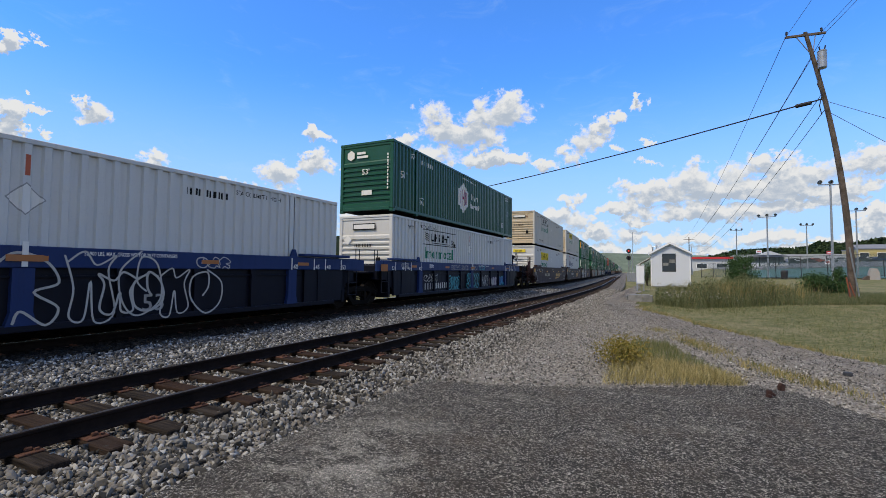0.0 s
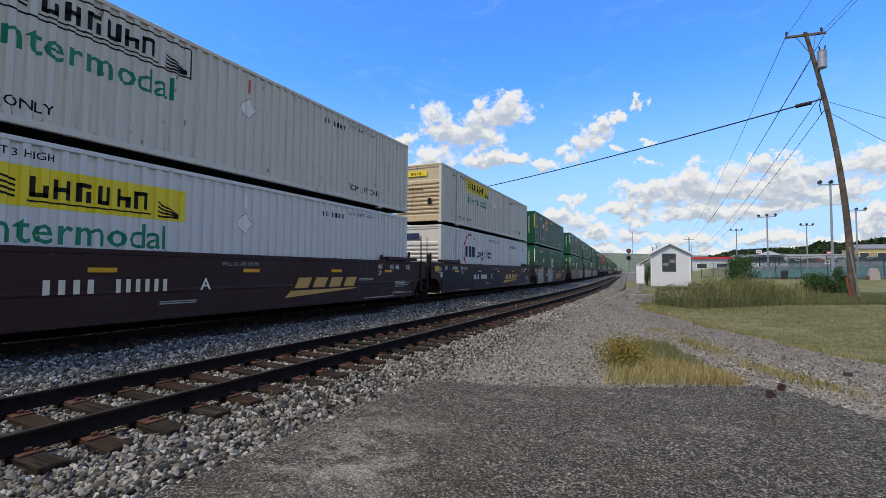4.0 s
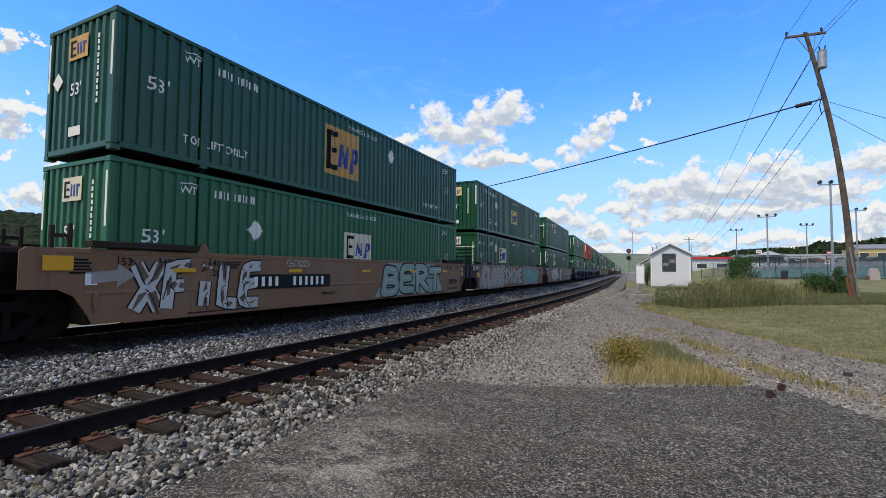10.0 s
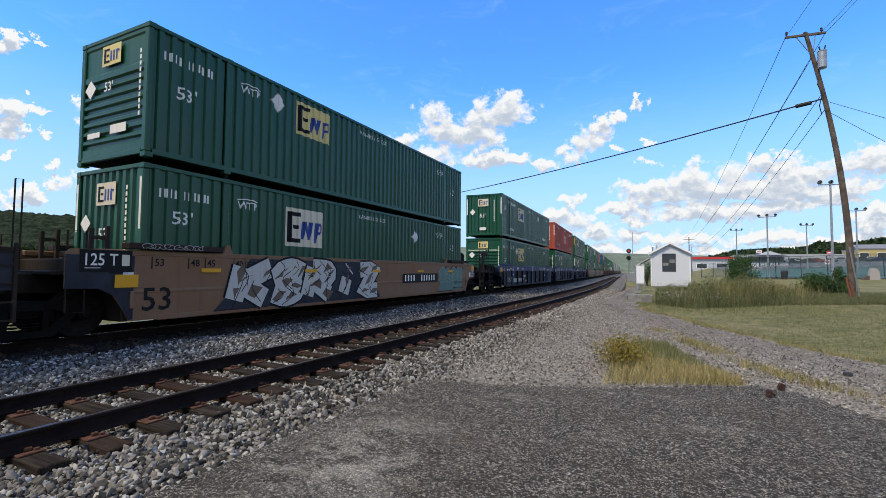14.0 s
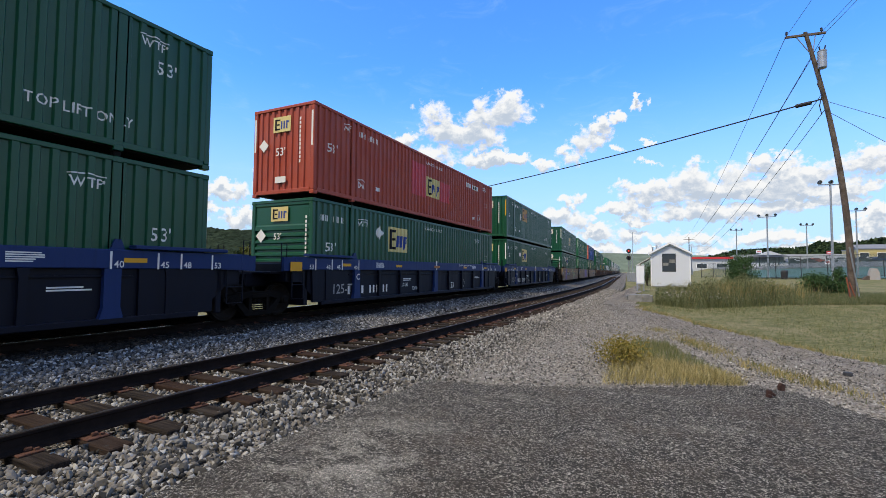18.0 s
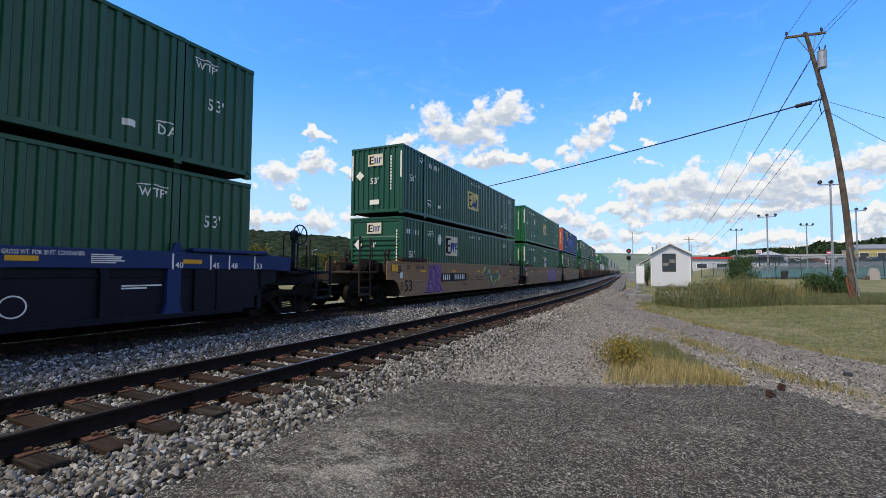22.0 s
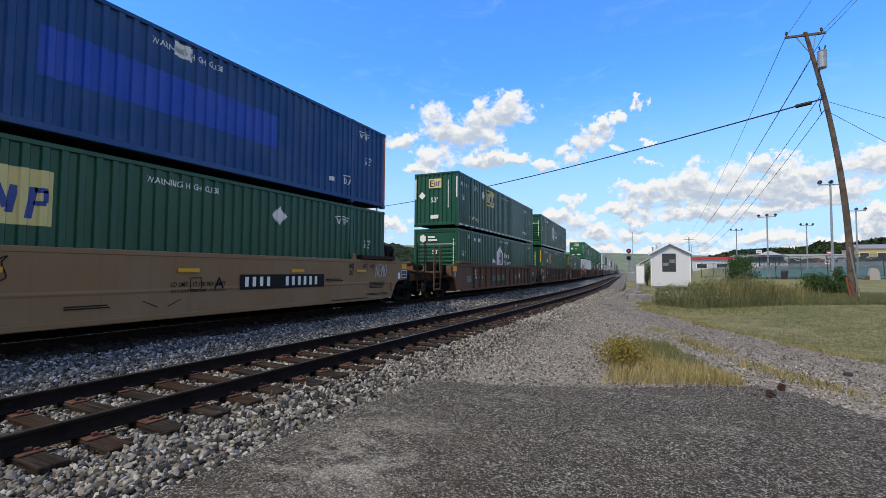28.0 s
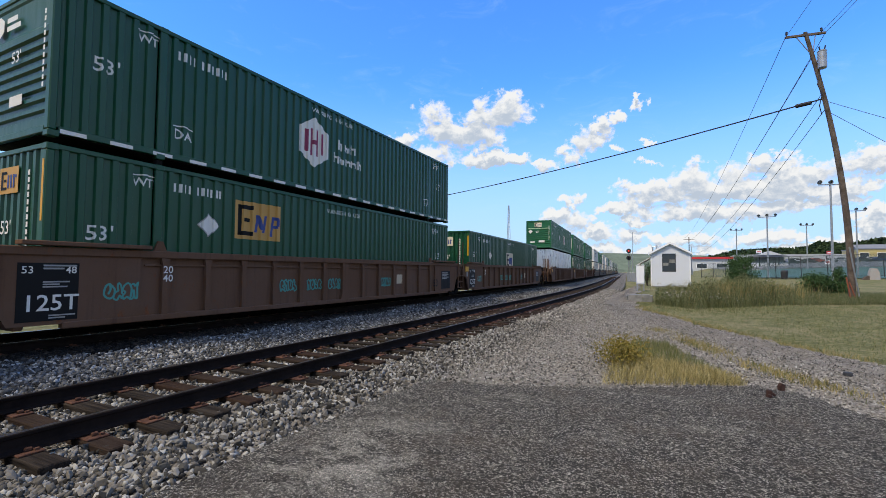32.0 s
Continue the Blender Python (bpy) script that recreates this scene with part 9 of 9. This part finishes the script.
car_mark(b7, "spray_ground", [[(5.2, 0.36), (7.75, 0.36), (7.85, 0.82), (5.3, 0.84)]], TAG_GREY_GREEN, "sea-green overpaint", 0.0125)
# dark painted ends at the joints of the brown and tan cars
for c in (b5, b6, b7, t11, t12, t13):
    i = (b5, b6, b7, t11, t12, t13).index(c) % 3
    if i != 2:
        car_mark(c, "end_panel_paint", [[(8.27, 0.30), (8.37, 0.30), (8.48, 0.52), (8.66, 0.80), (8.90, 0.93), (9.45, 0.95), (9.45, 1.56), (8.27, 1.56)]], END_DARK, "dark painted end", 0.012)
        for z in (1.05, 1.29):
            car_mark(c, "reflector", [rect(8.36, z, 0.18, 0.19)], YELLOW, "", 0.016)
    else:
        car_mark(c, "reflector", [rect(9.06, 1.36, 0.38, 0.20)], YELLOW, "", 0.016)
        car_mark(c, "sticker", [rect(9.06, 1.02, 0.38, 0.30)], INK_WHITE, "", 0.014)
        car_mark(c, "sticker", [rect(9.08, 1.15, 0.15, 0.15), rect(9.25, 1.15, 0.17, 0.15), rect(9.08, 1.04, 0.34, 0.09)], INK_NAVY, "dark blue notice sticker", 0.016)
        car_mark(c, "sticker", [rect(8.78, 0.98, 0.16, 0.24)], INK_WHITE, "white paper label", 0.016)
    if i != 0:
        car_mark(c, "end_panel_paint", [[(-9.45, 0.95), (-8.90, 0.93), (-8.66, 0.80), (-8.48, 0.52), (-8.37, 0.30), (-8.29, 0.30), (-8.29, 1.56), (-9.45, 1.56)]], END_DARK, "dark painted end", 0.012)
        car_mark(c, "stencil_panel", [rect(-9.24, 1.24, 0.90, 0.42)], INK_BLACK, "black stencil panel", 0.0205)
        car_mark(c, "lettering", fitted("125 T", -9.20, 1.37, 0.22, 0.60), INK_WHITE, "", 0.023)
        car_mark(c, "fine_print", [rect(-9.16, 1.31, 0.26, 0.022)], INK_GREY, "", 0.023)
        car_mark(c, "sticker", [rect(-8.53, 1.36, 0.14, 0.22)], LOGO_PALE, "pale sticker", 0.023)
scrawl(b7, -8.2, S1 + 0.05, 1.3, 0.10, 6, INK_GREY, 61, 0.018, SX + 0.09)
for i in (8, 9, 10):
    c = CARS[i][0]
    sockets(c)
    y = -5.55 if i != 9 else -6.4
    car_mark(c, "fleet_mark", bars(y, 0.50, 0.27, 4, 9, 0.95), INK_WHITE, "fleet mark drawn as bars", 0.004, PX)
    car_mark(c, "fleet_mark", bars(y + 1.25, 0.50, 0.27, 6, 9, 0.80), INK_WHITE, "fleet mark drawn as bars", 0.004, PX)
    car_mark(c, "lettering", word("53", 1.8, 0.46, 0.27), INK_WHITE, "", 0.004, PX)
    car_mark(c, "stencil_ring", [[(3.35 + r * math.cos(a), 0.66 + r * math.sin(a)), (3.35 + r * math.cos(b), 0.66 + r * math.sin(b)), (3.35 + (r + 0.025) * math.cos(b), 0.66 + (r + 0.025) * math.sin(b)), (3.35 + (r + 0.025) * math.cos(a), 0.66 + (r + 0.025) * math.sin(a))] for r in (0.17,) for a, b in [(k * 0.3927, (k + 1) * 0.3927) for k in range(16)]], INK_WHITE, "ringed white stencil", 0.004, PX)
    for yy, z, w, n, h in ((-4.9, 1.56, 0.55, 5, 0.022), (4.4, 1.56, 0.6, 5, 0.022), (-2.8, 0.95, 0.9, 2, 0.035), (5.0, 0.95, 0.8, 2, 0.03), (6.5, 0.72, 0.9, 4, 0.03)):
        car_mark(c, "fine_print", fine_print(yy, z, w, n, h, i + int(yy)), INK_WHITE, "", 0.014 if z > 1.3 else 0.004, CAR_X if z > 1.3 else PX)
    car_mark(c, "lettering", fitted("52,000 LBS. MAX GROSS WT. FOR 20 FT. CONTAINER", 2.6, 1.545, 0.075, 1.7), INK_WHITE, "", 0.016)
    car_mark(c, "lettering", fitted("LD LMT", -2.9, 0.66, 0.14, 0.5), INK_WHITE, "", 0.004, PX)
    car_mark(c, "lettering", fitted("PER UNIT", -2.05, 0.50, 0.13, 0.6), INK_WHITE, "", 0.004, PX)
    car_mark(c, "lettering", word("125-T", -7.3, 0.55, 0.30), INK_GREY, "", 0.004, SX - 0.03)
    car_mark(c, "lettering", word({8: "A", 9: "C", 10: "B"}[i], -6.08, 0.98, 0.2), INK_WHITE, "", 0.008)
    part("guide_plate", Shape().box(SX + 0.013, SX + 0.03, -0.04, 0.04, S1 - 0.34, S1 + 0.08), INK_WHITE, c)
    part("reflector", Shape().box(SX + 0.031, SX + 0.036, -0.25, 0.25, 1.42, 1.53), ORANGE_PLATE, c, "faded orange reflector")
for i in (11, 12, 13):
    car_lettering(CARS[i][0], INK_BLACK, INK_BLACK, -7.75, True, i)
car_mark(t11, "spray_ground", [[(-6.3, 0.33), (-4.65, 0.33), (-4.8, 0.9), (-4.7, 1.58), (-6.0, 1.58), (-6.1, 0.9)]], TAG_VIOLET, "violet sprayed ground of a tag", 0.0125)
tag(t11, -6.2, 0.34, 1.5, 1.22, 2, TAG_PURPLE, TAG_LILAC, 31, TAG_LILAC, CAR_X, "AK", 0.9, None, 0.04)
swoosh = ribbon(Shape(), ease([(0.80, 1.22), (1.1, 1.35), (1.4, 1.5), (1.95, 1.35), (2.4, 0.85), (2.75, 0.55), (3.2, 0.72), (3.75, 0.78), (4.05, 1.02)], 6), 0.18, CAR_X + 0.011)
part("spray_swoosh", swoosh, TAG_YELLOW, t11, "pale yellow spray swoosh")
for k, ch in enumerate("SKUTE"):
    tag(t11, (1.30, 1.72, 2.16, 2.60, 3.10)[k], (1.04, 0.70, 0.31, 0.55, 0.70)[k], 0.58, 0.54, 1, TAG_GREY_GREEN, TAG_BLACK, 40 + k, TAG_BLACK, CAR_X + 0.006, ch)
line_tag(t11, 4.10, 0.98, 0.32, 0.30, "X", TAG_PURPLE, 0.05)
scrawl(t11, 0.75, 1.15, 0.35, 0.22, 2, TAG_BLACK, 36, 0.03)
scrawl(t11, 2.7, 1.50, 1.0, 0.08, 5, INK_BLACK, 37, 0.016)
for yy, zz in ((1.42, 0.55), (3.30, 0.45), (3.36, 0.50)):
    car_mark(t11, "spray_drip", [rect(yy, zz, 0.018, 0.45)], TAG_BLACK, "black run of spray paint", 0.0118)
for c in (t11, t12, t13):
    car_mark(c, "lettering", fitted("LD LMT 117,700 PER UNIT", -0.30 if c is not t12 else -2.9, 0.92, 0.10, 1.35), INK_BLACK, "", 0.0145)
    car_mark(c, "lettering", fitted("20 FT CONTAINER LIMIT 67,600 EACH", -0.30 if c is not t12 else -2.9, 0.79, 0.07, 1.35), INK_BLACK, "", 0.0145)
    car_mark(c, "lettering", word("B" if c is t11 else ("C" if c is t12 else "A"), -1.50 if c is t11 else (-0.9 if c is t12 else 0.75), 0.86, 0.26), INK_BLACK, "", 0.0145)
    y = -0.92 if c is not t13 else 0.15
    car_mark(c, "stencil_square", [rect(y, 0.84, 0.28, 0.02), rect(y, 1.10, 0.28, 0.02), rect(y, 0.86, 0.02, 0.24), rect(y + 0.26, 0.86, 0.02, 0.24)], INK_BLACK)
    for q in ((-0.85, -0.55), (-0.05, -0.35)):
        car_mark(c, "sheet_scratch", [[(q[0], 0.64), (q[1], 0.50), (q[1], 0.52), (q[0], 0.66)]], INK_BLACK, "dark scrape on the sheet", 0.0145)
tag(t12, 0.55, 0.36, 3.9, 1.18, 5, TAG_VIOLET, TAG_PURPLE, 33, TAG_LILAC, CAR_X, None, 1.6, TAG_VIOLET, 0.06)
scrawl(t12, -5.4, 0.7, 1.1, 0.75, 2, TAG_BLACK, 34, 0.03)
scrawl(t13, -5.0, 1.1, 2.0, 0.4, 4, TAG_BLACK, 35, 0.03)
line_tag(t13, 7.25, 1.08, 0.75, 0.45, "NEMO", TAG_WHITE, 0.035)
for i in (14, 15, 16):
    c = CARS[i][0]
    if i != 14:
        car_mark(c, "mark_plate", [rect(-8.45, 0.40, 0.88, 1.0)], INK_BLACK, "black stencil panel", -0.024)
        car_mark(c, "lettering", word("125T", -8.38, 0.58, 0.27), INK_WHITE, "", -0.020)
        car_mark(c, "lettering", word("53", -8.4, 1.22, 0.12), INK_WHITE, "", -0.020)
        car_mark(c, "lettering", word("48", -7.78, 1.22, 0.12), INK_WHITE, "", -0.020)
        car_mark(c, "fine_print", fine_print(-8.1, 1.34, 0.5, 2, 0.03, i) + fine_print(-8.1, 1.06, 0.4, 3, 0.025, i) + fine_print(-8.0, 0.48, 0.4, 2, 0.025, i), INK_GREY, "", -0.020)
    else:
        for y, w in ((-5.85, 0.62), (-5.15, 0.80)):
            car_mark(c, "mark_plate", [rect(y, 0.80, w, 0.24)], INK_BLACK, "black mark panel", 0.004, PX)
        car_mark(c, "fleet_mark", bars(-5.80, 0.84, 0.17, 4) + bars(-5.10, 0.84, 0.17, 6), INK_WHITE, "", 0.008, PX)
    car_mark(c, "mark_plate", [rect(7.1, 0.45, 0.95, 0.85)], INK_BLACK, "black stencil panel", -0.024)
    car_mark(c, "fine_print", fine_print(7.2, 1.18, 0.7, 5, 0.04, i + 9), INK_GREY, "", -0.020)
    car_mark(c, "lettering", word("53", 6.3, 0.58, 0.32), INK_BLACK, "", 0.004, SX - 0.03)
    car_mark(c, "plate", [rect(-8.85, 1.0, 0.16, 0.24)], INK_GREY, "small pale label plate", -0.024)
    car_mark(c, "plate", [rect(3.3, 0.78, 0.42, 0.36)], RUST_CREAM, "pale bare plate", 0.004, PX)
    car_mark(c, "lettering", word("20", -6.06, 1.22, 0.15), INK_WHITE, "", 0.008)
    car_mark(c, "lettering", word("40", -6.06, 1.04, 0.15), INK_WHITE, "", 0.008)
    for y, sd in ((-7.15, 0), (-2.75, 2), (-1.7, 3), (-0.75, 4), (2.2, 6)):
        scrawl(c, y, 0.72, 0.62, 0.30, 4, TAG_TEAL, i + sd, 0.05, PX if y > -7 else SX - 0.045)


# ---- motion ----
def motions():
    for ob, s, z in MOVING:
        rows = []
        for k in range(33):
            t = float(k)
            rows.append((t, track_pose(s - travelled(t), MAIN_X, MAIN_Z + z)))
        walk(ob, rows)
    for ws, k in WHEEL_SETS:
        rows = []
        for f in range(0, 961, 2):
            t = f / 30
            rows.append((t, Matrix.Translation((0, k, WHEEL_R)) @ Matrix.Rotation(travelled(t) / WHEEL_R, 4, "X")))
        walk(ws, rows)


motions()
